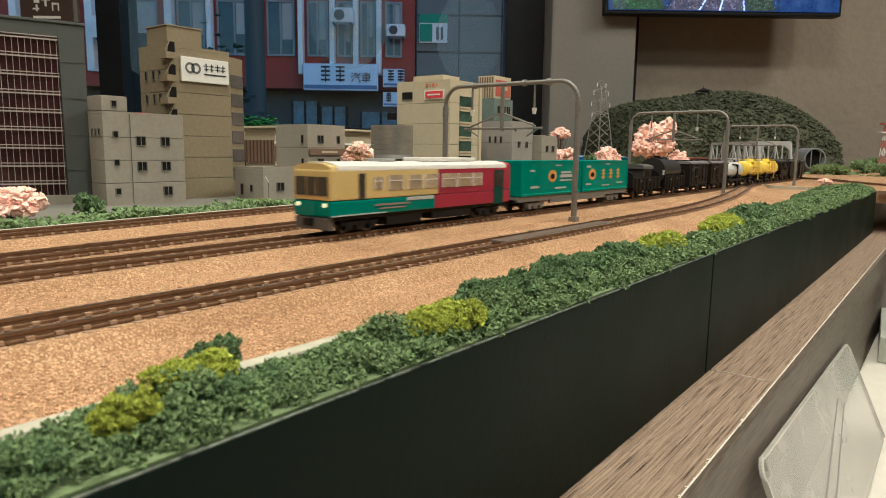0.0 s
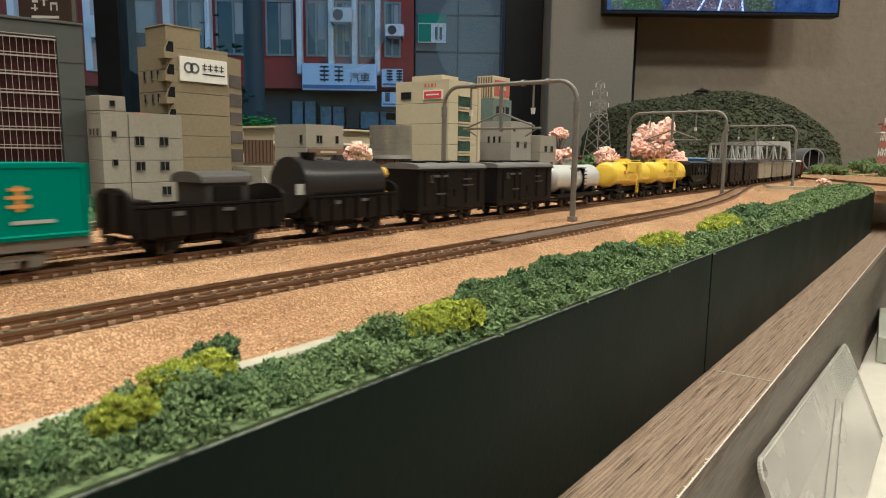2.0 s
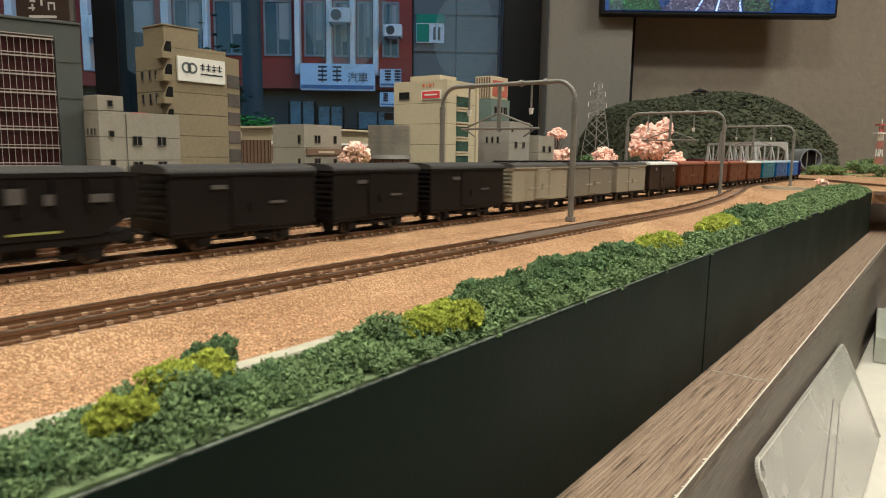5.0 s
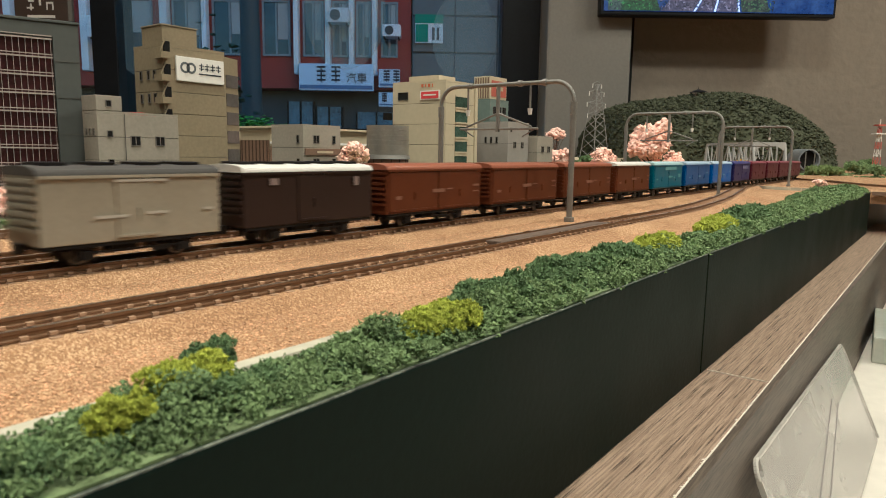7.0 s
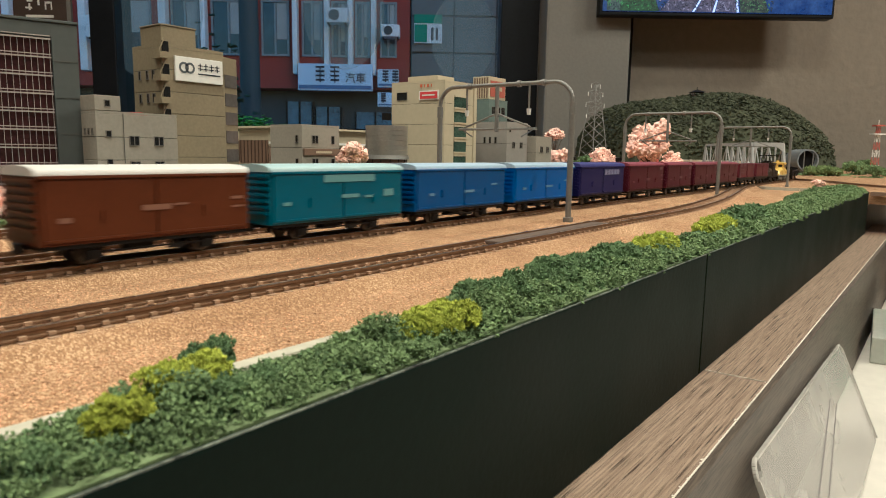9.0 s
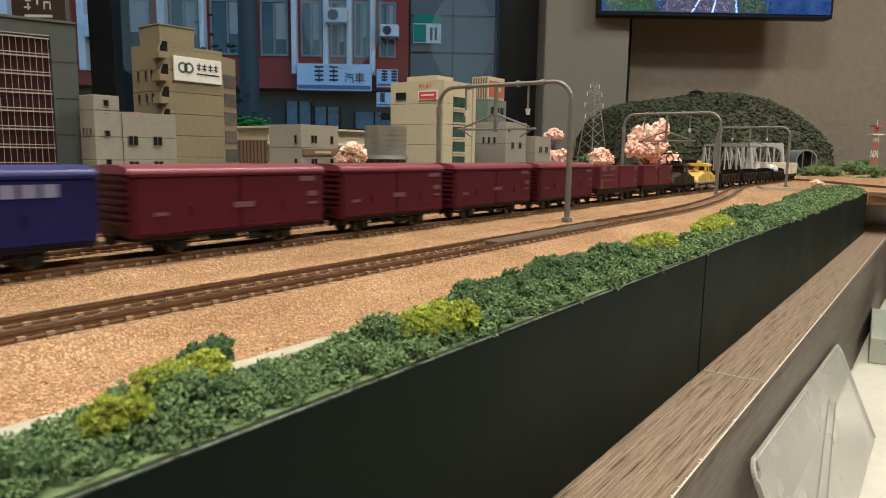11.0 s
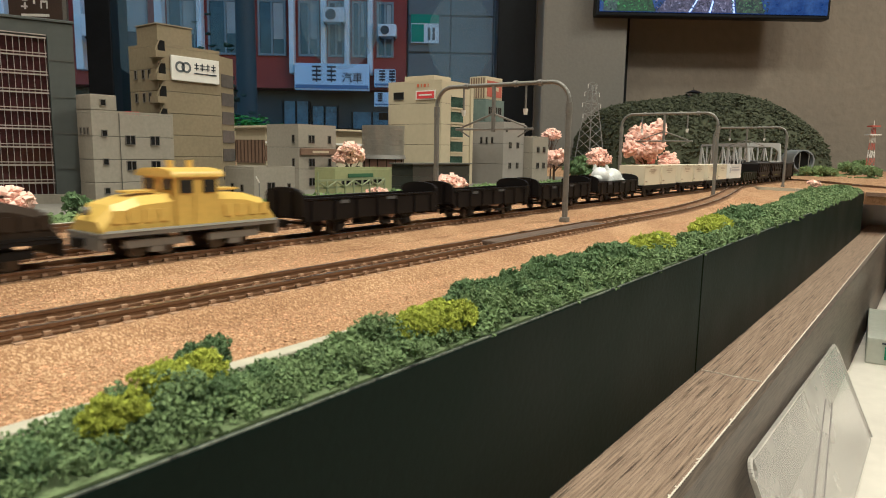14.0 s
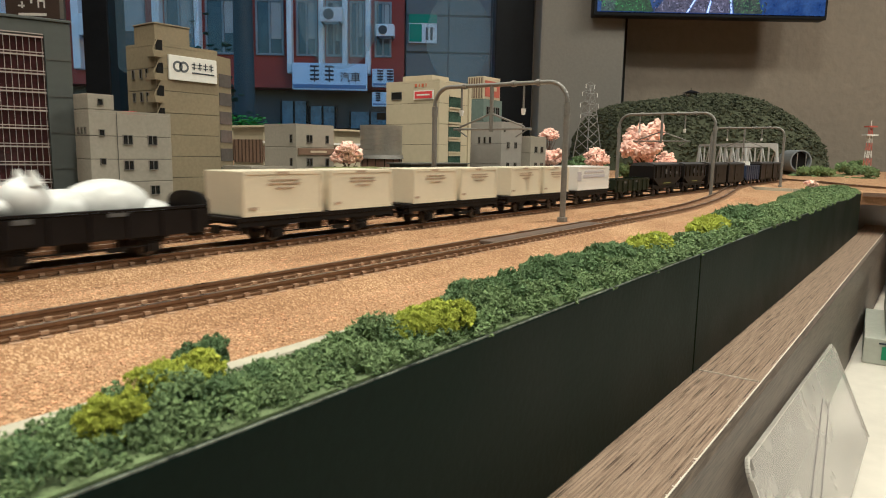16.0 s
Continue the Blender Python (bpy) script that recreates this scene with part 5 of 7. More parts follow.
for x, y, rx, ry, h, m, n in ((0.0445, 0.0726, 0.0062, 0.0036, 0.0078, Y, 620), (0.0352, 0.0708, 0.0036, 0.0030, 0.0062, Y, 360), (0.0450, 0.0692, 0.0050, 0.0032, 0.0042, M_BUSH_TEAL, 420), (0.0505, 0.0772, 0.0048, 0.0032, 0.0070, M_BUSH_TEAL, 380),
                              (0.0475, 0.0700, 0.0040, 0.0032, 0.0055, M_BUSH_TEAL, 240), (0.0895, 0.0692, 0.0092, 0.0048, 0.0072, Y, 900), (0.1100, 0.0745, 0.0080, 0.0040, 0.0062, M_BUSH_TEAL, 420),
                              (0.1230, 0.0725, 0.0085, 0.0050, 0.0066, M_BUSH_TEAL, 420), (0.1420, 0.0735, 0.0100, 0.0055, 0.0080, M_BUSH_TEAL, 520), (0.1560, 0.0745, 0.0090, 0.0050, 0.0070, M_BUSH_TEAL, 460),
                              (0.1780, 0.0740, 0.0110, 0.0055, 0.0086, M_BUSH_TEAL, 460), (0.2140, 0.0728, 0.0190, 0.0060, 0.0074, Y, 700), (0.2880, 0.0732, 0.0250, 0.0064, 0.0072, Y, 700),
                              (0.3450, 0.0760, 0.0280, 0.0070, 0.0085, M_BUSH_TEAL, 520), (0.0100, 0.0695, 0.0100, 0.0042, 0.0036, M_BUSH_TEAL, 420), (0.0240, 0.0705, 0.0070, 0.0040, 0.0042, M_BUSH_TEAL, 360)):
    bush(x, y, rx, ry, h, m, "bright yellow green foam bush on the planting strip" if m is Y else "dark blue green foam bush on the planting strip", n * 8, (0.00014 * max(1, x / 0.065), 0.00032 * max(1, x / 0.065)))
for k in range(9):
    x = 0.42 + 0.045 * k
    bush(x, 0.080 + 0.002 * k, 0.026, 0.009 + 0.0012 * k, 0.0048, M_BUSH if k % 3 else M_BUSH_TEAL, "green foam bush at the end of the planting strip", 1500, (0.0005, 0.0012))
bits = lumps("white_bit", [(0.236, 0.0705, 0.003), (0.2405, 0.0698, 0.002)], [0.0022, 0.0016], M_WHITEP, rng, 0.5)
tagged(new("loose_scrap", bits), "small white plaster scraps in the planting", "scrap", kind="stuff")

structure("planting_bed", box(-0.1, 0.79, 0.0636, 0.0780, 0.0001, 0.0007), mat("turf_base", (0.13, 0.17, 0.065), 0.95, scale=200, vary=0.5, bump=0.6, fine=2500), "green turf bed of the planting strip", "bed")
# hedge along the town kerb
x = rng.uniform(0.0, 0.72, 9000)
yb = np.interp(x, [-0.05, 0.085, 0.222, 0.4, 0.7], [0.260, 0.276, 0.2925, 0.306, 0.318])
o = new("town_hedge", lumps("town_hedge", np.stack([x, yb + rng.uniform(0, 0.034, 9000) * rng.random(9000), rng.uniform(0.0008, 0.0058, 9000) * (0.75 + 0.25 * np.sin(x * 90))], 1), rng.uniform(0.0005, 0.0014, 9000), M_BUSH, rng, ragged=0.45))
tagged(o, "low green hedge between tracks and town", "hedge", kind="stuff")
o = structure("town_pavement", slab([(-0.05, 0.262), (0.085, 0.2775), (0.222, 0.294), (0.4, 0.308), (0.7, 0.32), (0.9, 0.40), (0.9, 0.70), (0.3, 0.9), (-0.05, 0.6)], -0.0001, 0.0006), mat("town_paving", (0.15, 0.14, 0.115), 0.8, scale=30, vary=0.2, fine=300), "pale grey model town paving", "pavement")
bush(0.150, 0.325, 0.0065, 0.0055, 0.0115, M_BUSH_TEAL, "round green foam shrub by the town hedge", 420, (0.0008, 0.0016))
bush(0.238, 0.310, 0.0060, 0.0040, 0.0060, Y, "yellow green foam shrub by the town hedge", 260)
for x, y in ((0.95, 0.42), (0.91, 0.395), (0.70, 0.335)):
    bush(x, y, 0.016, 0.012, 0.03, M_BUSH_TEAL, "green foam shrub among blossom trees", 420, (0.0015, 0.0035))
for u, v, s in ((0.86, 1.40, 0.02), (0.90, 1.44, 0.018), (0.96, 1.52, 0.024), (0.78, 1.20, 0.016)):
    p = ROOM @ Vector((u, v, 0))
    bush(p.x, p.y, s * 1.5, s, s * 1.3, M_BUSH, "green scrub beside the hill", 320, (0.002, 0.004))
p = ROOM @ Vector((0.745, 1.30, 0))
bush(p.x, p.y, 0.05, 0.035, 0.014, mat("lawn_green", (0.16, 0.21, 0.06), 0.95, scale=100, vary=0.35, spread=0.6), "pale green turf below the tunnel", 700, (0.003, 0.006))


def blossom_tree(x, y, w, z0, z1, label, n=420):
    n = n * 2
    t = thing("blossom_tree", pose(x, y, 0), label, "tree", "blossom trees")
    h = z1 - z0
    bm = bmesh.new()
    tube(bm, (0, 0, 0), (0.0006, 0, z0 + h * 0.35), max(0.0009, w * 0.035), max(0.0005, w * 0.02), 7)
    for k in range(6):
        a = k * 1.05 + x * 30
        tube(bm, (0, 0, z0 * 0.6 + h * 0.08 * k), (0.32 * w * math.cos(a), 0.32 * w * math.sin(a), z0 + h * (0.25 + 0.1 * k)), max(0.0005, w * 0.014), 0.0003, 5)
    part("trunk", bm, M_TRUNK, t)
    own = np.random.default_rng(int(x * 1e4) + int(y * 1e4))
    lob = []
    for i in range(30):
        d = own.normal(0, 1, 3)
        d *= own.uniform(0.25, 1.12) / np.linalg.norm(d)
        lob.append((d[0] * 0.36 * w, d[1] * 0.30 * w, z0 + h * (0.5 + 0.34 * d[2])))
    pts = []
    for i in range(n):
        l = lob[i % 30]
        d = own.normal(0, 1, 3)
        d *= own.uniform(0.5, 1.05) / np.linalg.norm(d)
        pts.append((l[0] + d[0] * w * 0.15, l[1] + d[1] * w * 0.15, min(max(l[2] + d[2] * h * 0.18, z0 * 0.9), z1)))
    o = new("crown", lumps("crown", pts, own.uniform(0.026, 0.056, n) * w ** 0.6 * 0.32, M_BLOSSOM, own, 0.8, ragged=0.5))
    o.parent = t
    return t


bush(0.846, 0.330, 0.014, 0.010, 0.024, M_BUSH, "green foam shrub under the blossom tree", 420, (0.0012, 0.0028))
blossom_tree(0.862, 0.313, 0.080, 0.024, 0.078, "large pink blossom tree behind the train", 1600)
blossom_tree(0.905, 0.298, 0.036, 0.012, 0.040, "pink blossom tree with a low crown behind the train", 420)
bush(0.930, 0.302, 0.018, 0.012, 0.032, M_BUSH_TEAL, "dark green foam shrub beside the blossom tree", 900, (0.0008, 0.0018))
blossom_tree(0.800, 0.418, 0.030, 0.050, 0.068, "small pale pink blossom tree", 260)
blossom_tree(0.775, 0.400, 0.050, 0.018, 0.040, "pale pink blossom tree in the town park", 420)
blossom_tree(0.815, 0.357, 0.042, 0.018, 0.043, "pale pink blossom tree in the town park", 420)
blossom_tree(0.410, 0.4025, 0.029, 0.020, 0.0400, "coral pink blossom tree behind the kiosk", 420)
blossom_tree(0.117, 0.326, 0.026, 0.002, 0.0165, "coral pink blossom tree by the hedge", 460)
blossom_tree(0.104, 0.318, 0.020, 0.001, 0.0120, "coral pink blossom tree by the hedge", 360)
blossom_tree(0.424, 0.3085, 0.030, 0.003, 0.0160, "low white pink blossom shrub by the depot", 260)
blossom_tree(0.345, 0.312, 0.018, 0.001, 0.0085, "low white pink blossom shrub by the kiosk", 220)
blossom_tree(0.770, 0.105, 0.016, 0.004, 0.0120, "small white pink blossom at the strip's end", 160)
pl = thing("sill_plant", room(-0.600, 2.10, 0.0872), "green leafy plants on the window sill", "plant")
o = new("leaves", lumps("leaves", rng.normal(0, 1, (260, 3)) * (0.05, 0.02, 0.012) + (0, 0, 0.022), rng.uniform(0.004, 0.009, 260), mat("sill_leaf", (0.05, 0.22, 0.03), 0.6, scale=60, vary=0.4, spread=0.8), rng, 0.35))
o.parent = pl
part("trough", box(-0.11, 0.11, -0.025, 0.025, 0, 0.012, bev=0.002), M_BAND, pl)

# small items along the town edge
sl = thing("model_street_lamp", pose(0.2585, 0.330, 0), "thin pale model street lamp", "street lamp")
part("pole", tube(bmesh.new(), (0, 0, 0), (0, 0, 0.0135), 0.0003, n=6), M_POLE, sl)
part("lamp_head", tube(bmesh.new(), (0, 0, 0.0133), (-0.0022, 0, 0.0168), 0.00045, n=6), M_WHITEP, sl)
fn = thing("model_fence", pose(0.278, 0.300, 0, 0, 0, 8), "pale green lattice model fence by the track", "fence")
M_FENCE = mat("fence_green", (0.22, 0.25, 0.13), 0.6, scale=90, vary=0.15)
for k in range(9):
    part("fence_post", box(0.009 * k - 0.0006, 0.009 * k + 0.0006, -0.0003, 0.0003, 0, 0.0145 if k else 0.020), M_FENCE, fn)
for k in range(8):
    part("lattice", tube(bmesh.new(), (0.009 * k, 0, 0.0105 if k % 2 else 0.0142), (0.009 * k + 0.009, 0, 0.0142 if k % 2 else 0.0105), 0.0006, n=5), M_FENCE, fn)
for z in (0.0098, 0.0142):
    part("rail_bar", box(-0.0005, 0.0725, 0.0007, 0.0014, z, z + 0.0013), M_FENCE, fn)
rb = thing("red_model_shed", pose(0.955, 0.345, 0, 0, 0, 10), "small red roofed model shed", "model building")
part("wall", box(-0.012, 0.012, -0.008, 0.008, 0, 0.022, bev=0.0003), M_CONC2, rb)
part("roof", box(-0.0135, 0.0135, -0.0095, 0.0095, 0.0221, 0.0285, bev=0.001), mat("shed_red", (0.50, 0.10, 0.04), 0.5, scale=60, vary=0.2), rb)
kc = thing("kerb_curve", pose(0, 0, 0), "short curved cream kerb by the points", "kerb")
bm = bmesh.new()
for k in range(8):
    a0 = radians(200 - 12 * k)
    quad_box(bm, 0, 0.009, -0.001, 0.001, 0, 0.003, pose(0.80 + 0.045 * math.cos(a0), 0.125 + 0.045 * math.sin(a0), 0, 0, 0, math.degrees(a0) - 90))
part("kerb_stone", bm, M_KERB, kc)


# ---- the goods train ----
SPEED = 0.163
TRAIN = []
# running length of the train, station to millimetres
STATION = (100, 158, 262, 406, 600, 660, 728, 810, 890, 945, 1136, 1329, 1390, 1461, 1536, 1611, 1682, 1752, 1829, 1905, 1980, 2135, 2209, 2285, 2356, 2431, 2498, 2563, 2812, 2883, 2955, 3029, 3103, 3172, 3772)
ALONG = (95, 150, 264, 402, 570, 631, 696, 775, 850, 903, 1076, 1253, 1315, 1384, 1455, 1524, 1589, 1658, 1731, 1801, 1872, 2010, 2082, 2154, 2225, 2293, 2354, 2417, 2645, 2720, 2799, 2872, 2946, 3000, 3570)
P = lambda name, col, rough=0.38, vary=0.12: mat(name, col, rough, scale=90, vary=vary, bump=0.05, fine=900, spec=0.5 if max(col) > 0.15 else 0.16)
T_FRAME = P("underframe_black", (0.010, 0.009, 0.009), 0.5, 0.3)
T_WHEEL = mat("wheel_steel", (0.10, 0.09, 0.085), 0.4, 0.7, scale=200, vary=0.3)
T_BLACK = P("wagon_black", (0.011, 0.0092, 0.0092), 0.42, 0.25)
T_MARK = mat("wagon_lettering", (0.40, 0.42, 0.40), 0.6)
T_DIM = mat("faint_lettering", (0.22, 0.17, 0.15), 0.6)
T_GREYF = P("frame_grey", (0.17, 0.16, 0.14), 0.5, 0.2)
T_ROOFW = P("roof_white", (0.66, 0.63, 0.58), 0.4, 0.08)


def wheelset(par, x):
    bm = bmesh.new()
    for s in (-1, 1):
        tube(bm, (x, s * 0.0036, 0.0027), (x, s * 0.0048, 0.0027), 0.0027, n=16)
        tube(bm, (x, s * 0.0036, 0.0027), (x, s * 0.0040, 0.0027), 0.0031, n=16)
    tube(bm, (x, -0.0036, 0.0027), (x, 0.0036, 0.0027), 0.0006, n=6)
    part("wheelset", bm, T_WHEEL, par, smooth=True)


def coupler(par, L):
    for s in (-1, 1):
        x = s * L / 2
        part("coupler", boxes((min(x, x + s * 0.0021), max(x, x + s * 0.0021), -0.0007, 0.0007, 0.0038, 0.0056), (min(x + s * 0.0012, x + s * 0.0024), max(x + s * 0.0012, x + s * 0.0024), -0.0018, 0.0018, 0.0035, 0.0060)), T_FRAME, par)


def chassis(par, L, z=0.0072, base=0.56, m=None):
    """Two-axle running gear: frame, axle guards, springs, brake gear, couplers."""
    m = m or T_FRAME
    bm = boxes((-L / 2, L / 2, -0.0085, -0.0072, z - 0.0017, z), (-L / 2, L / 2, 0.0072, 0.0085, z - 0.0017, z), (-L / 2, L / 2, -0.0071, 0.0071, z - 0.0009, z - 0.0001),
               (-L / 2, -L / 2 + 0.0012, -0.0085, 0.0085, z - 0.0026, z - 0.0018), (L / 2 - 0.0012, L / 2, -0.0085, 0.0085, z - 0.0026, z - 0.0018))
    part("underframe", bm, m, par)
    for s in (-1, 1):
        x = s * L * base / 2
        wheelset(par, x)
        for q in (-1, 1):
            y0, y1 = sorted((q * 0.0066, q * 0.0078))
            bm = boxes((x - 0.0022, x - 0.0015, y0, y1, 0.0012, z - 0.0018), (x + 0.0015, x + 0.0022, y0, y1, 0.0012, z - 0.0018), (x - 0.0013, x + 0.0013, y0 - 0.0003, y1 + 0.0003, 0.0016, 0.0038))
            for k in range(3):
                quad_box(bm, x - 0.0048 + 0.001 * k, x + 0.0048 - 0.001 * k, y0, y1, 0.0050 - 0.0005 * k, 0.0054 - 0.0005 * k)
            part("axle_guard", bm, m, par)
    part("brake_gear", boxes((-0.006, 0.001, -0.006, -0.002, 0.0026, z - 0.0018), (0.004, 0.0085, -0.0078, -0.0070, 0.0022, 0.0030), (-L * 0.25, L * 0.25, -0.0079, -0.0075, 0.0030, 0.0034)), m, par)
    coupler(par, L)


def bogie(par, x, m):
    for d in (-0.0058, 0.0058):
        wheelset(par, x + d)
    for q in (-1, 1):
        y0, y1 = sorted((q * 0.0060, q * 0.0074))
        bm = boxes((x - 0.0090, x + 0.0090, y0, y1, 0.0030, 0.0044), (x - 0.0022, x + 0.0022, y0, y1, 0.0014, 0.0029), (x - 0.0074, x - 0.0042, y0 - 0.0003, y1 + 0.0003, 0.0014, 0.0040), (x + 0.0042, x + 0.0074, y0 - 0.0003, y1 + 0.0003, 0.0014, 0.0040))
        part("bogie_side", bm, m, par)
    part("bolster", box(x - 0.002, x + 0.002, -0.0060, 0.0060, 0.0036, 0.0058), m, par)


def start(name, a, b, label, category="railway wagon"):
    a, b = np.interp((a, b), STATION, ALONG)
    w = thing(name, pose(0, 0, 0), label, category, "train vehicles")
    TRAIN.append((w, (a + b) / 2000 + 0.0040))
    return w, (b - a) / 1000 - 0.0082


def marks(par, y, rows, m=None):
    """Small lettering bars on the near side: (x, z, width, height)."""
    for x, z, wd, h in rows:
        part("lettering", box(x - wd / 2, x + wd / 2, y - 0.00022, y - 0.00004, z - h / 2, z + h / 2), m or T_DIM, par)


def roof_profile(hw, z0, z1, n=10, over=0.0004):
    pts = [(-hw - over, z0 - 0.0006), (-hw - over, z0)]
    for k in range(1, n):
        a = math.pi * (1 - k / n)
        pts.append(((hw + over) * math.cos(a), z0 + (z1 - z0) * math.sin(a) ** 0.7))
    return pts + [(hw + over, z0), (hw + over, z0 - 0.0006)]


def boxcar(a, b, body_m, roof_m, label, name="covered_wagon", lettering=(), ribs=True, vents=0, doors=2, eave=0.0222, top=0.0242, mark_m=None, end_ladder=False, roof_label=""):
    w, L = start(name, a, b, label)
    hw = 0.0092
    chassis(w, L * 0.98)
    body = part("body", box(-L / 2, L / 2, -hw, hw, 0.0056, eave, bev=0.0003), body_m, w)
    part("roof", extrude_profile(roof_profile(hw, eave + 0.0002, top), -L / 2 - 0.0003, L / 2 + 0.0003), roof_m, w, roof_label, smooth=True)
    part("sill", box(-L / 2 + 0.001, L / 2 - 0.001, -hw + 0.0004, hw - 0.0004, 0.0047, 0.00555), T_FRAME, w)
    dw = L * 0.485 if doors == 2 else L * 0.24
    for k in range(doors):
        x0 = -L / 2 + 0.0012 + k * (L * 0.485) if doors == 2 else -dw / 2
        d = part("door", box(x0, x0 + dw - 0.0008, -hw - 0.0004, -hw - 0.00003, 0.0064, eave - 0.0012, bev=0.00012), body_m, w)
        part("door_rail", box(x0, x0 + dw - 0.0008, -hw - 0.0007, -hw - 0.0004, 0.0065, 0.0071), body_m, d)
        part("handle", box(x0 + dw * 0.48, x0 + dw * 0.50, -hw - 0.0008, -hw - 0.0004, 0.0105, 0.0135), body_m, d)
    part("gutter", box(-L / 2, L / 2, -hw - 0.0009, -hw - 0.00045, eave - 0.0010, eave - 0.0003), body_m, w)
    if ribs:
        for s in (-1, 1):
            for k in range(7):
                z = 0.0088 + 0.0019 * k
                x = s * L / 2
                part("end_rib", box(min(x, x + s * 0.0006), max(x, x + s * 0.0006), -hw + 0.0006, hw - 0.0006, z, z + 0.0009), body_m, w)
    for k in range(vents):
        x = -L / 2 + L * (k + 0.5) / vents
        part("roof_hatch", box(x - 0.0032, x + 0.0032, -0.0045, 0.0045, top - 0.0008, top + 0.0007, bev=0.0002), T_BLACK, w, "dark roof hatch")
    marks(w, -hw - 0.0005, [(x * L, z, wd, h) for x, z, wd, h in lettering], mark_m)
    return w, L


# railcar in cream, teal and crimson
w, L = start("railcar", 152, 262, "cream, teal and crimson diesel railcar with white roof", "railcar")
R_CREAM, R_TEAL, R_RED = P("railcar_cream", (0.56, 0.43, 0.13)), P("railcar_teal", (0.004, 0.17, 0.135)), P("railcar_crimson", (0.27, 0.012, 0.035))
R_GLASS = mat("railcar_glass", (0.03, 0.028, 0.025), 0.1)
X = lambda f: -L / 2 + f * L
hw = 0.0092
part("front_lower", box(X(0), X(0.50), -hw, hw, 0.0064, 0.0118, bev=0.0006), R_TEAL, w, "teal lower body")
part("front_upper", box(X(0), X(0.52), -hw, hw, 0.0119, 0.0222, bev=0.0006), R_CREAM, w, "cream upper body")
part("rear_lower", box(X(0.5005), X(1), -hw, hw, 0.0064, 0.0118, bev=0.0004), R_RED, w, "crimson lower body")
part("rear_upper", box(X(0.5205), X(1), -hw, hw, 0.0119, 0.0222, bev=0.0004), R_RED, w, "crimson upper body")
rp = roof_profile(hw, 0.0224, 0.0248, 12, 0.0)
part("roof", extrude_profile(rp, X(0.03), X(0.965)), T_ROOFW, w, "white roof", smooth=True)
part("roof_end", extrude_profile(roof_profile(hw * 0.98, 0.0223, 0.0243, 12, 0.0), X(0.002), X(0.0295)), R_CREAM, w, smooth=True)
part("roof_end", extrude_profile(rp, X(0.9655), X(0.998)), R_RED, w, smooth=True)
part("roof_unit", box(X(0.47), X(0.80), -0.005, 0.005, 0.0247, 0.0262, bev=0.0004), T_ROOFW, w)
part("roof_vent", box(X(0.27), X(0.34), -0.004, 0.004, 0.0246, 0.0258, bev=0.0004), P("vent_grey", (0.3, 0.3, 0.28)), w)
for f0, f1, z0, z1 in ((0.188, 0.221, 0.0150, 0.0195), (0.255, 0.322, 0.0145, 0.0200), (0.354, 0.422, 0.0145, 0.0200), (0.445, 0.510, 0.0145, 0.0200), (0.54, 0.62, 0.0145, 0.0200), (0.634, 0.722, 0.0145, 0.0200), (0.737, 0.785, 0.0145, 0.0200)):
    wn = part("window", box(X(f0), X(f1), -hw - 0.0003, -hw - 0.00003, z0, z1, bev=0.0001), mat("railcar_pane", (0.34, 0.27, 0.17), 0.15, scale=120, vary=0.5), w)
    part("window_bar", boxes((X(f0), X(f1), -hw - 0.0005, -hw - 0.0003, (z0 + z1) / 2 + 0.0006, (z0 + z1) / 2 + 0.0009), (X(f0) - 0.0003, X(f0), -hw - 0.0005, -hw, z0, z1), (X(f1), X(f1) + 0.0003, -hw - 0.0005, -hw, z0, z1)), T_ROOFW, wn)
    wf = part("window", box(X(f0), X(f1), hw + 0.00003, hw + 0.0003, z0, z1, bev=0.0001), R_GLASS, w)
dr = part("door", box(X(0.118), X(0.146), -hw - 0.0002, -hw - 0.00003, 0.0122, 0.0208), R_GLASS, w, "dark door window")
dr = part("door", box(X(0.878), X(0.946), -hw - 0.0002, -hw - 0.00003, 0.0060, 0.0208), P("door_green", (0.01, 0.06, 0.045)), w, "dark green door")
part("pane", box(X(0.885), X(0.938), -hw - 0.0004, -hw - 0.00022, 0.0138, 0.0200), R_GLASS, dr)
for y0, y1 in ((-0.0080, -0.0028), (-0.0022, 0.0022), (0.0028, 0.0080)):
    part("windscreen", box(X(0) - 0.0003, X(0) - 0.00003, y0, y1, 0.0135, 0.0198, bev=0.0001), R_GLASS, w)
part("front_door", box(X(0) - 0.0002, X(0) - 0.00003, -0.0024, 0.0024, 0.0068, 0.0117), R_TEAL, w)
for y in (-0.0066, 0.0066):
    part("headlight", tube(bmesh.new(), (X(0), y, 0.0104), (X(0) - 0.0006, y, 0.0104), 0.0007, n=10), mat("headlight_glow", (1.0, 0.75, 0.25), 0.3, emit=1.0), w)
part("buffer_beam", box(X(0) - 0.0004, X(0.02), -0.0080, 0.0080, 0.0022, 0.0062), P("beam_grey", (0.10, 0.09, 0.08)), w)
part("stripe", boxes((X(0.19), X(0.36), -hw - 0.0003, -hw - 0.00003, 0.0092, 0.0099), (X(0.21), X(0.34), -hw - 0.0003, -hw - 0.00003, 0.0080, 0.0085)), T_DIM, w)
part("stripe", box(X(0.345), X(0.49), -hw - 0.0003, -hw - 0.00003, 0.0104, 0.0117), T_MARK, w, "white lettering bar")
part("stripe", box(X(0.0), X(0.24), -hw - 0.0003, -hw - 0.00003, 0.0066, 0.0070), T_MARK, w)
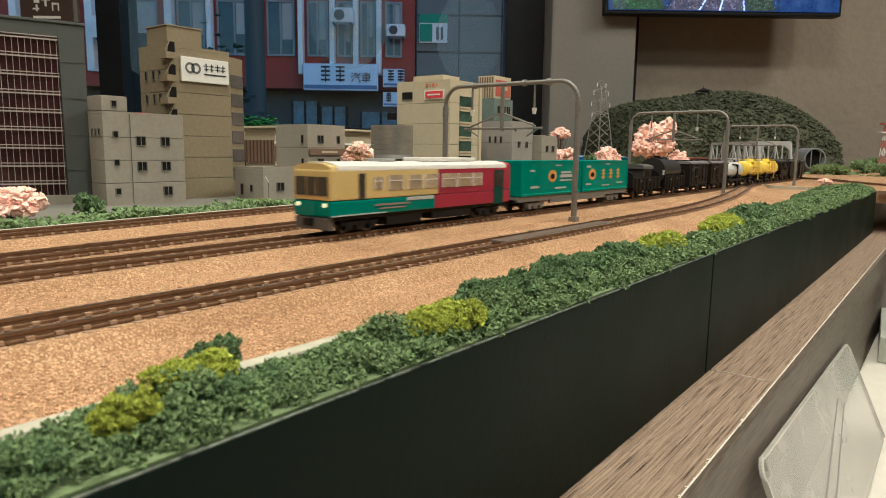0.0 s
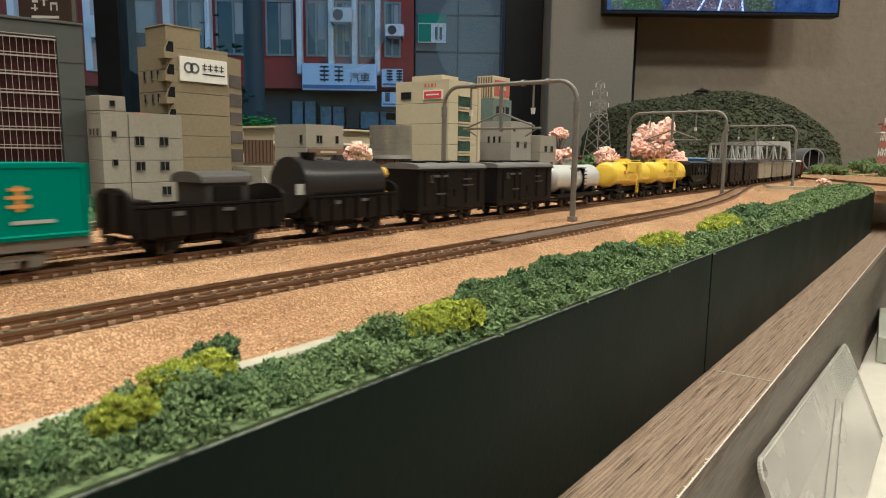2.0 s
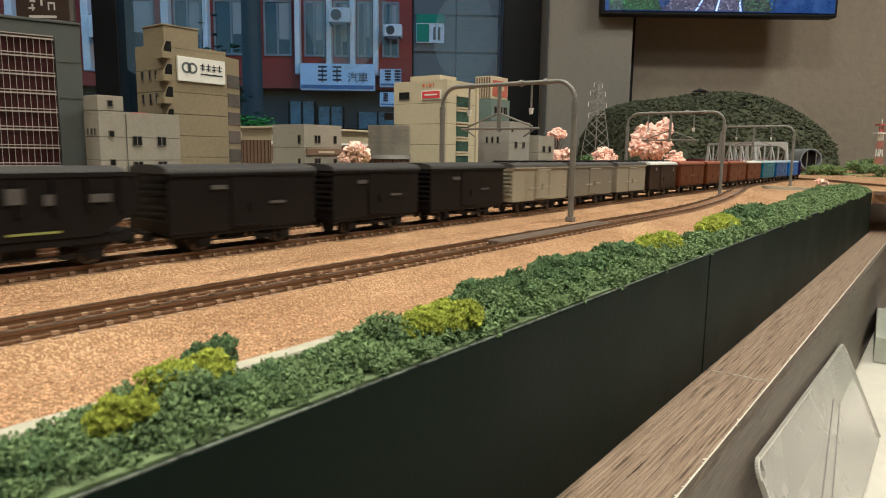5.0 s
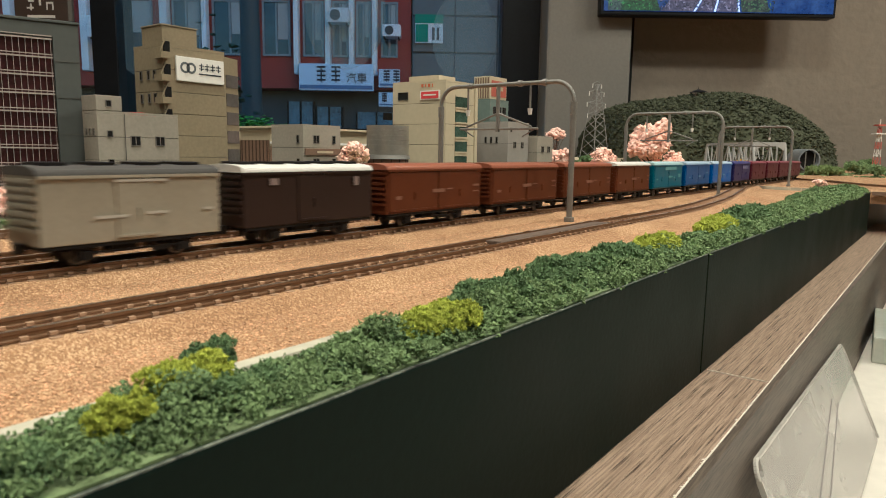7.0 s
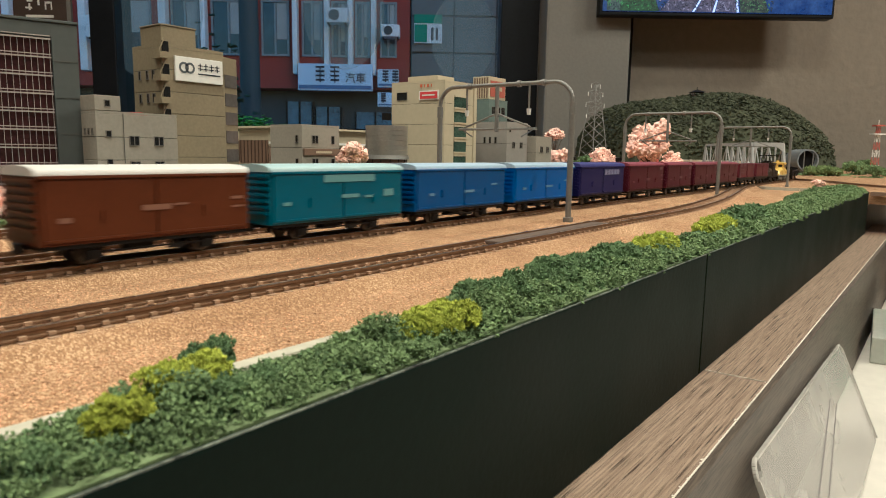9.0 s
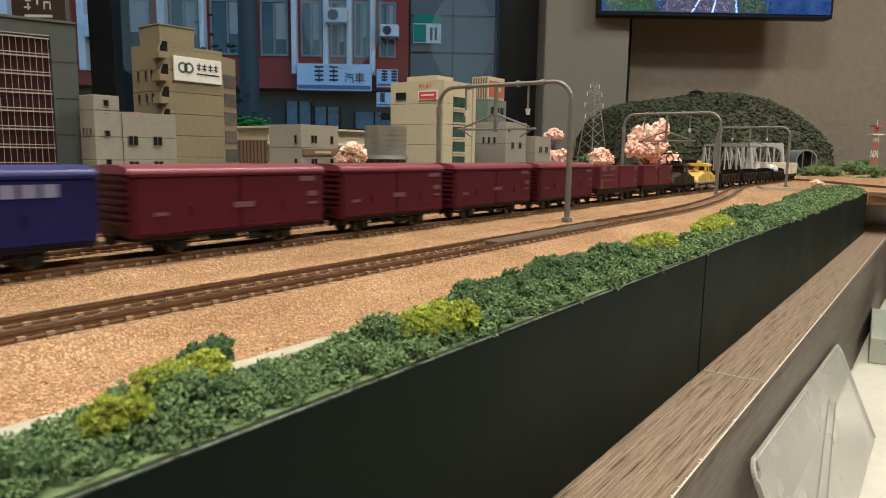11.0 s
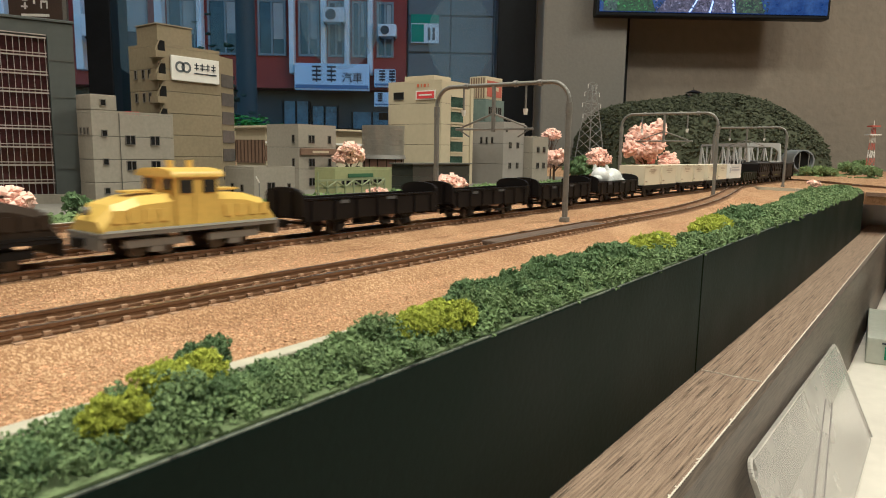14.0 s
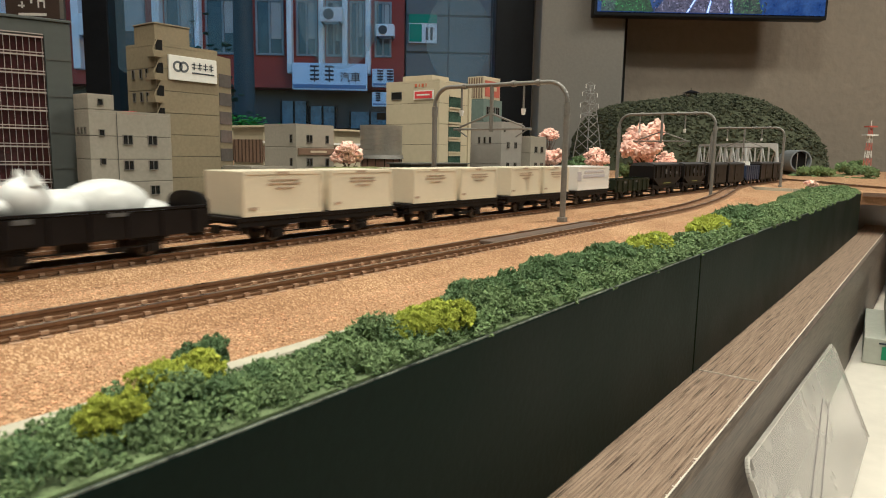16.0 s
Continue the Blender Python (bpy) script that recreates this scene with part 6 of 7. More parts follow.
part("underframe", boxes((X(0.01), X(0.99), -0.0078, 0.0078, 0.0050, 0.0063), (X(0.26), X(0.44), -0.0078, 0.0078, 0.0018, 0.0049), (X(0.50), X(0.74), -0.0078, 0.0078, 0.0022, 0.0049)), T_FRAME, w)
for f in (0.14, 0.86):
    bogie(w, X(f), T_FRAME)
coupler(w, L)


def container(par, x0, x1, m, z0=0.0078, z1=0.0245, label=""):
    c = part("container", box(x0, x1, -0.0091, 0.0091, z0, z1, bev=0.0003), m, par, label)
    for x in (x0, x1 - 0.0010):
        part("corner_post", box(x, x + 0.0010, -0.0094, -0.0092, z0, z1), m, c)
    part("top_rail", box(x0 + 0.001, x1 - 0.001, -0.0094, -0.0092, z1 - 0.0010, z1), m, c)
    part("bottom_rail", box(x0 + 0.001, x1 - 0.001, -0.0094, -0.0092, z0, z0 + 0.0012), m, c)
    return c


# container flat with two teal containers
w, L = start("container_flat", 263, 406, "grey container flat wagon with two teal containers")
part("underframe", boxes((-L / 2, L / 2, -0.0086, -0.0070, 0.0052, 0.0076), (-L / 2, L / 2, 0.0070, 0.0086, 0.0052, 0.0076), (-L / 2, L / 2, -0.007, 0.007, 0.0062, 0.0075), (-L * 0.26, L * 0.26, -0.0086, -0.0072, 0.0036, 0.0051)), T_GREYF, w, "grey fish-bellied frame")
for f in (-0.36, 0.36):
    bogie(w, f * L, T_GREYF)
coupler(w, L)
T_CONT = P("container_teal", (0.004, 0.205, 0.155))
T_ORANGE = mat("orange_mark_paint", (0.62, 0.30, 0.03), 0.6)
for x0, x1, kind in ((-L / 2 + 0.0004, -0.0012, 0), (0.0012, L / 2 - 0.0004, 1)):
    c = container(w, x0, x1, T_CONT, 0.0078, 0.0248)
    part("bottom_stripe", box(x0 + 0.001, x1 - 0.001, -0.00965, -0.00942, 0.0086, 0.0090), mat("mint_stripe", (0.05, 0.42, 0.33), 0.5), c)
    ex = x0 + (0.031 if kind == 0 else 0.0125)
    bm = bmesh.new()
    bmesh.ops.create_circle(bm, cap_ends=True, segments=28, radius=0.0034, matrix=Matrix.Translation((ex, -0.00925, 0.0172)) @ pose(0, 0, 0, 90) @ Matrix.Diagonal((1.25, 0.9, 1, 1)))
    em = part("oval_mark", bm, T_ORANGE, c)
    bm = bmesh.new()
    bmesh.ops.create_circle(bm, cap_ends=True, segments=16, radius=0.0018, matrix=Matrix.Translation((ex, -0.00935, 0.0170)) @ pose(0, 0, 0, 90) @ Matrix.Diagonal((1.3, 0.75, 1, 1)))
    part("oval_core", bm, T_FRAME, em)
    if kind == 0:
        marks(c, -0.0092, [(ex + 0.0145, 0.0188, 0.011, 0.0010), (ex + 0.0165, 0.0170, 0.017, 0.0016), (ex + 0.0150, 0.0148, 0.014, 0.0007), (ex - 0.018, 0.0120, 0.008, 0.001), (ex + 0.009, 0.0110, 0.012, 0.0008), (ex - 0.0205, 0.0200, 0.004, 0.001), (ex + 0.006, 0.0225, 0.006, 0.0006)], T_MARK)
    else:
        for k in range(3):
            xx = ex + 0.0120 + 0.0105 * k
            part("mark", boxes((xx, xx + 0.0044, -0.0095, -0.0092, 0.0150, 0.0158), (xx, xx + 0.0044, -0.0095, -0.0092, 0.0170, 0.0178), (xx + 0.0004, xx + 0.0040, -0.0095, -0.0092, 0.0188, 0.0195), (xx + 0.0018, xx + 0.0028, -0.0095, -0.0092, 0.0142, 0.0200)), T_ORANGE, c)
        marks(c, -0.0092, [(ex - 0.005, 0.0215, 0.005, 0.0012), (ex - 0.005, 0.0118, 0.006, 0.001), (ex + 0.018, 0.0108, 0.010, 0.0007), (ex + 0.038, 0.0118, 0.009, 0.0008), (ex + 0.020, 0.0228, 0.006, 0.0006)], T_MARK)


def gondola(a, b, label, name="open_wagon", m=None, hump=0.0050, side=0.0132, name_marks=True):
    """Low-sided open wagon with round-topped end boards."""
    m = m or T_BLACK
    w, L = start(name, a + 1.5, b - 1, label)
    chassis(w, L * 0.97, base=0.52)
    hw = 0.0092
    part("floor_boards", box(-L / 2, L / 2, -hw + 0.0008, hw - 0.0008, 0.0073, 0.0082), m, w)
    for q in (-1, 1):
        y0, y1 = sorted((q * hw, q * (hw - 0.0007)))
        part("side_board", box(-L / 2 + 0.001, L / 2 - 0.001, y0, y1, 0.0056, side, bev=0.00015), m, w)
    for k in range(7):
        x = -L / 2 + 0.004 + (L - 0.008) * k / 6
        part("stanchion", box(x - 0.0007, x + 0.0007, -hw - 0.0006, -hw - 0.00004, 0.0056, side - 0.0004), m, w)
    part("top_rail", box(-L / 2 + 0.001, L / 2 - 0.001, -hw - 0.0004, -hw + 0.0007, side + 0.0001, side + 0.0007), m, w)
    pts = [(-hw, 0.0073)] + [(hw * math.cos(t), side + hump * math.sin(t) ** 0.6) for t in np.linspace(math.pi, 0, 13)] + [(hw, 0.0073)]
    for s in (-1, 1):
        x = s * (L / 2 - 0.0004)
        part("end_board", extrude_profile(pts, x - 0.0006, x + 0.0006), m, w)
        for y in (-0.004, 0.004):
            part("end_post", box(min(x + s * 0.0007, x + s * 0.0014), max(x + s * 0.0007, x + s * 0.0014), y - 0.0006, y + 0.0006, 0.0068, side + hump * 0.7), m, w)
    if name_marks:
        marks(w, -hw - 0.0001, [(-L * 0.24, 0.0115, 0.004, 0.0012), (L * 0.1, 0.0118, 0.005, 0.0010)], mat("grey_lettering", (0.10, 0.10, 0.10), 0.6))
    return w, L


w, L = gondola(406, 474, "black open wagon loaded with a grey cab")
ld = part("cab_load", box(-0.002, 0.013, -0.0070, 0.0070, 0.0084, 0.0195, bev=0.0008), P("load_grey", (0.055, 0.052, 0.05)), w, "dark grey cab body load")
part("cab_roof", extrude_profile(roof_profile(0.0075, 0.0197, 0.0222), -0.003, 0.014), P("load_roof", (0.10, 0.095, 0.09)), ld, smooth=True)
part("cab_window", box(0.001, 0.010, -0.0074, -0.0071, 0.0138, 0.0180), T_FRAME, ld)
part("crate", box(-0.024, -0.017, -0.006, 0.006, 0.0083, 0.0150, bev=0.0004), T_BLACK, w)
w, L = gondola(474, 535, "black open wagon loaded with a black boiler")
bl = part("boiler_load", tube(tube(bmesh.new(), (-0.019, 0, 0.0172), (0.016, 0, 0.0172), 0.0083, 0.0079, 28), (-0.0225, 0, 0.0172), (-0.0192, 0, 0.0172), 0.0092, 0.0092, 28), P("boiler_black", (0.028, 0.026, 0.026), 0.3), w, "black boiler load", smooth=True)
part("chimney", tube(bmesh.new(), (-0.014, 0, 0.0248), (-0.014, 0, 0.0278), 0.0022, 0.0028, 14), T_BLACK, bl, smooth=True)
part("dome", tube(bmesh.new(), (0.0, 0, 0.0246), (0.0, 0, 0.0270), 0.0030, 0.0020, 14), T_BLACK, bl, smooth=True)
for z in (0.0205, 0.0125):
    part("yellow_cap", tube(bmesh.new(), (0.0161, -0.003, z), (0.0200, -0.003, z), 0.0026, 0.0022, 14), P("cap_yellow", (0.60, 0.42, 0.01)), bl, smooth=True)
part("white_tag", box(-0.027, -0.024, -0.0094, -0.0090, 0.0146, 0.0180), T_MARK, w)
part("chock", box(-0.016, 0.014, -0.0080, -0.0064, 0.0083, 0.0105), T_BLACK, w)
part("chock", box(-0.016, 0.014, 0.0064, 0.0080, 0.0083, 0.0105), T_BLACK, w)

# black vans with a window strip
for a, b in ((538, 600), (602, 660)):
    w, L = boxcar(a, b, T_BLACK, P("van_roof", (0.17, 0.16, 0.152), 0.45), "black covered van with rounded dark roof", "covered_van", [(-0.26, 0.0190, 0.004, 0.0009), (-0.14, 0.0190, 0.003, 0.0009), (0.2, 0.0175, 0.006, 0.0006), (0.22, 0.0150, 0.007, 0.0005), (-0.2, 0.0120, 0.006, 0.0006)], False, vents=3, doors=1, mark_m=mat("mid_lettering", (0.08, 0.075, 0.07), 0.6))
    for f in (-0.40, -0.2, 0.2, 0.40):
        part("body_post", box(f * L - 0.0005, f * L + 0.0005, -0.0097, -0.00925, 0.0076, 0.0212), T_BLACK, w)
    part("window", box(-L * 0.36, -L * 0.30, -0.0096, -0.00925, 0.0165, 0.0195), R_GLASS, w)

# silver tank wagon
w, L = start("tank_wagon", 659, 728, "silver grey tank wagon on black frame")
chassis(w, L * 0.98, base=0.55)
T_SILV = mat("tank_silver", (0.62, 0.62, 0.60), 0.38, 0.25, scale=60, vary=0.1)


def tank_body(par, L, r, zc, m, label=""):
    bm = bmesh.new()
    prof = [(-L / 2 - 0.0016, 0.0), (-L / 2 - 0.0013, r * 0.55), (-L / 2 - 0.0006, r * 0.88), (-L / 2 + 0.0004, r), (L / 2 - 0.0004, r), (L / 2 + 0.0006, r * 0.88), (L / 2 + 0.0013, r * 0.55), (L / 2 + 0.0016, 0.0)]
    n = 32
    rings = [[bm.verts.new((x, q * math.cos(math.tau * k / n), zc + q * math.sin(math.tau * k / n))) for k in range(n)] if q else [bm.verts.new((x, 0, zc))] for x, q in prof]
    for A, B in zip(rings[:-1], rings[1:]):
        for k in range(n):
            k2 = (k + 1) % n
            bm.faces.new([A[0], B[k2], B[k]] if len(A) == 1 else [A[k], A[k2], B[0]] if len(B) == 1 else [A[k], A[k2], B[k2], B[k]])
    return part("tank", bm, m, par, label, smooth=True)


tb = tank_body(w, L * 0.90, 0.0074, 0.0150, T_SILV, "silver tank barrel")
part("dome", tube(bmesh.new(), (0, 0, 0.0218), (0, 0, 0.0246), 0.0034, 0.0030, 18), T_SILV, tb, smooth=True)
part("dome_lid", tube(bmesh.new(), (0, 0, 0.0247), (0, 0, 0.0254), 0.0038, 0.0036, 18), T_GREYF, tb, smooth=True)
part("walkway", boxes((-0.007, 0.007, -0.0076, -0.0036, 0.0205, 0.0210), (-0.0045, 0.0045, 0.0036, 0.0076, 0.0205, 0.0210)), T_BLACK, w)
part("tank_band", box(0.0035, 0.0050, -0.0079, 0.0079, 0.0075, 0.0204), T_BLACK, w, "black strap with ladder")
for k in range(6):
    part("rung", box(0.0022, 0.0064, -0.0086, -0.0080, 0.0088 + 0.002 * k, 0.0093 + 0.002 * k), T_BLACK, w)
for s in (-1, 1):
    part("saddle", box(s * L * 0.33 - 0.002, s * L * 0.33 + 0.002, -0.0070, 0.0070, 0.0073, 0.0102), T_BLACK, w)

# yellow tank wagons
T_YEL = P("tank_yellow", (0.80, 0.585, 0.0), 0.28, 0.05)
for a, b in ((739, 810), (813, 890)):
    w, L = start("tank_wagon", a, b, "bright yellow bogie tank wagon with ladder")
    part("underframe", boxes((-L / 2, L / 2, -0.0022, 0.0022, 0.0052, 0.0072), (-L / 2, -L / 2 + 0.012, -0.0082, 0.0082, 0.0062, 0.0072), (L / 2 - 0.012, L / 2, -0.0082, 0.0082, 0.0062, 0.0072)), T_BLACK, w)
    for f in (-0.335, 0.335):
        bogie(w, f * L, T_BLACK)
        part("saddle", box(f * L - 0.004, f * L + 0.004, -0.0066, 0.0066, 0.0073, 0.0098), T_BLACK, w)
    coupler(w, L)
    tb = tank_body(w, L * 0.93, 0.0078, 0.0158, T_YEL, "yellow tank barrel")
    part("dome_platform", boxes((-0.011, 0.011, -0.0070, 0.0070, 0.0224, 0.0230), (-0.011, 0.011, -0.0084, -0.0071, 0.0175, 0.0232)), T_YEL, tb)
    part("dome", tube(bmesh.new(), (0, 0, 0.0231), (0, 0, 0.0258), 0.0040, 0.0036, 18), T_YEL, tb, smooth=True)
    for s in (-1, 1):
        part("valve", tube(bmesh.new(), (s * 0.0085, 0, 0.0231), (s * 0.0085, 0, 0.0252), 0.0018, 0.0016, 12), T_YEL, tb, smooth=True)
        part("rail_bar", box(-0.011, 0.011, s * 0.0066 - 0.0002, s * 0.0066 + 0.0002, 0.0246, 0.0250), T_YEL, tb)
        for x in (-0.0108, 0.0108):
            part("rail_post", box(x - 0.0002, x + 0.0002, s * 0.0066 - 0.0002, s * 0.0066 + 0.0002, 0.0231, 0.0246), T_YEL, tb)
    ldr = part("ladder", boxes((0.0012, 0.0016, -0.0090, -0.0086, 0.0040, 0.0232), (0.0042, 0.0046, -0.0090, -0.0086, 0.0040, 0.0232)), T_YEL, w, "yellow ladder")
    for k in range(9):
        part("rung", box(0.0017, 0.0041, -0.0090, -0.0087, 0.0048 + 0.002 * k, 0.0052 + 0.002 * k), T_YEL, ldr)
    part("side_rib", boxes((-L * 0.45, L * 0.45, -0.0081, -0.0077, 0.0126, 0.0131)), T_YEL, tb)
    bm = bmesh.new()
    bmesh.ops.create_circle(bm, cap_ends=True, segments=18, radius=0.0014, matrix=Matrix.Translation((-L * 0.26, -0.0079, 0.0172)) @ pose(0, 0, 0, 90))
    part("round_mark", bm, mat("tank_red_mark", (0.5, 0.08, 0.03), 0.5), tb)
    part("lettering", box(-0.0155 + 0.0035, -0.0015, -0.0081, -0.0078, 0.0168, 0.0178), mat("faded_mark", (0.50, 0.35, 0.10), 0.6), tb)


def hopper(a, b, label):
    w, L = start("hopper_wagon", a, b, label)
    chassis(w, L * 0.98, base=0.56)
    hw = 0.0090
    bm = bmesh.new()
    pr = [(-L / 2, 0.0128), (-L / 2, 0.0215), (L / 2, 0.0215), (L / 2, 0.0128), (L * 0.30, 0.0074), (-L * 0.30, 0.0074)]
    va = [bm.verts.new((x, -hw, z)) for x, z in pr]
    vb = [bm.verts.new((x, hw, z)) for x, z in pr]
    for i in range(6):
        bm.faces.new((va[i], va[(i + 1) % 6], vb[(i + 1) % 6], vb[i]))
    bm.faces.new(va)
    bm.faces.new(vb[::-1])
    part("hopper_body", bm, T_BLACK, w)
    part("rim", boxes((-L / 2 - 0.0004, L / 2 + 0.0004, -hw - 0.0005, -hw + 0.0004, 0.0216, 0.0226), (-L / 2 - 0.0004, L / 2 + 0.0004, hw - 0.0004, hw + 0.0005, 0.0216, 0.0226)), T_BLACK, w)
    part("cover", extrude_profile(roof_profile(hw * 0.9, 0.0217, 0.0240), -L / 2 + 0.002, L / 2 - 0.002), P("hopper_cover", (0.06, 0.058, 0.056), 0.4), w, smooth=True)
    for k in range(6):
        x = -L / 2 + 0.004 + (L - 0.008) * k / 5
        part("rib", box(x - 0.0005, x + 0.0005, -hw - 0.0007, -hw - 0.00003, 0.0130, 0.0214), T_BLACK, w)
    for s in (-1, 1):
        part("end_platform", box(s * L * 0.43 - 0.004, s * L * 0.43 + 0.004, -0.0085, 0.0085, 0.0073, 0.0080), T_BLACK, w)
        part("end_post", box(s * L * 0.47 - 0.0004, s * L * 0.47 + 0.0004, -0.0085, -0.0078, 0.0081, 0.0127), T_BLACK, w)
    part("stripe", box(-L * 0.14, L * 0.1, -hw - 0.0003, -hw - 0.00002, 0.0088, 0.0093), mat("olive_mark", (0.28, 0.30, 0.05), 0.6), w)
    marks(w, -hw - 0.0006, [(-L * 0.1, 0.0175, 0.0035, 0.0035), (L * 0.05, 0.0165, 0.002, 0.0025), (L * 0.3, 0.0165, 0.005, 0.002)], mat("mid_lettering", (0.08, 0.075, 0.07), 0.6))


hopper(888, 945, "black hopper wagon with ribbed sides")
for a, b in ((945, 1010), (1010, 1068), (1068, 1136)):
    boxcar(a, b, T_BLACK, P("black_van_roof", (0.055, 0.052, 0.05), 0.45), "plain black covered goods van", "covered_van", [(-0.2, 0.0180, 0.005, 0.0012), (0.2, 0.0130, 0.006, 0.0008)], True, doors=1, mark_m=mat("mid_lettering", (0.08, 0.075, 0.07), 0.6))

# grey refrigerator vans
for k, (a, b) in enumerate(((1136, 1205), (1205, 1269), (1269, 1329))):
    gm = (P("reefer_grey", (0.33, 0.30, 0.215)), P("reefer_grey_dark", (0.20, 0.185, 0.145)), P("reefer_grey_mid", (0.29, 0.265, 0.20)))[k]
    boxcar(a, b, gm, P("reefer_roof", (0.075, 0.07, 0.065), 0.5), "pale grey refrigerator van with dark roof hatches", "refrigerator_van",
           [(0.02, 0.0205, 0.014, 0.0007), (-0.15, 0.0118, 0.008, 0.0007), (0.1, 0.0122, 0.006, 0.0006), (0.42, 0.0125, 0.003, 0.0006)], True, vents=4, doors=1, mark_m=mat("reefer_lettering", (0.42, 0.39, 0.33), 0.6))
boxcar(1329, 1390, P("van_dark_brown", (0.030, 0.018, 0.014)), T_ROOFW, "dark brown van with silver white roof", "covered_van", [(-0.3, 0.0190, 0.003, 0.002), (0.35, 0.0185, 0.002, 0.003)], True, vents=5, doors=1, roof_label="silver white roof")
T_RB = P("boxcar_red_brown", (0.096, 0.028, 0.0065))
for k, (a, b) in enumerate(((1390, 1461), (1461, 1536), (1536, 1611), (1611, 1682))):
    boxcar(a, b, T_RB, T_ROOFW if k == 3 else P("roof_red_brown", (0.26, 0.09, 0.04), 0.35), "red brown box wagon with white roof" if k == 3 else "red brown box wagon with ribbed ends", "box_wagon",
           [(0.0, 0.0135, 0.008, 0.0014), (0.12, 0.0140, 0.004, 0.0005), (-0.40, 0.0115, 0.003, 0.0012), (0.43, 0.0150, 0.004, 0.0008), (0.43, 0.0125, 0.004, 0.0005)], mark_m=mat("brown_lettering", (0.20, 0.095, 0.05), 0.6))
boxcar(1682, 1752, P("boxcar_teal", (0.004, 0.100, 0.185)), P("roof_pale_teal", (0.42, 0.55, 0.56), 0.35), "teal box wagon with pale roof", "box_wagon",
       [(0.05, 0.0195, 0.024, 0.0024), (0.05, 0.0135, 0.008, 0.0012), (0.20, 0.0130, 0.004, 0.0008), (0.37, 0.0140, 0.005, 0.0024), (-0.4, 0.0120, 0.003, 0.001)], mark_m=mat("teal_lettering", (0.14, 0.30, 0.34), 0.6))
for k, (a, b) in enumerate(((1752, 1829), (1829, 1905))):
    boxcar(a, b, (P("boxcar_blue", (0.003, 0.066, 0.270)), P("boxcar_bright_blue", (0.002, 0.092, 0.42)))[k], P("roof_pale_blue", (0.40, 0.50, 0.62), 0.35), "blue box wagon with pale roof", "box_wagon",
           [(0.05, 0.0125, 0.007, 0.001), (-0.35, 0.0120, 0.003, 0.001), (0.35, 0.0150, 0.004, 0.0007)], mark_m=mat("blue_lettering", (0.16, 0.28, 0.46), 0.6))
boxcar(1905, 1980, P("boxcar_navy", (0.015, 0.014, 0.09)), P("roof_navy", (0.05, 0.05, 0.20), 0.35), "navy box wagon with pale lettering bar", "box_wagon", [(0.05 + 0.07 * k, 0.0185, 0.0034, 0.0030) for k in range(5)], mark_m=mat("navy_lettering", (0.20, 0.20, 0.36), 0.6))
T_MAR = P("boxcar_maroon", (0.068, 0.010, 0.020))
for a, b in ((1980, 2062), (2062, 2135), (2135, 2209), (2209, 2285)):
    boxcar(a, b, T_MAR, P("roof_maroon", (0.22, 0.055, 0.075), 0.32), "maroon box wagon with pale emblem patch", "box_wagon",
           [(0.39, 0.0198, 0.0065, 0.0016), (0.02, 0.0128, 0.0070, 0.0016), (-0.38, 0.0115, 0.004, 0.0010), (0.42, 0.0150, 0.004, 0.0016), (0.42, 0.0120, 0.004, 0.0008)], mark_m=mat("maroon_lettering", (0.13, 0.055, 0.065), 0.6))


def flat_with_containers(a, b, m, label, n=2, z1=0.0220, mk=None, split=0.0014, base_m=None):
    w, L = start("container_wagon", a, b, label)
    chassis(w, L * 0.98, base=0.55)
    part("deck", box(-L / 2, L / 2, -0.0090, 0.0090, 0.0073, 0.0084), base_m or T_BLACK, w)
    wd = (L - 0.001) / n
    for k in range(n):
        x0 = -L / 2 + 0.0005 + k * wd
        c = container(w, x0 + split / 2, x0 + wd - split / 2, m, 0.0086, z1)
        if mk:
            mk(c, x0 + wd / 2, k)
    return w, L


M_MLET = mat("maroon_lettering", (0.13, 0.055, 0.065), 0.6)
flat_with_containers(2285, 2356, P("container_maroon", (0.095, 0.018, 0.026), 0.45), "black wagon carrying two maroon containers", mk=lambda c, x, k: (marks(c, -0.0092, [(x - 0.009, 0.0205, 0.007, 0.0030), (x + 0.004, 0.0205, 0.008, 0.0022), (x - 0.003, 0.0165, 0.018, 0.0007), (x - 0.004, 0.0135, 0.016, 0.0007), (x - 0.011, 0.0110, 0.003, 0.004)] if k == 0 else [(x + 0.010, 0.0205, 0.005, 0.0026), (x + 0.010, 0.0130, 0.003, 0.0030)], M_MLET)))
flat_with_containers(2356, 2431, P("container_maroon", (0.095, 0.018, 0.026), 0.45), "black wagon carrying two maroon containers", mk=lambda c, x, k: marks(c, -0.0092, [(x + 0.010, 0.0205, 0.005, 0.0026), (x + 0.010, 0.0130, 0.003, 0.0030)], M_MLET))


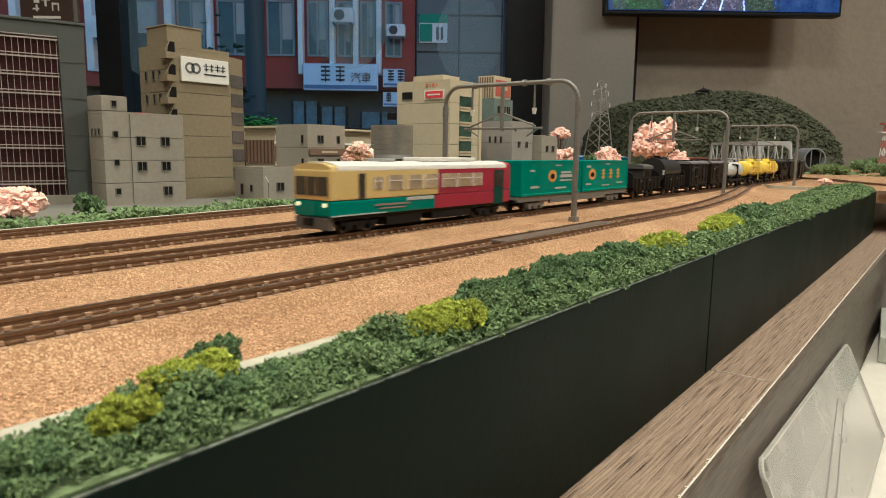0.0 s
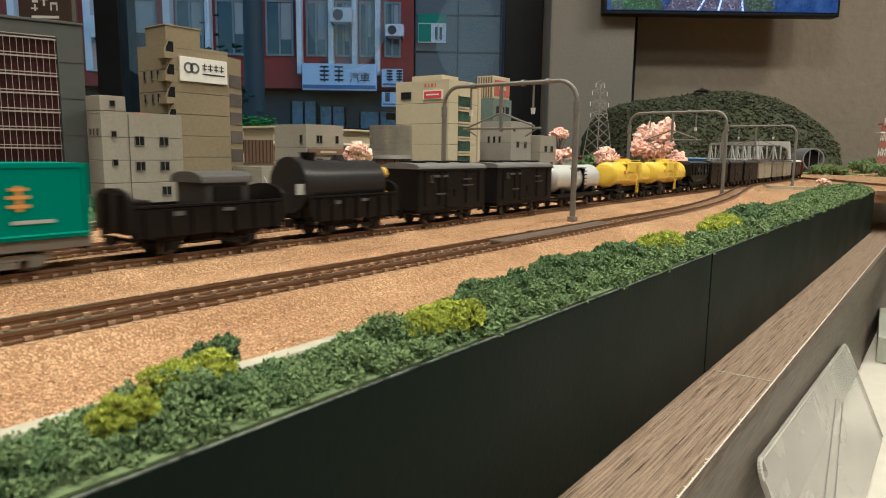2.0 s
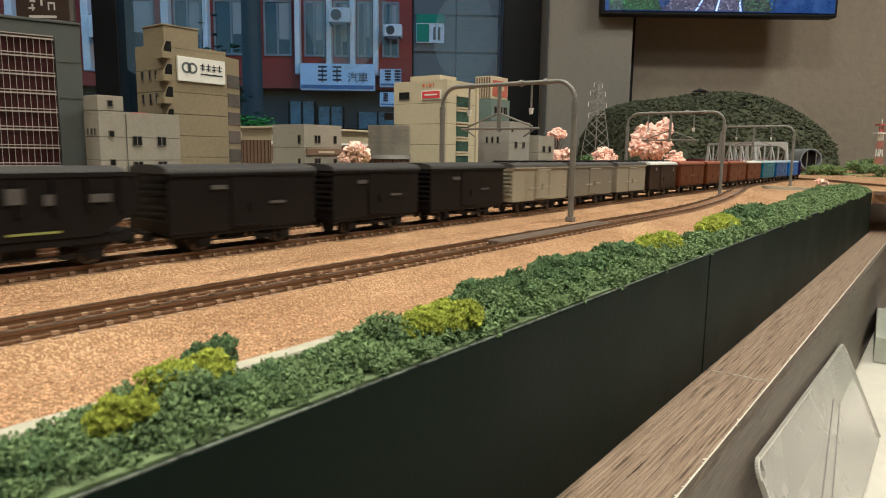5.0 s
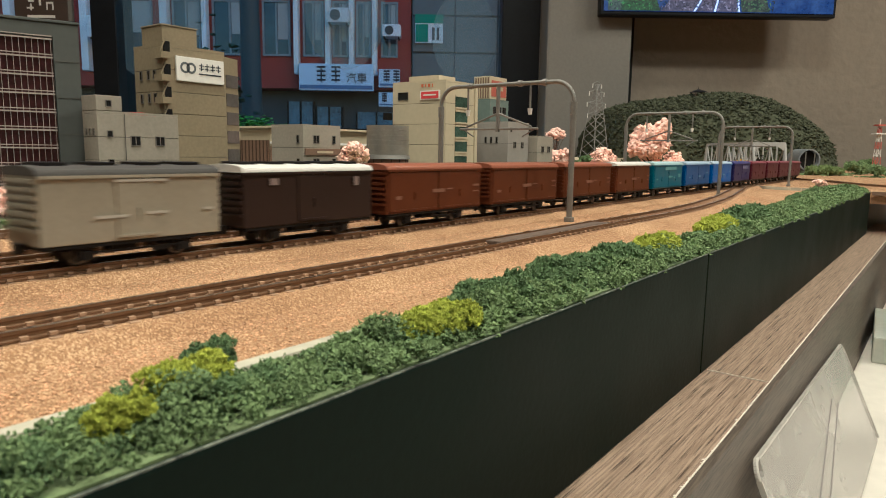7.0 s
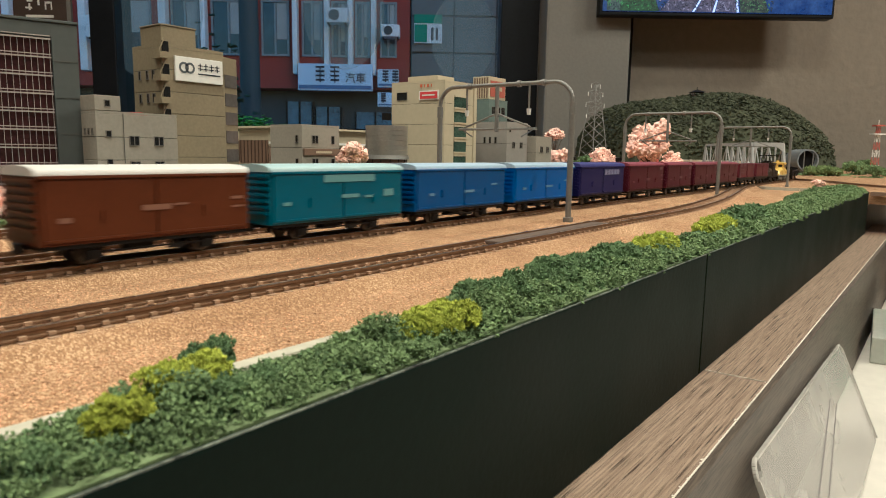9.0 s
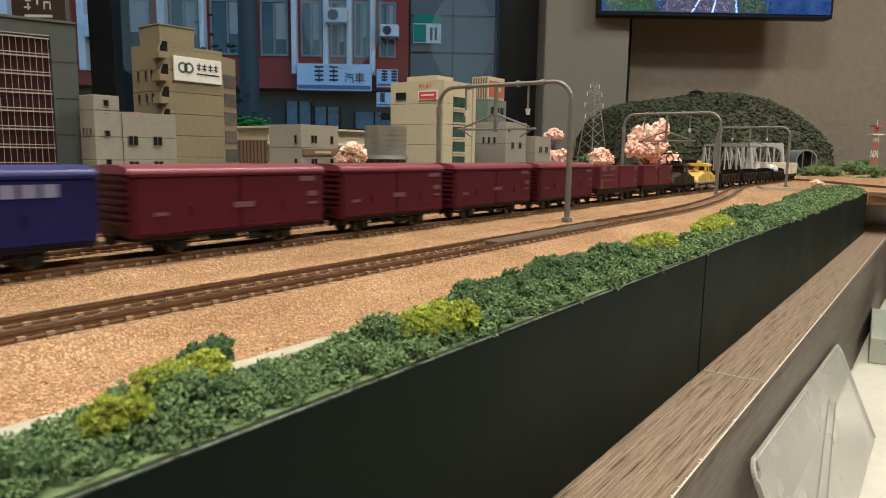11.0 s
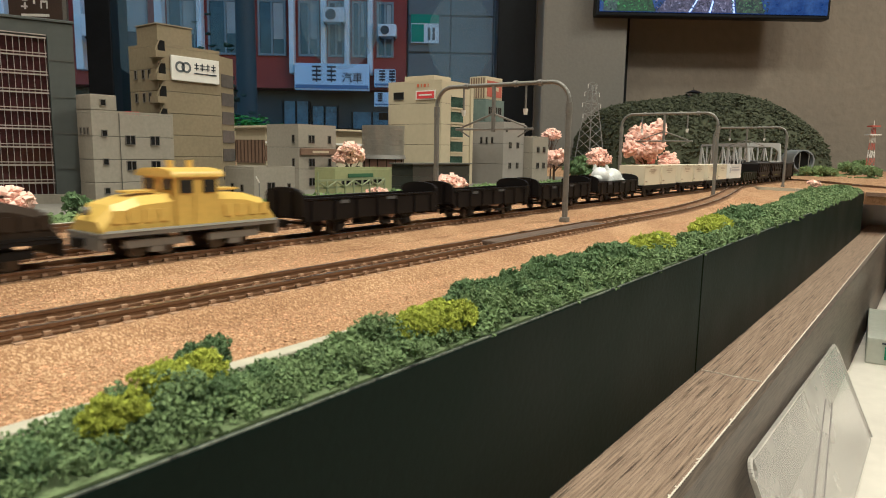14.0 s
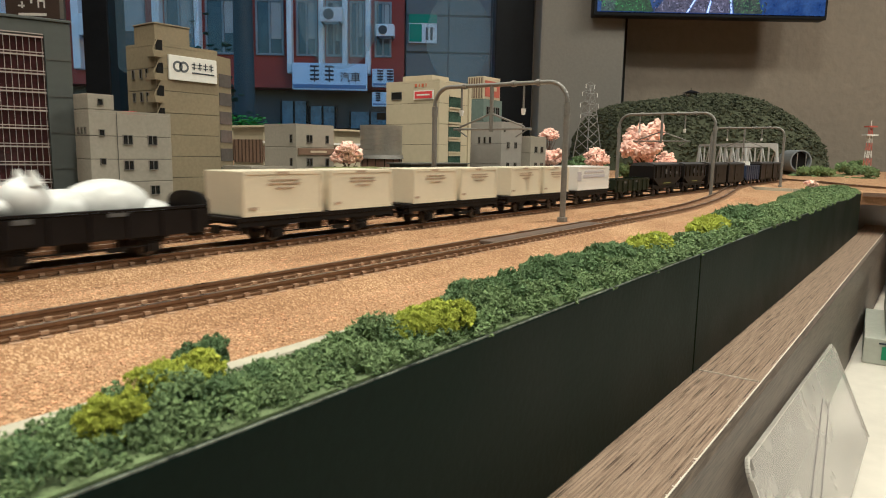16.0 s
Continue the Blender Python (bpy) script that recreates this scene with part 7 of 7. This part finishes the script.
def steeple_loco(a, b, m, label, panto, lower):
    w, L = start("electric_locomotive", a, b, label, "locomotive")
    for f in (-0.22, 0.22):
        wheelset(w, f * L - 0.004)
        wheelset(w, f * L + 0.004)
        for q in (-1, 1):
            y0, y1 = sorted((q * 0.0058, q * 0.0076))
            part("bogie_side", boxes((f * L - 0.0085, f * L + 0.0085, y0, y1, 0.0030, 0.0050), (f * L - 0.0020, f * L + 0.0020, y0, y1, 0.0014, 0.0029)), lower, w)
    part("footplate", boxes((-L / 2, L / 2, -0.0088, 0.0088, 0.0062, 0.0072), (-L / 2, -L / 2 + 0.001, -0.0085, 0.0085, 0.0030, 0.0061), (L / 2 - 0.001, L / 2, -0.0085, 0.0085, 0.0030, 0.0061)), lower, w)
    part("handrail", boxes((-L / 2 + 0.001, L / 2 - 0.001, -0.0090, -0.0087, 0.0073, 0.0079)), T_MARK if not panto else lower, w)
    for s in (-1, 1):
        bm = bmesh.new()
        xs = [s * 0.0068, s * L * 0.30, s * L * 0.42, s * L * 0.485]
        hs_ = [0.0165, 0.0158, 0.0140, 0.0100]
        ring = []
        for x, h in zip(xs, hs_):
            ring.append([bm.verts.new(p) for p in ((x, -0.0078, 0.0073), (x, -0.0078, h - 0.002), (x, -0.0056, h), (x, 0.0056, h), (x, 0.0078, h - 0.002), (x, 0.0078, 0.0073))])
        for A, B in zip(ring[:-1], ring[1:]):
            for i in range(6):
                bm.faces.new((A[i], A[(i + 1) % 6], B[(i + 1) % 6], B[i]))
        bm.faces.new(ring[0])
        bm.faces.new(ring[-1])
        hd = part("bonnet", bm, m, w, "sloping bonnet")
        for k in range(4):
            x = s * (0.010 + 0.0042 * k)
            part("louvre", box(x - 0.0013, x + 0.0013, -0.0082, -0.0079, 0.0095, 0.0128), m, hd)
        part("hatch", box(s * 0.013 - 0.004, s * 0.013 + 0.004, -0.003, 0.003, 0.0166, 0.0172), m, hd)
        part("lamp", tube(bmesh.new(), (s * L * 0.47, 0, 0.0125), (s * (L * 0.47 + 0.0016), 0, 0.0125), 0.0011, n=10), T_GREYF, hd)
    cab = part("cab", box(-0.0066, 0.0066, -0.0084, 0.0084, 0.0073, 0.0212, bev=0.0005), m, w)
    part("cab_roof", extrude_profile(roof_profile(0.0088, 0.0214, 0.0232), -0.0080, 0.0080), m, cab, smooth=True)
    for x in (-0.0036, 0.0036):
        part("window", box(x - 0.0019, x + 0.0019, -0.0087, -0.00845, 0.0165, 0.0200), R_GLASS, cab)
    for y in (-0.0045, 0.0045):
        part("window", box(-0.0069, -0.0067, y - 0.0022, y + 0.0022, 0.0172, 0.0202), R_GLASS, cab)
    part("door_panel", box(-0.0012, 0.0012, -0.0087, -0.00845, 0.0080, 0.0160), m, cab)
    if panto:
        part("pantograph_base", boxes((-0.0070, 0.0070, -0.0050, -0.0042, 0.0236, 0.0244), (-0.0070, 0.0070, 0.0042, 0.0050, 0.0236, 0.0244)), T_BLACK, w)
        for y in (-0.0046, 0.0046):
            bm = bmesh.new()
            for p, q in (((-0.0062, 0.0244), (-0.0092, 0.0272)), ((0.0062, 0.0244), (0.0092, 0.0272)), ((-0.0092, 0.0272), (-0.001, 0.0306)), ((0.0092, 0.0272), (0.001, 0.0306))):
                tube(bm, (p[0], y, p[1]), (q[0], y, q[1]), 0.0005, n=6)
            part("pantograph_frame", bm, T_BLACK, w)
        for x in (-0.0045, 0.0045):
            for y in (-0.0046, 0.0046):
                part("insulator", tube(bmesh.new(), (x, y, 0.0226), (x, y, 0.0236), 0.0009, n=8), T_FRAME, w)
        part("roof_box", box(-0.0030, 0.0030, -0.0030, 0.0030, 0.0231, 0.0250, bev=0.0003), T_BLACK, w)
        part("pantograph_head", boxes((-0.0020, -0.0008, -0.0088, 0.0088, 0.0304, 0.0313), (0.0008, 0.0020, -0.0088, 0.0088, 0.0304, 0.0313), (-0.0008, 0.0008, -0.0060, 0.0060, 0.0304, 0.0310)), T_BLACK, w)
    else:
        for x in (-0.003, 0.003):
            part("whistle", tube(bmesh.new(), (x, 0, 0.0230), (x, 0, 0.0252), 0.0010, n=8), m, w)
    coupler(w, L)


steeple_loco(2431, 2498, P("loco_brown", (0.034, 0.024, 0.016), 0.45), "dark brown steeple cab electric locomotive", True, T_FRAME)
steeple_loco(2498, 2563, P("loco_yellow", (0.66, 0.46, 0.06), 0.33), "cream yellow steeple cab electric locomotive", False, T_GREYF)

for a, b in ((2563, 2652), (2652, 2733), (2733, 2812)):
    gondola(a, b, "black low-sided open wagon, empty", side=0.0124, hump=0.0042)
w, L = gondola(2812, 2883, "black low-sided open wagon carrying a figurine", side=0.0124, hump=0.0042)
# smooth white figurine lying in the wagon
bm = bmesh.new()
for x, y, z, sx, sy, sz in ((0.0080, 0, 0.0132, 0.0120, 0.0062, 0.0072), (0.0170, 0, 0.0110, 0.0090, 0.0055, 0.0040), (-0.003, 0, 0.0125, 0.0095, 0.0056, 0.0056), (-0.0115, -0.001, 0.0152, 0.0060, 0.0056, 0.0060),
                            (-0.0165, -0.0015, 0.0140, 0.0030, 0.0032, 0.0026), (-0.0060, -0.0052, 0.0110, 0.0060, 0.0018, 0.0018), (0.0220, -0.003, 0.0098, 0.0060, 0.0014, 0.0014)):
    bmesh.ops.create_icosphere(bm, subdivisions=3, radius=1, matrix=Matrix.Translation((x, y, z)) @ Matrix.Diagonal((sx, sy, sz, 1)))
for y in (-0.0045, 0.0030):
    bmesh.ops.create_cone(bm, cap_ends=True, segments=10, radius1=0.0019, radius2=0.0004, depth=0.0034, matrix=pose(-0.0105, y, 0.0212, 0, -12))
fig = thing("figurine", pose(0, 0, 0), "smooth grey white figurine lying in the wagon", "figurine")
fo = part("figure", bm, mat("figurine_grey", (0.66, 0.66, 0.64), 0.3, scale=60, vary=0.25), fig, smooth=True)
TRAIN.append((fig, TRAIN[-1][1]))

T_CREAMC = P("container_cream", (0.70, 0.63, 0.46), 0.4, 0.05)
M_CLET = mat("cream_lettering", (0.40, 0.30, 0.20), 0.6)
for a, b in ((2883, 2955), (2955, 3029), (3029, 3103)):
    flat_with_containers(a, b, T_CREAMC, "black wagon carrying two cream containers", mk=lambda c, x, k: marks(c, -0.0092, [(x - 0.001, 0.0215, 0.005, 0.0007), (x, 0.0193, 0.012, 0.0004), (x, 0.0182, 0.013, 0.0004), (x, 0.0168, 0.007, 0.0004), (x - 0.012, 0.0110, 0.003, 0.0008)], M_CLET), split=0.0036)
flat_with_containers(3103, 3172, P("container_white", (0.76, 0.73, 0.68), 0.4, 0.05), "black wagon carrying a white container", 1, mk=lambda c, x, k: marks(c, -0.0092, [(x, 0.0190, 0.026, 0.0012), (x, 0.0165, 0.030, 0.0016), (x - 0.020, 0.0165, 0.005, 0.005)], mat("pale_lettering", (0.48, 0.45, 0.48), 0.6)))
gondola(3172, 3247, "dark green low-sided open wagon, empty", m=P("open_green", (0.014, 0.018, 0.010)), side=0.0130, hump=0.001)
hopper(3247, 3320, "black hopper wagon with ribbed sides")
hopper(3320, 3393, "black hopper wagon with ribbed sides")
for a, b in ((3393, 3466), (3466, 3539)):
    boxcar(a, b, T_BLACK, P("black_van_roof", (0.055, 0.052, 0.05), 0.45), "plain black covered goods van", "covered_van", [], True, doors=1)
w, L = gondola(3539, 3617, "dark blue open wagon with white fittings", m=P("open_navy", (0.035, 0.045, 0.085)), side=0.0200, hump=0.001)
for k in range(4):
    part("white_fitting", tube(bmesh.new(), (-0.02 + 0.012 * k, 0, 0.0084), (-0.02 + 0.012 * k, 0, 0.0245), 0.0032, 0.0020, 12), M_WHITEP, w, smooth=True)
for a, b in ((3617, 3690), (3690, 3763)):
    boxcar(a, b, T_BLACK, P("black_van_roof", (0.055, 0.052, 0.05), 0.45), "plain black covered goods van", "covered_van", [], True, doors=1)


def motions():
    for ob, c in TRAIN:
        rows = []
        times = [0, 8, 16] if c < 0.93 else [i * 0.5 for i in range(33)]
        for t in times:
            x, y, h = line_at(c - SPEED * t)
            rows.append((t, pose(x, y, RAIL_Z, 0, 0, h)))
        walk(ob, rows)


motions()
